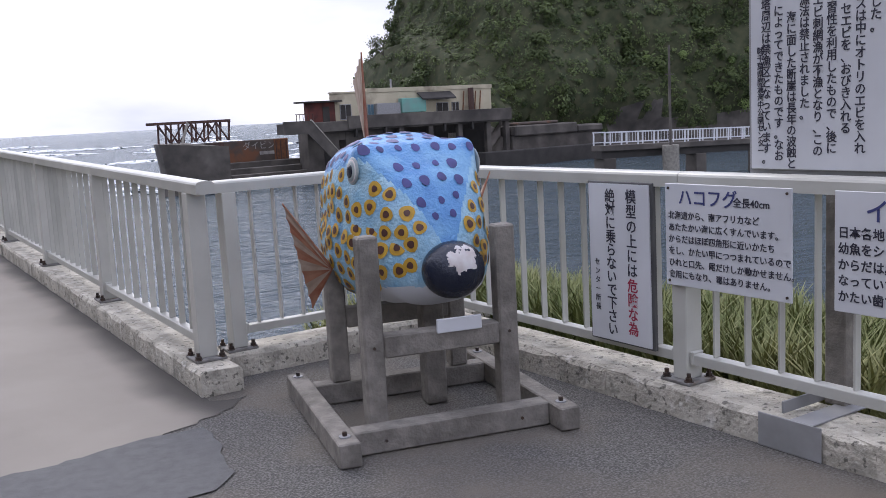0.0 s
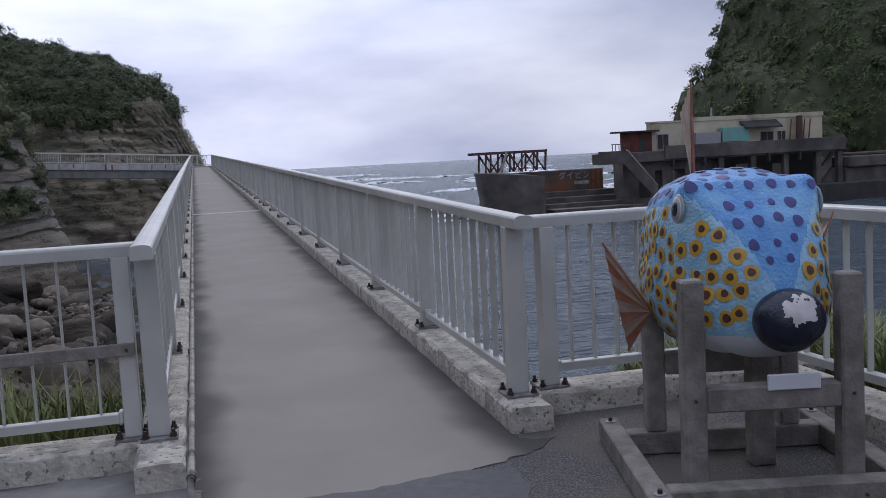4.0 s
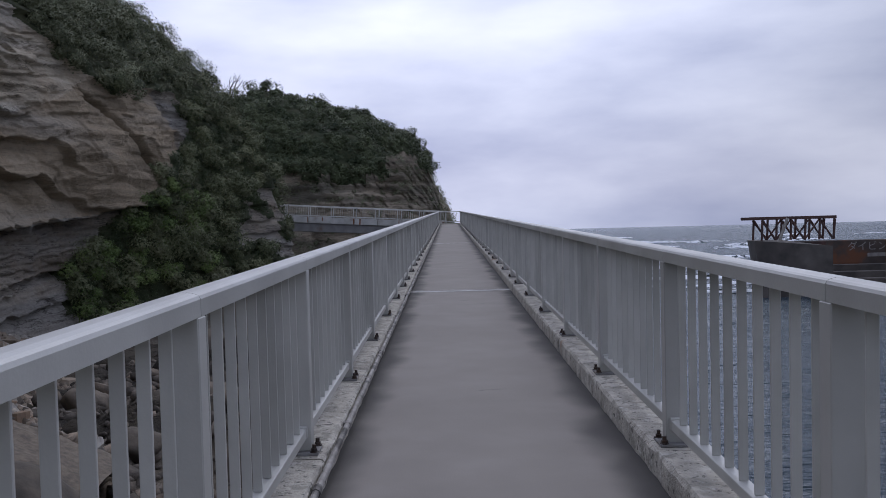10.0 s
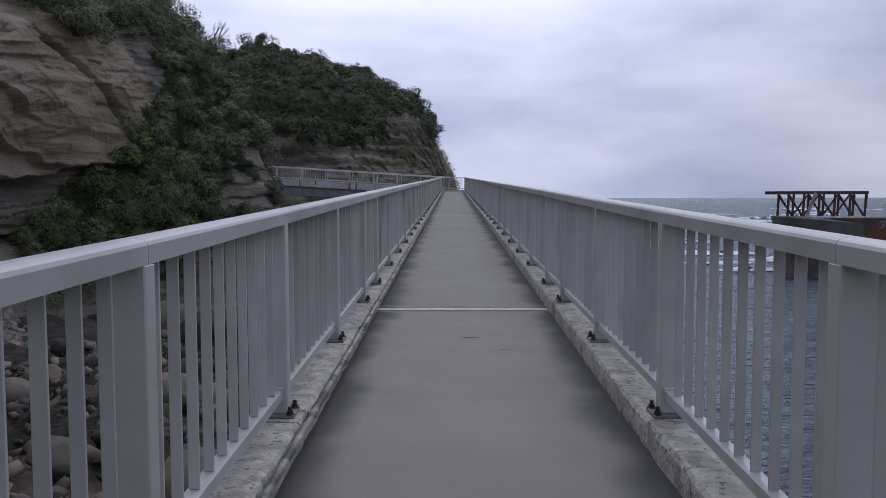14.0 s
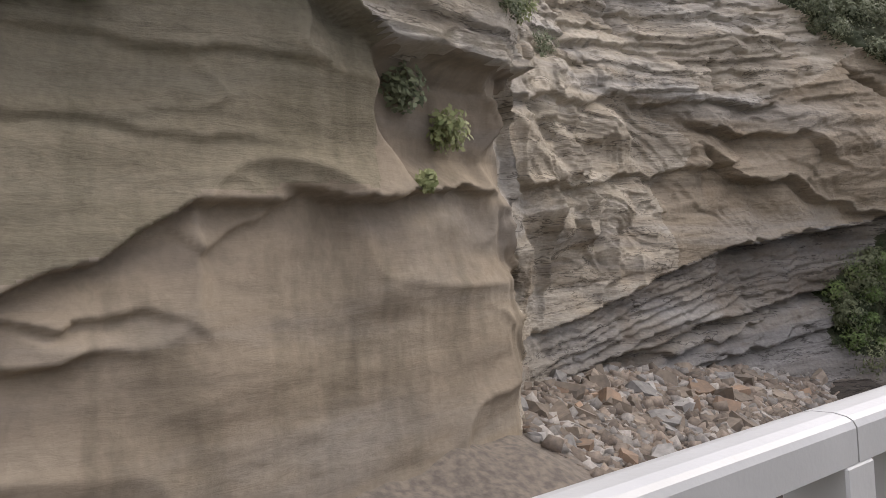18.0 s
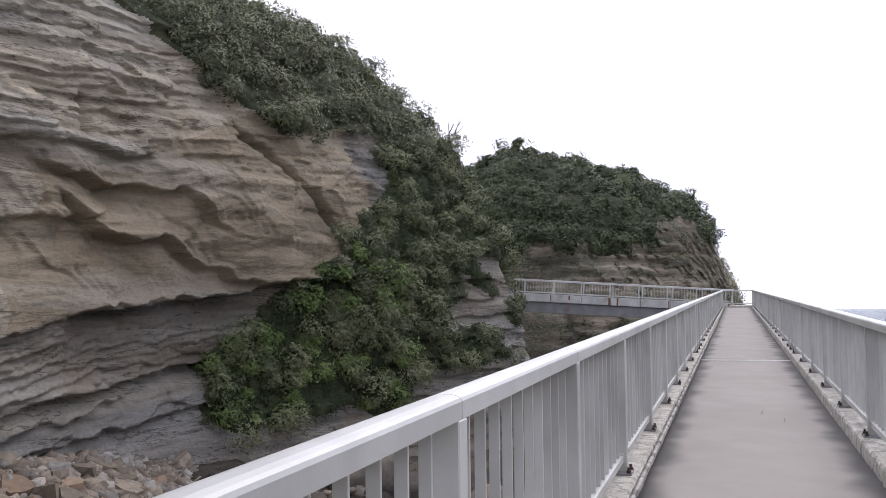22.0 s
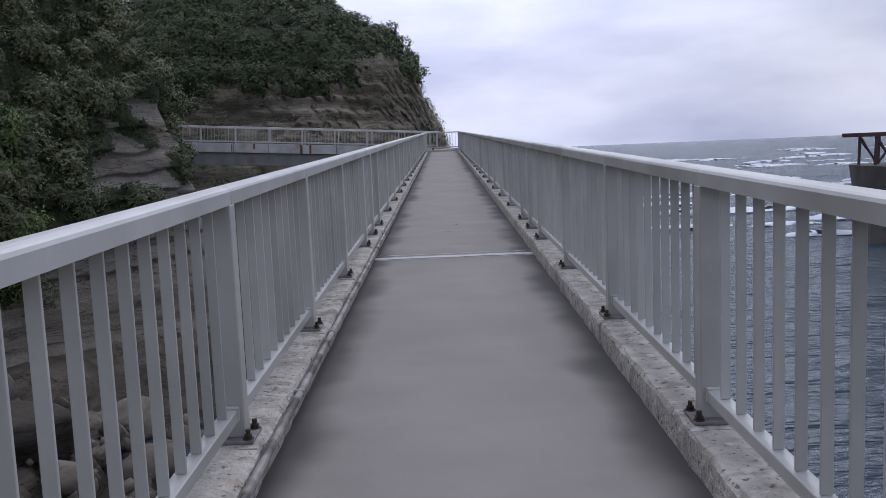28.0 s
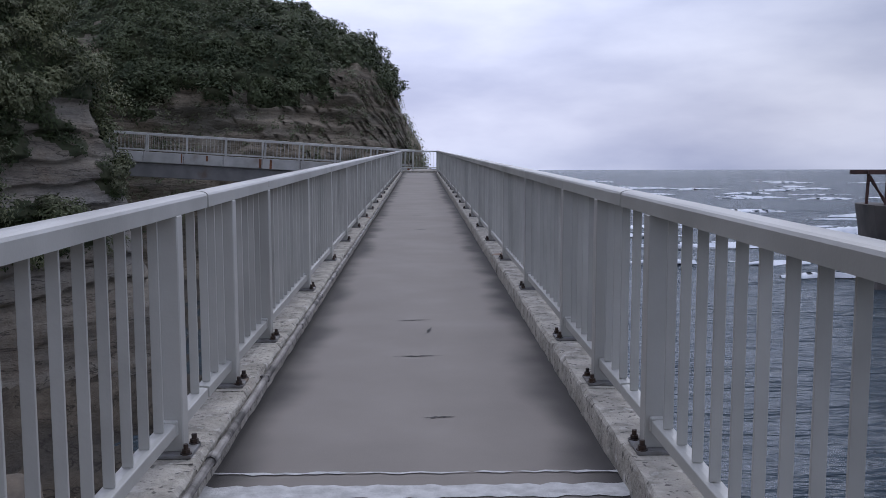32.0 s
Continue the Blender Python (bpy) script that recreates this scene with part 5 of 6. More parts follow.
    x = x + comb * 0.5 * ((1 - np.abs(smooth_noise(y * 0.8, z * 0.6, 25.0))) ** 4)
    for ys, zs, amp, deep in LEDGES:
        line = np.interp(y, ys, zs) + 0.18 * smooth_noise(y * 0.9, amp * 9, 1.0) + 0.07 * smooth_noise(y * 3.1, amp * 9, 2.0)
        ends = np.clip((y - ys[0]) / 1.5, 0, 1) * np.clip((ys[-1] - y) / 1.5, 0, 1)
        d = z - line
        under = -amp * np.exp(np.minimum(d, 0) / deep) * np.clip(-d / 0.12, 0, 1)
        over = 0.35 * amp * np.exp(-np.maximum(d, 0) / 0.5) * np.clip(d / 0.05 + 1, 0, 1)
        x = x + ends * (under + over) * (0.8 + 0.35 * smooth_noise(y * 0.5, amp * 5, 6.0))
    # the slanting crack by the overhang
    crack_z = np.interp(y, [61.2, 61.9, 63.3, 64.5, 66.1, 67.5], [9.9, 9.5, 8.8, 7.7, 6.4, 5.2])
    x = x - 0.7 * np.exp(-((z - crack_z) / 0.14) ** 2) * ((y > 61.2) & (y < 67.2)) - 0.35 * ((y > 61.2) & (y < 67.2)) * np.exp(np.minimum(0, z - crack_z) / 1.2) * (z < crack_z)
    # upright clefts in the upper beds
    for at, low, high, wide in ((53.6, 8.0, 9.9, 0.22), (44.2, 8.8, 12.6, 0.3), (39.4, 7.2, 9.5, 0.2), (48.6, 10.2, 12.5, 0.25)):
        x = x - 0.6 * np.exp(-((y - at - 0.25 * smooth_noise(z * 0.9, at, 1.0)) / wide) ** 2) * np.clip((z - low) / 0.4, 0, 1) * np.clip((high - z) / 0.4, 0, 1)
    # a sunken panel beside the crevice, and fine crests over the worn face
    edge = 30.0 + 0.10 * (z - 4.2) ** 2 - 0.3 * (z - 4.2) + 0.3 * smooth_noise(y * 0.6, z * 1.1, 53.0)
    panel = np.clip((y - edge) / 0.45, 0, 1) ** 2 * np.clip((34.6 - y) / 1.2, 0, 1) * np.clip((z - 3.2) / 0.8, 0, 1) * np.clip((6.1 - z) / 0.5, 0, 1)
    x = x - 0.75 * panel
    upper = np.clip((z - np.interp(y, (18, 25.5, 28, 34), (2.0, 2.8, 3.2, 3.3))) / 0.8, 0.12, 1)
    wx_ = 0.7 * smooth_noise(y * 0.35, z * 0.5, 8.0)
    fine = (1 - np.abs(smooth_noise(y * 0.55 + wx_, z * 0.85 + wx_, 51.0))) ** 10
    tiny = (1 - np.abs(smooth_noise(y * 1.5 + wx_, z * 1.9, 55.0))) ** 8
    x = x + smooth * upper * (0.17 * fine * np.clip(smooth_noise(y * 0.25, z * 0.3, 52.0) + 0.6, 0, 1) + 0.05 * tiny * np.clip(smooth_noise(y * 0.4, z * 0.4, 56.0) + 0.2, 0, 1))
    # the rippled crest band over the worn face
    band = np.clip((z - np.interp(y, *CREST)) / 0.15, 0, 1) * np.clip((np.interp(y, *CREST) + 0.9 - z) / 0.3, 0, 1) * (y < 36.4)
    x = x + band * 0.07 * np.sin(z * 38 + 3 * smooth_noise(y * 0.8, z * 2, 9.0))
    # the small cave
    return x - 0.9 * np.exp(-(((y - 44.7 - 0.3 * (z - 2.5)) / (0.30 + 0.3 * np.clip(z - 2.3, -0.6, 0.5))) ** 2 + ((z - 2.45) / 0.45) ** 2) ** 2)


def green_on_cliff(y, z):
    low = (y > np.interp(z, [-3.2, -2.7, -0.5, 1.2, 3.3, 4.9, 8.6, 10.8], [61, 59.8, 60.2, 62.6, 64.2, 67.4, 70.8, 71.6]) + 1.1 * layered(y * 0.5, z * 0.6, 2, 3)) & (z > -3.0 + 0.5 * layered(y * 0.6, z * 0.2, 9, 2))
    high = z > np.interp(y, [-20, 30, 50, 56.5, 58.3, 60.7, 63.7, 67, 71.5, 76, 79, 81], [13.5, 13.5, 13.8, 14.6, 13.2, 11.6, 10.2, 10.8, 11.4, 11.0, 10, 7]) + 0.7 * layered(y * 0.4, z * 0.5, 6, 3)
    bare = (y > np.interp(z, [-4, 0, 4, 6], [68, 72.0, 74, 76])) & (z < 4.8) & (y < 82) & (layered(y * 0.4, z * 0.7, 3, 3) > np.interp(z, [-2, -1, 2, 4.8], [-0.8, -0.45, -0.35, 0.3]))
    return (low | high | (y > 84)) & ~bare


cy = np.concatenate([np.arange(-20, 16, 1.0), np.arange(16, 22, 0.2), np.arange(22, 68, 0.075), np.arange(68, 84, 0.16), np.arange(84, 95.1, 0.6)])
cz = np.concatenate([np.arange(-8, -4, 0.3), np.arange(-4, 15, 0.07), np.arange(15, 27.1, 0.3)])
gy_, gz_ = np.meshgrid(cy, cz, indexing="ij")
face = cliff_face(gy_, gz_)
lump = green_on_cliff(gy_, gz_)
lump = lump.astype(float)
for _ in range(7):
    lump[1:-1, 1:-1] = (lump[1:-1, 1:-1] + lump[2:, 1:-1] + lump[:-2, 1:-1] + lump[1:-1, 2:] + lump[1:-1, :-2]) / 5
face = face + lump * (gy_ > 52) * (0.7 * domes(gy_, gz_, 2.6, 3.0) + 0.3 * domes(gy_, gz_, 1.0, 5.0) - 0.5)
cv = np.stack([face, gy_, gz_], -1).reshape(-1, 3)
cf = grid_faces(len(cy), len(cz))


def cliff_x(y, z):
    return float(face[min(len(cy) - 1, np.searchsorted(cy, y)), min(len(cz) - 1, np.searchsorted(cz, z))])


cc = cv[cf].mean(1)
c_green = green_on_cliff(cc[:, 1], cc[:, 2])
tagged(new("cliff", mesh_arrays("cliff", cv, cf, [ROCK, SOIL, ROCK_WORN, ROCK_DAMP, ROCK_OLIVE, ROCK_TAN], np.where(c_green, 1, np.where((cc[:, 1] > 69.5) | (cc[:, 1] > 36.5) & (cc[:, 2] < np.interp(cc[:, 1], *OVERHANG)), 3, np.where((cc[:, 1] < 34.6 + 0.6 * smooth_noise(cc[:, 2] * 0.8, cc[:, 1] * 0.8, 3)) & (cc[:, 2] < np.interp(cc[:, 1], *CREST)), np.where((cc[:, 2] > np.interp(cc[:, 1], (18, 22.9, 23.8, 24.6, 25.9, 28, 29.6, 30.2), (1.6, 1.65, 1.95, 2.35, 3.0, 3.25, 3.15, 9)) + 0.12 * smooth_noise(cc[:, 1] * 2, 0.0, 3)), 4, 2), np.where((cc[:, 1] > 50 + 2.5 * smooth_noise(cc[:, 2] * 0.5, cc[:, 1] * 0.3, 8)) & (cc[:, 2] < np.interp(cc[:, 1], (50, 53, 55, 58, 62, 68), (7.7, 8.0, 7.8, 8.8, 10.5, 12.5))), 5, 0)))), True)), "layered brown sandstone cliff with an overhang, overgrown on top", "cliff", kind="structure")


def leaves(name, spots, normals, per, spread, size, mat, label, seed, flat=0.6, category="shrubs", lift=0.3):
    """Many small leaves in clumps round the spots: one object of stuff."""
    rng = np.random.default_rng(seed)
    n = len(spots) * per
    c = np.repeat(spots, per, 0)
    nn = np.repeat(normals, per, 0)
    clump = np.repeat(rng.uniform(0.5, 1.3, len(spots)), per)[:, None]
    d = rng.normal(size=(n, 3))
    d /= np.linalg.norm(d, axis=1)[:, None]
    c = c + d * spread * clump * rng.uniform(0.3, 1.0, (n, 1)) + nn * spread * lift * clump
    up = d * 0.4 + nn * 1.0 + rng.normal(size=(n, 3)) * 0.4 + np.array([0, 0, 0.25])
    up /= np.linalg.norm(up, axis=1)[:, None]
    a = np.cross(up, rng.normal(size=(n, 3)))
    a /= np.linalg.norm(a, axis=1)[:, None]
    b = np.cross(up, a)
    s = size * rng.uniform(0.6, 1.4, (n, 1))
    v = np.stack([c - a * s, c - b * s * flat + up * s * 0.12, c + a * s, c + b * s * flat + up * s * 0.12], 1).reshape(-1, 3)
    f = np.arange(4 * n).reshape(n, 4)
    return tagged(new(name, mesh_arrays(name, v, f, [mat])), label, category, kind="stuff")


def scatter(verts, faces, mask, count, seed):
    """Points and normals spread over the masked faces by their area."""
    rng = np.random.default_rng(seed)
    q = verts[faces[mask]]
    nrm = np.cross(q[:, 2] - q[:, 0], q[:, 3] - q[:, 1])
    area = np.linalg.norm(nrm, axis=1) + 1e-9
    pick = rng.choice(len(q), count, p=area / area.sum())
    w = rng.dirichlet((1, 1, 1, 1), count)
    return (q[pick] * w[:, :, None]).sum(1), nrm[pick] / area[pick][:, None]


def outward(nrm, way):
    s = np.sign(nrm @ np.array(way))
    return nrm * np.where(s == 0, 1, s)[:, None]


def bushes(name, verts, faces, mask, way, count, radius, per, size, mat, label, seed, flat=0.45, keep=None):
    """Rounded bushes of small leaves packed over a slope: one object of stuff."""
    rng = np.random.default_rng(seed)
    spots, nrm = scatter(verts, faces, mask, count, seed + 100)
    nrm = outward(nrm, way)
    r = rng.uniform(*radius, count) * rng.choice((0.6, 0.8, 1.0, 1.25), count)
    n = count * per
    d = rng.normal(size=(n, 3)) + np.repeat(nrm, per, 0) * 0.9 + np.array([0, 0, 0.25])
    d /= np.linalg.norm(d, axis=1)[:, None]
    lobes = 0.8 + 0.22 * np.sin(d[:, 0] * 7 + np.repeat(rng.uniform(0, 6, count), per)) * np.sin(d[:, 2] * 6 + d[:, 1] * 5)
    c = np.repeat(spots + nrm * (r * 0.35)[:, None], per, 0) + d * (np.repeat(r, per) * lobes * rng.uniform(0.72, 1.05, n))[:, None] * np.array([1.0, 1.0, 0.85])
    up = d + rng.normal(size=(n, 3)) * 0.45 + np.array([0, 0, 0.35])
    up /= np.linalg.norm(up, axis=1)[:, None]
    a = np.cross(up, rng.normal(size=(n, 3)))
    a /= np.linalg.norm(a, axis=1)[:, None]
    b = np.cross(up, a)
    s = size * rng.uniform(0.55, 1.4, (n, 1))
    v = np.stack([c - a * s, c - b * s * flat + up * s * 0.15, c + a * s, c + b * s * flat + up * s * 0.15], 1).reshape(-1, 3)
    return tagged(new(name, mesh_arrays(name, v, np.arange(4 * n).reshape(n, 4), [mat])), label, "shrubs", kind="stuff")


near_green = c_green & (cc[:, 1] > 52) & (cc[:, 2] < 10.5) & (cc[:, 1] < 84)
top_green = c_green & ~near_green & (cc[:, 1] > 50) & (cc[:, 1] < 86) & (cc[:, 2] < 20)
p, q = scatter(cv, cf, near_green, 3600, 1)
# under layer, coloured dark for the shade in the gaps between bushes
leaves("shrubs", p, outward(q, (1, 0, 0.4)), 22, 0.34, 0.06, LEAF_SHADE, "dense shrubs and creepers on the cliff flank, coloured dark as shade between the bushes", 2)
bushes("shrubs", cv, cf, near_green, (1, -0.2, 0.4), 230, (0.6, 1.15), 560, 0.070, LEAF, "rounded dark green bushes crowding the cliff flank", 21)
bushes("shrubs", cv, cf, near_green & (cc[:, 1] < 70), (1, -0.2, 0.4), 60, (0.5, 0.9), 360, 0.075, LEAF_LIGHT, "fresh light green bushes on the cliff flank", 22)
bushes("shrubs", cv, cf, near_green & (cc[:, 1] > 66), (1, -0.2, 0.4), 80, (0.45, 0.85), 330, 0.10, LEAF_DRY, "grey green feathery bushes on the cliff flank", 23, 0.22)
p, q = scatter(cv, cf, c_green & ~near_green, 4200, 3)
leaves("shrubs", p, outward(q, (1, 0, 0.6)), 30, 0.7, 0.075, LEAF_DRY, "wind-shorn grey green shrubs along the cliff top", 4)
bushes("shrubs", cv, cf, top_green, (1, 0, 0.7), 420, (0.6, 1.15), 420, 0.075, LEAF_TOP, "wind-shorn rounded bushes along the cliff top", 24)
for k, (y, z, h) in enumerate(((33.3, 10.4, 2.6), (34.1, 10.4, 3.0), (34.8, 9.6, 1.6), (36.6, 10.6, 1.3), (26.0, 10.6, 1.4), (41.6, 9.0, 0.7))):
    n = int(h * 22)
    rng = np.random.default_rng(60 + k)
    zs, ys = z - h * rng.random(n), y + rng.normal(size=n) * 0.30
    spots = np.array([(cliff_x(a, b) + 0.12, a, b) for a, b in zip(ys, zs)])
    leaves("shrub", spots, np.tile((1.0, 0, 0.1), (n, 1)), 40, 0.32, 0.05, LEAF if k % 2 else LEAF_DRY, "green creeper hanging down the rock face", 70 + k, 0.4, "shrub")

# ---- hills ----


def hill(name, label, xs, heights, y_front, y_back, rock_top, seed, mats, rough=1.2, nv=40, bend=None, step=0.9, crown=2.6, spur=None):
    """A hill that rises from the water at y_front to its ridge at y_back."""
    us, vs = np.arange(xs[0], xs[-1] + 0.01, step), np.linspace(0, 1.25, nv)
    pts = []
    for x in us:
        h = np.interp(x, xs, heights)
        h += 0.5 * noise.noise((x * 0.35, seed, 0)) + 0.25 * noise.noise((x * 0.9, seed, 3))
        shift = bend(x) if bend else 0.0
        for v in vs:
            rise = math.sin(min(v, 1.0) * math.pi / 2) ** 0.8
            y = y_front + (y_back - y_front) * v ** 1.25 + shift
            z = -7 + (h + 7) * rise - (max(0, v - 1) * 8)
            lump = rough * noise.fractal((x * 0.11, y * 0.11, z * 0.13 + seed), 1.0, 2.0, 4)
            bed = z * 0.9 + 0.6 * noise.noise((x * 0.06, z * 0.1, seed))
            ledge = 0.0 if z > rock_top + 2 else 1.3 * (bed - math.floor(bed)) ** 2 + 0.5 * ((bed * 2.7) % 1.0) ** 2
            pts.append((x + 0.4 * lump, y - lump - ledge, z + 0.25 * lump * (1 if v < 1 else 0)))
    pts = np.array(pts)
    f = grid_faces(len(us), len(vs))
    c = pts[f].mean(1)
    mound = (1.1 * domes(pts[:, 0], pts[:, 2] * 0.8 + pts[:, 1] * 0.5, crown, seed) + 0.45 * domes(pts[:, 0], pts[:, 2] + pts[:, 1] * 0.5, crown * 0.4, seed + 2)) * crown / (3.2 if crown < 3 else 2.0) * np.clip((pts[:, 2] - rock_top) / 2, 0, 1)
    pts += np.stack([0 * mound, -0.75 * mound, 0.6 * mound - 0.4 * (mound > 0)], 1)
    green = np.array([p[2] > rock_top + (spur(p[0]) if spur else 0.0) + 3.4 * noise.noise((p[0] * 0.12, p[2] * 0.2, seed)) + 1.5 * noise.noise((p[0] * 0.5, p[2] * 0.9, seed)) for p in c])
    tagged(new(name, mesh_arrays(name, pts, f, mats, green.astype(int), True)), label, "hill", kind="structure")
    return pts, f, green


FAR_X = [-75, -60, -40, -28.5, -24.9, -22.9, -18.8, -14.3, -11, -7.7, -4.9, -2.6, -1.0, 0.2, 0.9, 1.6]
FAR_H = [12, 14, 15.5, 15.8, 17.0, 18.6, 17.4, 16.8, 15.8, 14.1, 13.0, 10.0, 6.6, 3.6, -2, -7]
fp, ff, fg = hill("hill", "headland with bedded rock at its foot and dense dark scrub above", FAR_X, FAR_H, 108, 125, 7.0, 3.0, [HILL_ROCK, SOIL], 1.1, 90, spur=lambda x: 3.0 * math.exp(-((x + 5) / 4) ** 2) + 5.5 * math.exp(-((x + 25.5) / 1.8) ** 2), step=0.5, bend=lambda x: 6 * max(0.0, (x + 12) / 13) ** 2)
p, q = scatter(fp, ff, fg, 6000, 5)
leaves("shrubs", p, outward(q, (0, -1, 0.7)), 26, 0.55, 0.13, LEAF_FAR, "dense dark scrub covering the headland", 6)

RX = [76, 79, 80.5, 84.5, 86.5, 89, 96, 110, 130, 160, 200, 260]
RH = [-7, 4, 11, 12.5, 14.5, 25, 31, 35, 38, 40, 40, 38]
rp, rf, rg = hill("hill", "high wooded hillside across the cove", RX, RH, 106, 140, -1.5, 8.0, [OLD, SOIL], 2.2, 70, crown=5.0, bend=lambda x: -34 * min(1.0, max(0.0, (x - 100) / 80)))
p, q = scatter(rp, rf, rg, 8000, 7)
leaves("shrubs", p, outward(q, (0, -1, 0.5)), 28, 0.9, 0.19, LEAF_WOOD, "dense dark woodland on the hillside across the cove", 8)

bushes("shrubs", rp, rf, rg, (0, -1, 0.5), 430, (1.1, 2.6), 170, 0.30, LEAF_WOOD, "rounded tree crowns of the woodland across the cove", 31)
bushes("shrubs", rp, rf, rg & (rp[rf].mean(1)[:, 2] < 9) & (rp[rf].mean(1)[:, 0] > 96), (0, -1, 0.5), 90, (0.8, 1.8), 150, 0.26, LEAF_LIGHT, "light green scrub on the lower hillside", 32)
bushes("shrubs", fp, ff, fg, (0, -1, 0.7), 520, (0.5, 1.25), 130, 0.13, LEAF_FAR, "rounded dark bushes over the headland", 33)


def limb(bm, p, d, length, r, depth, rnd, tips):
    q = p + d * length
    cyl(r, p, q, 5, r * 0.6, bm)
    if depth == 0:
        tips.append(q)
        return
    for _ in range(rnd.choice((2, 3, 3))):
        e = (d + Vector((rnd.uniform(-0.8, 0.8), rnd.uniform(-0.8, 0.8), rnd.uniform(-0.15, 0.6)))).normalized()
        limb(bm, p + d * length * rnd.uniform(0.6, 1.0), e, length * rnd.uniform(0.5, 0.75), r * 0.55, depth - 1, rnd, tips)
    tips.append(q)


def tree(base, height, label, seed, leafy=0, size=0.2, lean=(0.15, 0, 1)):
    """A small tree: tapered trunk and limbs, and, where it is leafy, a loose crown."""
    rnd = random.Random(seed)
    t = thing("tree", label, "tree", m=Matrix.Translation(base))
    bm, tips = bmesh.new(), []
    limb(bm, Vector((0, 0, 0)), Vector(lean).normalized(), height * 0.45, height * 0.022, 3, rnd, tips)
    part("trunk", bm, BARK, t)
    if leafy:
        rng = np.random.default_rng(seed)
        pts = np.array([p[:] for p in tips])
        n = len(pts) * leafy
        c = np.repeat(pts, leafy, 0) + rng.normal(size=(n, 3)) * height * 0.07
        a = rng.normal(size=(n, 3))
        a /= np.linalg.norm(a, axis=1)[:, None]
        b = np.cross(a, rng.normal(size=(n, 3)))
        b /= np.linalg.norm(b, axis=1)[:, None]
        s = size * rng.uniform(0.6, 1.4, (n, 1))
        v = np.stack([c - a * s, c - b * s * 0.6, c + a * s, c + b * s * 0.6], 1).reshape(-1, 3)
        crown = new("crown", mesh_arrays("crown", v, np.arange(4 * n).reshape(n, 4), [LEAF_FAR]))
        crown.parent = t
    return t


tree((-16.2, 77.6, 10.0), 4.6, "bare wind-bent shrub tree on the cliff edge", 1, 0)
tree((-17.2, 77.0, 11.6), 1.8, "small leafy tree on the cliff edge", 2, 14, 0.07)
tree((-22.6, 123, 18.0), 2.4, "wind-bent pine on top of the headland", 3, 26, 0.10, (0.5, 0, 0.6))
tree((-24.6, 123, 16.6), 1.8, "low leafy tree on the headland", 4, 26, 0.10)
tree((-20.4, 123, 17.3), 1.7, "low leafy tree on the headland", 5, 26, 0.10)
tree((80.2, 138, 10.0), 5.5, "thin leaning pine on the edge of the hillside", 6, 22, 0.13, (-0.5, 0, 0.8))
tree((88.0, 138, 21.5), 3.5, "leafy tree on the edge of the hillside", 7, 26, 0.16)

# plants on the rock face
for k, (y, z, r, mat) in enumerate(((31.0, 5.35, 0.5, LEAF), (32.4, 4.6, 0.42, LEAF_GRASS), (31.0, 3.4, 0.2, LEAF_GRASS), (35.3, 7.9, 0.5, LEAF_GRASS), (36.1, 7.8, 0.5, LEAF), (23.2, 6.4, 0.45, LEAF), (24.2, 6.5, 0.4, LEAF), (22.4, 6.3, 0.45, LEAF), (66.8, 5.6, 0.5, LEAF))):
    x = cliff_x(y, z) + 0.15
    leaves("shrub", np.array([(x, y, z)]), np.array([(1.0, 0, 0.2)]), 420, r, 0.085, mat, "small green plant clinging to the rock face", 40 + k, 0.5, "shrub")

# ---- rubble and boulders ----


def stone(seed, flat=0.7, jag=0.35):
    """A broken block: a rough lump cut flat on many sides."""
    rnd = random.Random(seed)
    if jag > 0.25:
        bm = box(-1, 1, -0.72, 0.72, -0.6 * flat - 0.1, 0.6 * flat + 0.1)
        for _ in range(9):
            c = Vector((rnd.gauss(0, 1), rnd.gauss(0, 1), rnd.gauss(0, 0.9))).normalized()
            got = bmesh.ops.bisect_plane(bm, geom=bm.verts[:] + bm.edges[:] + bm.faces[:], plane_co=c * rnd.uniform(0.5, 0.85), plane_no=c, clear_outer=True)
            edge = [e for e in got["geom_cut"] if isinstance(e, bmesh.types.BMEdge)]
            if len(edge) > 2:
                bmesh.ops.edgeloop_fill(bm, edges=edge)
        bmesh.ops.recalc_face_normals(bm, faces=bm.faces)
        return mesh_of(bm, "stone")
    bm = bmesh.new()
    bmesh.ops.create_icosphere(bm, subdivisions=3, radius=1.0)
    cuts = [Vector((rnd.gauss(0, 1), rnd.gauss(0, 1), rnd.gauss(0, 1))).normalized() for _ in range(9)]
    for v in bm.verts:
        for c in cuts:
            over = v.co.dot(c) - 0.74
            if over > 0:
                v.co -= c * over * 0.9
        v.co += v.co.normalized() * 0.07 * noise.noise(v.co * 2 + Vector((seed, 0, 0)))
        v.co.z *= flat
    return mesh_of(bm, "stone", None, True)


def lay(name, label, group, count, place, sizes, mats, seed, jag, category):
    rnd = random.Random(seed)
    pool = []
    for i in range(8):
        me = stone(seed * 10 + i, rnd.uniform(0.5, 0.85), jag)
        me.materials.append(mats[i % len(mats)])
        pool.append(me)
    for _ in range(count):
        x, y, z = place(rnd)
        s = rnd.uniform(*sizes) * rnd.choice((0.6, 0.8, 1, 1.3))
        ob = tagged(new(name, rnd.choice(pool)), label, category, group)
        ob.matrix_basis = Matrix.Translation((x, y, z + 0.15 * s)) @ Euler((rnd.uniform(-0.5, 0.5), rnd.uniform(-0.5, 0.5), rnd.uniform(0, 6.3))).to_matrix().to_4x4() @ Matrix.Diagonal((s, s * rnd.uniform(0.7, 1.3), s, 1))


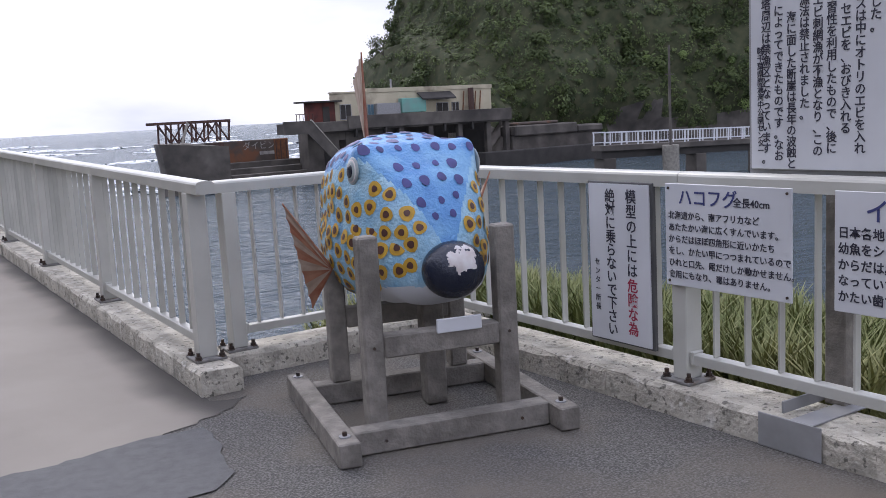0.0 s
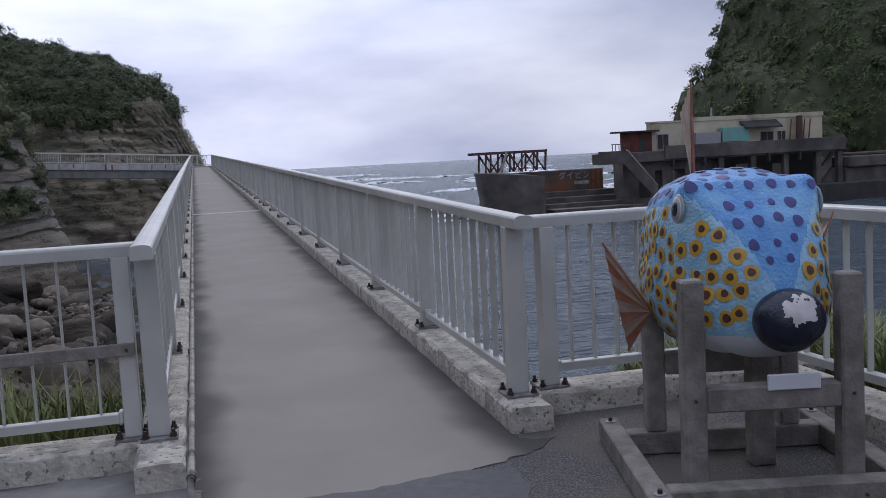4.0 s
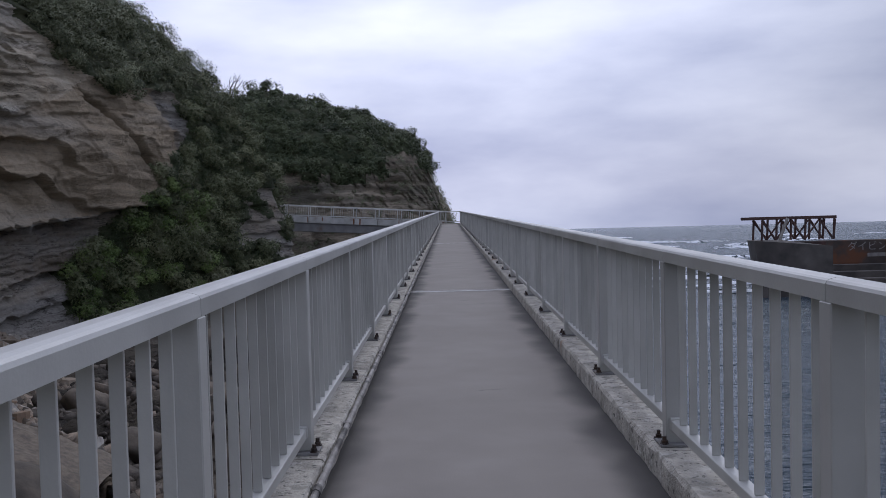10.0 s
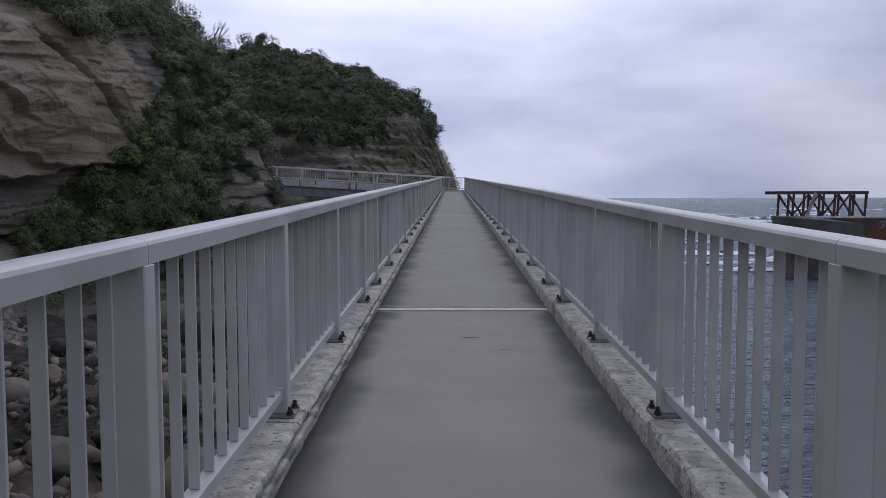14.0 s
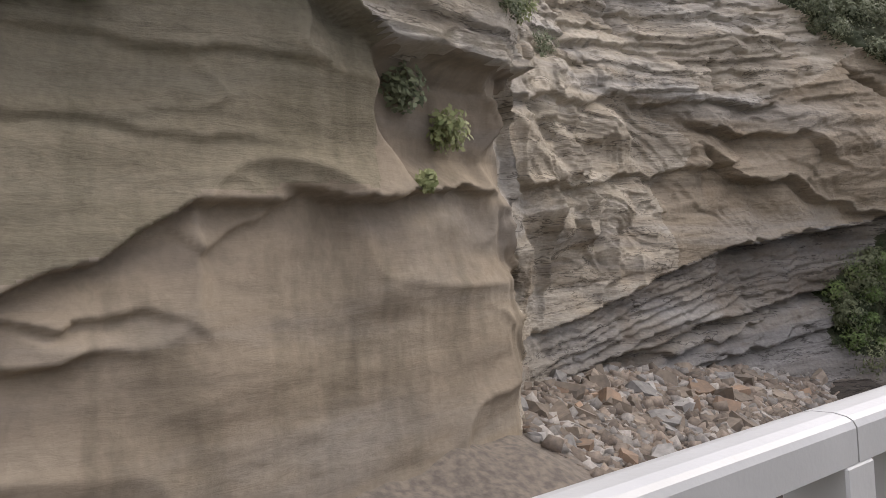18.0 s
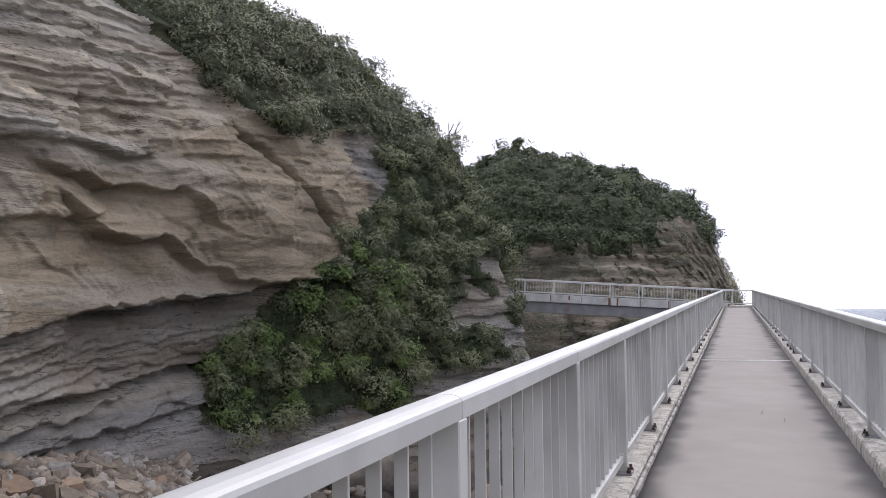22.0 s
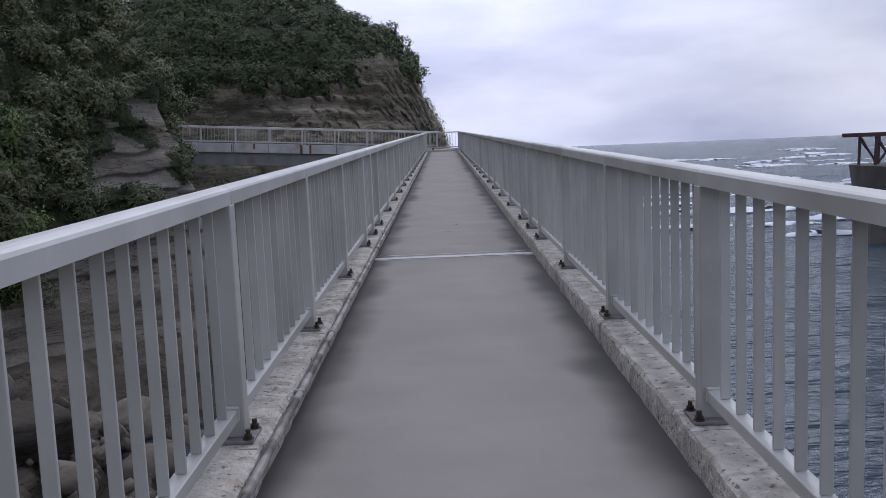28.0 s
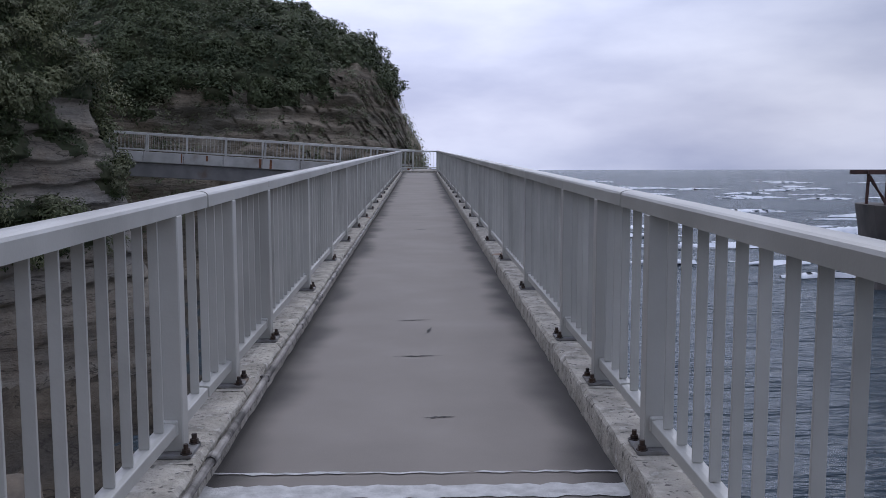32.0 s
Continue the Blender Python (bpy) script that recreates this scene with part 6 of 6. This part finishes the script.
def heap_crest(y):
    return np.interp(y, [12, 27, 33, 35, 39, 45, 49, 52, 57, 64], [-2.6, -2.1, -1.9, -2.1, -2.0, -2.2, -2.6, -2.9, -3.5, -4.2])


def on_heap(rnd):
    y = rnd.uniform(34.8, 58)
    f = rnd.random() ** 1.2
    return cliff_x(y, -2.6) - 0.2 + f * 6.0, y, heap_crest(y) - (0.4 + 6.0 * f) / 6.6 * 2.7


def on_shore(rnd):
    x, y = rnd.uniform(-16, -5), 62 - 35 * rnd.random() ** 1.2
    return x, y, shelf(x, y)


HEAP_Y = np.arange(12.0, 64, 0.5)
heap = []
for y in HEAP_Y:
    crest = heap_crest(y)
    for f in np.linspace(0, 1, 18):
        heap.append((cliff_x(y, -2.6) - 0.6 + f * 6.6, y, crest - f * 2.7 + 0.2 * noise.noise((y, f * 6, 1)) + 0.3 * noise.noise((y * 0.3, f * 2, 5))))
tagged(new("ground", mesh_arrays("ground", np.array(heap), grid_faces(len(HEAP_Y), 18), [SCREE], smooth=True)), "bank of small scree at the foot of the cliff", "scree", kind="structure")
lay("stone", "broken angular sandstone block on the scree bank", "fallen stones", 290, on_heap, (0.16, 0.5), [STONE, STONE_PALE, STONE_RED, STONE], 3, 0.4, "stone")
lay("boulder", "large rounded brown boulder on the shore rocks", "shore boulders", 46, on_shore, (0.5, 1.5), [STONE_DARK, WET_ROCK, STONE_DARK, WET_ROCK], 4, 0.2, "boulder")


def rubble(name, label, count, place, sizes, mats, seed):
    """A spread of small broken stones as one object."""
    rng, rnd = np.random.default_rng(seed), random.Random(seed)
    cube = np.array([(x, y, z) for x in (-1, 1) for y in (-1, 1) for z in (-1, 1)], float)
    quads = np.array([(0, 1, 3, 2), (4, 6, 7, 5), (0, 4, 5, 1), (2, 3, 7, 6), (0, 2, 6, 4), (1, 5, 7, 3)])
    vs, fs, ms = [], [], []
    for i in range(count):
        s = rnd.uniform(*sizes) * rnd.choice((0.6, 0.8, 1, 1.4))
        m = np.array(Euler((rnd.uniform(-0.7, 0.7), rnd.uniform(-0.7, 0.7), rnd.uniform(0, 6.3))).to_matrix())
        c = cube * rng.uniform(0.62, 1.0, (8, 3)) * np.array([1, 0.75, 0.5]) * s
        vs.append(c @ m.T + np.array(place(rnd)) + [0, 0, 0.12 * s])
        fs.append(quads + 8 * i)
        ms.append(np.full(6, rnd.randrange(len(mats))))
    return tagged(new(name, mesh_arrays(name, np.concatenate(vs), np.concatenate(fs), mats, np.concatenate(ms))), label, "stones", kind="stuff")


rubble("shore_stones", "small dark and pale stones strewn over the shore", 1900, on_shore, (0.07, 0.3), [RUBBLE_DARK, RUBBLE_DARK, RUBBLE, RUBBLE_DARK], 5)
p, q = scatter(fp, ff, ~fg & (fp[ff].mean(1)[:, 2] > -3), 1500, 15)
leaves("shrubs", p, outward(q, (0, -1, 0.7)), 24, 0.6, 0.10, LEAF_DRY, "tufts of dry scrub on the ledges of the headland", 16)
rubble("scree_stones", "small broken brown stones covering the scree bank", 7000, on_heap, (0.07, 0.28), [RUBBLE, RUBBLE_PALE, RUBBLE], 6)

# ---- grass on the banks ----


def grass(name, area, count, height, seed, label):
    rng = np.random.default_rng(seed)
    x, y = rng.uniform(area[0], area[1], count), rng.uniform(area[2], area[3], count)
    z = np.array([shelf(a, b) for a, b in zip(x, y)])
    keep = (z > -5.0) & ((x > 2.72) | (x < -0.9)) & ((x > 2.72) | (y > 4.72))
    x, y, z = x[keep], y[keep], z[keep] - 0.03
    n = len(x)
    a = rng.uniform(0, 6.283, n)
    h = height * rng.uniform(0.45, 1.25, n)
    w = 0.006 + 0.007 * rng.random(n)
    bend = h * rng.uniform(0.15, 0.8, n)
    ca, sa = np.cos(a), np.sin(a)
    base = np.stack([x, y, z], 1)
    side = np.stack([-sa * w, ca * w, 0 * w], 1)
    mid = base + np.stack([ca * bend * 0.35, sa * bend * 0.35, h * 0.62], 1)
    tip = base + np.stack([ca * bend, sa * bend, h], 1)
    v = np.stack([base - side, base + side, mid + side * 0.8, mid - side * 0.8, mid - side * 0.8, mid + side * 0.8, tip + side * 0.1, tip - side * 0.1], 1).reshape(-1, 3)
    f = np.arange(8 * n).reshape(2 * n, 4)
    tagged(new(name, mesh_arrays(name, v, f, [LEAF_GRASS])), label, "grass", kind="stuff")


grass("grass", (2.72, 7.5, -3, 7.5), 110000, 0.34, 1, "tall tangled green grass on the bank beyond the railing")
grass("grass", (-7, -0.95, 4.72, 7.5), 7000, 0.4, 2, "tall green grass on the bank below the railing")

# ---- the derelict works across the cove ----
works = thing("seawall", "derelict dark concrete seawall with a curved end", "wall")


def prow():
    bm = bmesh.new()
    n = 14
    rows = []
    for i in range(n + 1):
        a = math.pi * 0.75 * i / n
        x, y = 33.8 - 3.2 * math.cos(a * 0.75) , 100.0 + 5.5 * math.sin(a)
        flare = 0.5 * (1 - i / n)
        rows.append([bm.verts.new((x + k * 0.10 * flare - (0.5 if k == 2 else 0), y, z)) for k, z in enumerate((-9.0, -3.5, -0.45))])
    back = [bm.verts.new((37.8, 101, z)) for z in (-9.0, -3.5, -1.1)]
    first = [bm.verts.new((37.8, 99.6, z)) for z in (-9.0, -3.5, -1.1)]
    ring = [first] + rows + [back]
    for a, b in zip(ring, ring[1:]):
        for k in range(2):
            bm.faces.new((a[k], b[k], b[k + 1], a[k + 1]))
    bm.faces.new([r[2] for r in ring])
    bmesh.ops.recalc_face_normals(bm, faces=bm.faces)
    return bm


part("wall", prow(), OLD_WET, works)
part("wall", box(34.5, 47.8, 106.0, 107.0, -9, -0.7, 0.08), OLD_RUST, works)
part("base", box(38.42, 66, 98.6, 101.2, -9, -5.0, 0.06), OLD_WET, works)
for i in range(3):
    part("step", box(38.45 + i * 0.4, 57, 101.25 + 1.5 * i, 102.7 + 1.5 * i, -9, -4.5 + 0.65 * i, 0.05), OLD_WET, works)
lettering("ダイビング", 1.05, Matrix.Translation((41.9, 105.98, -1.75)) @ Matrix.Rotation(math.pi / 2, 4, "X"), FADED, works)
part("lettering", box(44.0, 46.8, 105.97, 105.99, -2.5, -2.1), FADED, works)
part("plate", box(45.9, 47.75, 105.9, 105.96, -4.4, -0.75, 0.01), RUST, works, "rusted steel plate")
part("plate", box(38.1, 39.6, 105.9, 105.96, -3.4, -0.8, 0.01), RUST_DARK, works, "rusted steel plate")
for x in (46.1, 46.7, 47.4):
    part("rust_streak", box(x, x + 0.12, 105.86, 105.9, -4.3, -0.9), RUST_DARK, works)

frame_truss = thing("steel_frame", "rusty steel lattice frame on top of the seawall", "frame")
for y in (99.9, 102.6):
    part("chord", box(29.7, 38.3, y - 0.12, y + 0.12, 1.6, 1.9, 0.02), RUST_DARK, frame_truss)
    for i in range(6):
        x = 30.9 + i * 1.42
        part("upright", cyl(0.12, (x, y, -0.45), (x + 0.1, y, 1.6), 6), RUST_DARK, frame_truss)
        part("brace", cyl(0.09, (x, y, -0.4 if i % 2 else 1.55), (min(x + 1.42, 38.2), y, 1.55 if i % 2 else -0.4), 6), RUST_DARK, frame_truss)
        if i in (0, 2, 4):
            part("brace", cyl(0.08, (x + 1.3, y, -0.4), (x + 0.2, y, 1.5), 6), RUST_DARK, frame_truss)
part("plank", cyl(0.16, (32.6, 99.7, -0.4), (33.4, 99.7, 1.75), 6), PALE_WOOD, frame_truss, "pale plank leaning in the frame")
for x in (31, 33.5, 36, 38):
    part("cross_member", box(x - 0.1, x + 0.1, 99.9, 102.6, 1.62, 1.88), RUST_DARK, frame_truss)

house = thing("derelict_building", "derelict flat-roofed cream building on a dark concrete deck", "building")
part("deck", box(48.0, 77, 99.2, 103.6, -0.2, 1.0, 0.06), OLD, house)
part("landing", box(44.0, 47.98, 98.62, 100.4, -0.2, 1.0, 0.04), OLD, house)
part("parapet", box(52.6, 77, 98.9, 99.3, 0.0, 1.55, 0.04), OLD, house)
for x0, x1 in ((47.9, 52.0), (52.9, 54.4), (55.9, 60)):
    part("wall", box(x0, x1, 100.5, 103.2, -9, -0.2, 0.05), OLD, house)
part("lintel", box(52.0, 55.9, 100.6, 103.1, -1.3, -0.21, 0.04), OLD, house)
part("wall", box(60.1, 77, 104.5, 106, -9, -0.2), OLD_DARK, house)
for x0, x1, z0, z1 in ((61.0, 63.4, -4.2, -1.0), (65.2, 67.8, -3.9, -1.2), (70.4, 72.6, -4.2, -1.4)):
    part("wall_patch", box(x0, x1, 104.42, 104.49, z0, z1), STONE_PALE, house, "pale bare plaster under the deck")
# the doorway is a thin dark sheet laid on the wall
part("doorway", box(49.9, 51.3, 100.44, 100.49, -4.4, -1.6), OLD_DARK, house, "dark doorway under the deck")
for x in (60.2, 64.5, 69, 73.5, 76.6):
    part("column", box(x - 0.35, x + 0.35, 99.4, 100.1, -9, -0.2, 0.04), OLD, house)
stair = part("stair", prism([(44.0, 1.25), (47.5, 1.25), (51.2, -3.05), (51.2, -4.2), (50.7, -4.2), (47.0, -0.25), (44.0, -0.25)], 98.35, 98.6), OLD, house, "solid concrete side of a stair down to the terrace")
for i in range(15):
    part("tread", box(47.2 + i * 0.25, 47.46 + i * 0.25, 98.62, 99.1, 0.4 - i * 0.29, 0.98 - i * 0.29, 0.01), OLD, stair)
part("coping", prism([(47.45, 1.26), (47.55, 1.36), (51.25, -2.94), (51.25, -3.06)], 98.3, 98.64), STONE_PALE, stair, "pale worn edge of the stair side")
part("wall", box(52.3, 76, 102, 103.0, 1.0, 4.3, 0.03), CREAM, house)
part("coping", box(52.2, 57.0, 101.9, 103.1, 4.3, 4.5), CREAM, house)
part("coping", box(57.0, 76.1, 101.9, 103.1, 4.3, 4.8), CREAM, house)
hut = part("hut", box(48.5, 52.3, 101.6, 102.3, 1.0, 3.3, 0.02), RUST_RED, house, "rust red hut")
part("roof", box(47.3, 53.0, 100.9, 102.5, 3.3, 3.5, 0.02), OLD_DARK, hut)
part("door", box(50.6, 51.5, 101.55, 101.62, 1.0, 2.8), OLD_DARK, hut)
for x0, x1, z0, z1, m in ((53.2, 54.6, 1.2, 2.9, OLD_DARK), (57.0, 57.8, 1.2, 2.8, TEAL_DARK), (67.2, 68.9, 1.3, 2.6, OLD_DARK), (69.6, 70.6, 1.3, 2.6, OLD_DARK)):
    w = part("window", box(x0, x1, 101.93, 101.99, z0, z1), m, house, "dark broken window")
    for fx0, fx1, fz0, fz1 in ((x0 - 0.08, x0, z0 - 0.08, z1 + 0.08), (x1, x1 + 0.08, z0 - 0.08, z1 + 0.08), (x0, x1, z1, z1 + 0.08), (x0, x1, z0 - 0.08, z0), ((x0 + x1) / 2 - 0.03, (x0 + x1) / 2 + 0.03, z0, z1)):
        part("frame", box(fx0, fx1, 101.90, 101.995, fz0, fz1), FRAME_PALE, w)
part("shed", box(57.9, 61.3, 101.2, 101.9, 1.0, 2.9, 0.03), FRAME_PALE, house, "pale grey shed front")
part("tarpaulin", box(61.4, 65.0, 101.0, 101.9, 1.6, 3.4, 0.05), TEAL, house, "turquoise sheet")
part("awning", prism([(100.6, 3.1), (102.0, 3.9), (102.0, 4.1), (100.6, 3.3)], 64.3, 69.4, "X"), OLD_DARK, house)
for z in (1.04, 2.0):
    part("railing", box(46.1, 48.4, 99.5, 99.6, z - 0.04, z + 0.05), RUST_DARK, house)
for i in range(6):
    part("railing", cyl(0.05, (46.2 + i * 0.42, 99.55, 1.0), (46.2 + i * 0.42, 99.55, 2.0), 5), RUST_DARK, house)
part("chimney", cyl(0.12, (61.1, 103, 4.6), (61.1, 103, 5.9), 8), FRAME_PALE, house)
for x in (71.0, 72.9, 73.7):
    part("pipe", cyl(0.09, (x, 101.6, 1.2), (x + 0.3, 101.6, 4.0), 6), RUST, house)
part("tank", cyl(0.4, (72.2, 101.3, 1.0), (72.2, 101.3, 4.4), 10), RUST_DARK, house)
for x in (53.5, 57.6, 66.2, 70.5):
    part("beam", box(x, x + 0.25, 98.85, 99.5, -1.0, 0.0), OLD_DARK, house)

ruin = thing("ruined_wall", "long broken concrete wall along the shore", "wall")
part("wall", box(77.05, 93, 99, 101, -9, -2.3, 0.1), OLD, ruin)
part("slab", box(77.2, 88, 98.4, 102, -2.29, -0.9, 0.15), OLD, ruin)
part("slab", box(88.2, 93, 98.6, 102, -2.29, -1.3, 0.2), OLD, ruin)
part("slab", box(78.2, 85.5, 99.5, 102, -0.89, -0.5, 0.12), OLD_RUST, ruin)
part("wall", box(70.7, 92, 96.6, 98.3, -9, -4.0, 0.1), OLD_DARK, ruin)

# white footbridge and its pole
foot = thing("footbridge", "white-railed footbridge over the rocky shore", "bridge", m=Matrix.Translation((57, 60, 0)) @ Matrix.Rotation(radians(1.5), 4, "Y"))
part("deck", box(-0.5, 24, -0.8, 0.8, -2.75, -2.25, 0.03), OLD, foot)
part("beam", box(-0.5, 24, -0.5, 0.5, -3.4, -2.76), OLD_DARK, foot)
for y in (-0.7, 0.7):
    part("top_rail", box(-0.4, 24, y - 0.04, y + 0.04, -1.18, -1.08), WHITE, foot)
    part("bottom_rail", box(-0.4, 24, y - 0.03, y + 0.03, -2.05, -1.98), WHITE, foot)
    for i in range(13):
        part("post", box(i * 2 - 0.35, i * 2 - 0.25, y - 0.05, y + 0.05, -2.25, -1.1), WHITE, foot)
    for i in range(60):
        if y < 0:
            part("baluster", box(i * 0.4 - 0.2, i * 0.4 - 0.17, y - 0.02, y + 0.02, -2.0, -1.15), WHITE, foot)
for x in (0.4, 12, 21):
    part("pier", box(x - 0.7, x + 0.7, -0.7, 0.7, -9, -3.4, 0.05), OLD, foot)
pole = thing("utility_pole", "tall grey utility pole on a round concrete footing", "pole", m=Matrix.Translation((63.4, 58.0, 0)))
part("pole", cyl(0.13, (0, 0, -4), (0, 0, 6.2), 10, 0.1), OLD, pole)
part("footing", cyl(0.75, (0, 0, -9), (0, 0, -2.6), 14), STONE_PALE, pole)
part("crossarm", box(-0.5, 0.5, -0.05, 0.05, 3.6, 3.7), OLD, pole)

for ob in (works, frame_truss, house, ruin, foot, pole):
    ob.matrix_basis = NEAR @ ob.matrix_basis

# ---- the far landing and walkway ----
landing = tagged(new("landing", mesh_of(box(-1.6, 1.6, Y1 + 0.01, 93.6, -0.45, 0.0), "landing", DECK)), "concrete landing at the end of the bridge", "landing", kind="structure")
landing.matrix_basis = BRIDGE
railing("pale grey railing closing the end of the bridge deck", -0.94, 0.94, [-0.88, -0.3, 0.88], top=1.0, base=0.0, pitch=0.16, origin=BRIDGE @ Matrix.Translation((0, 86.03, 0)) @ turn)
sill = tagged(new("kerb_end", mesh_of(box(-1.0, 1.0, 85.88, 86.18, -0.01, 0.1, 0.01), "kerb_end", CONCRETE)), "pale concrete sill under the end railing", "kerb", kind="structure")
sill.matrix_basis = BRIDGE
railing("pale grey railing along the far landing", Y1 + 0.1, 85.93, [Y1 + 0.3, Y1 + 2.0, Y1 + 3.7], top=1.01, base=0.0, pitch=0.18, origin=BRIDGE @ Matrix.Translation((RAIL_X, 0, 0)))
railing("pale grey railing along the landward side of the landing", Y1 + 0.1, 85.93, [Y1 + 0.3, Y1 + 2.0, Y1 + 3.7], top=1.01, base=0.0, pitch=0.18, origin=BRIDGE @ Matrix.Translation((-RAIL_X, 0, 0)))

WALK = Matrix.Translation((-0.3, 92.23, 2.006)) @ Matrix.Rotation(radians(103), 4, "Z") @ Matrix.Rotation(radians(3.4), 4, "X")
walkway = thing("walkway", "side footbridge with a pale edge beam streaked with rust", "bridge", m=WALK)
part("deck", box(-0.9, 0.9, 0.4, 24, -0.25, 0.0, 0.02), DECK, walkway)
part("beam", box(-0.95, 0.7, 0.4, 24, -1.15, -0.43, 0.02), GIRDER, walkway, "grey steel girder")
for i in range(12):
    fascia = part("edge_beam", box(-1.1, -0.92, 0.45 + i * 1.97, 2.40 + i * 1.97, -0.42, 0.12, 0.02), FASCIA, walkway, "pale concrete edge, streaked with rust")
    part("rust_streak", box(-1.104, -1.1005, (0.47, 1.2, 0.5, 1.9)[i % 4] + i * 1.97, (0.6, 1.3, 0.56, 2.02)[i % 4] + i * 1.97, (-0.40, -0.2, -0.36, -0.41)[i % 4], 0.09), RUST, fascia)
part("edge_beam", box(0.92, 1.1, 0.45, 24, -0.42, 0.12, 0.02), FASCIA, walkway)
railing("pale grey metal railing along the side footbridge", 0.2, 24, [0.3 + 1.97 * k for k in range(13)], top=1.01, base=0.12, pitch=0.197, origin=WALK @ Matrix.Translation((1.0, 0, 0)))
railing("pale grey metal railing along the side footbridge", 0.2, 24, [0.3 + 1.97 * k for k in range(13)], top=1.01, base=0.12, pitch=0.197, origin=WALK @ Matrix.Translation((-1.0, 0, 0)))


# ---- breakers ----
def breaker(rnd, x, y, length, height, wide):
    n, k = max(16, int(length / 0.35)), 9
    v = []
    for i in range(n):
        f = i / (n - 1)
        env = math.sin(math.pi * f) ** 0.6
        for j in range(k):
            g = j / (k - 1)
            p = noise.fractal((x + f * length * 0.8, y + g * 3, 4.0), 1.0, 2.0, 4)
            v.append((x + f * length, y + (g - 0.5) * wide * env * (1 + 0.8 * p) + 1.6 * noise.noise((f * length * 0.09, y, 1)), SEA + 0.12 + env * height * 0.7 * math.sin(math.pi * g) * (0.7 + 0.3 * abs(p))))
    v, f = np.array(v), grid_faces(n, k)
    c = v[f].mean(1)
    return v, f[smooth_noise(c[:, 0] * 0.55, c[:, 1] * 1.3, 3.0) + 0.6 * smooth_noise(c[:, 0] * 1.7, c[:, 1] * 3.1, 5.0) > -0.4]


rnd = random.Random(8)
bv, bf, base = [], [], 0
for _ in range(110):
    y = rnd.choice((rnd.uniform(112, 190), rnd.uniform(150, 330), rnd.uniform(300, 600)))
    x = rnd.uniform(4, 0.75 * y + 40)
    far = y / 150
    v, f = breaker(rnd, x, y, rnd.uniform(3, 14) * far, rnd.uniform(0.3, 1.0) * far ** 0.5, rnd.uniform(0.8, 3.0) * far)
    bv.append(v)
    bf.append(f + base)
    base += len(v)
for x, y, l, h, w in ((44, 150, 22, 2.2, 4), (20, 135, 20, 0.9, 3), (60, 165, 26, 1.2, 4), (33, 122, 12, 1.2, 2.5), (52, 128, 16, 0.8, 3), (15, 165, 26, 0.7, 3), (26, 108, 7, 0.7, 1.6)):
    v, f = breaker(rnd, x, y, l, h, w)
    bv.append(v)
    bf.append(f + base)
    base += len(v)
tagged(new("breakers", mesh_arrays("breakers", np.concatenate(bv), np.concatenate(bf), [FOAM], smooth=True)), "white breaking wave crests and foam on the sea", "waves", kind="stuff")
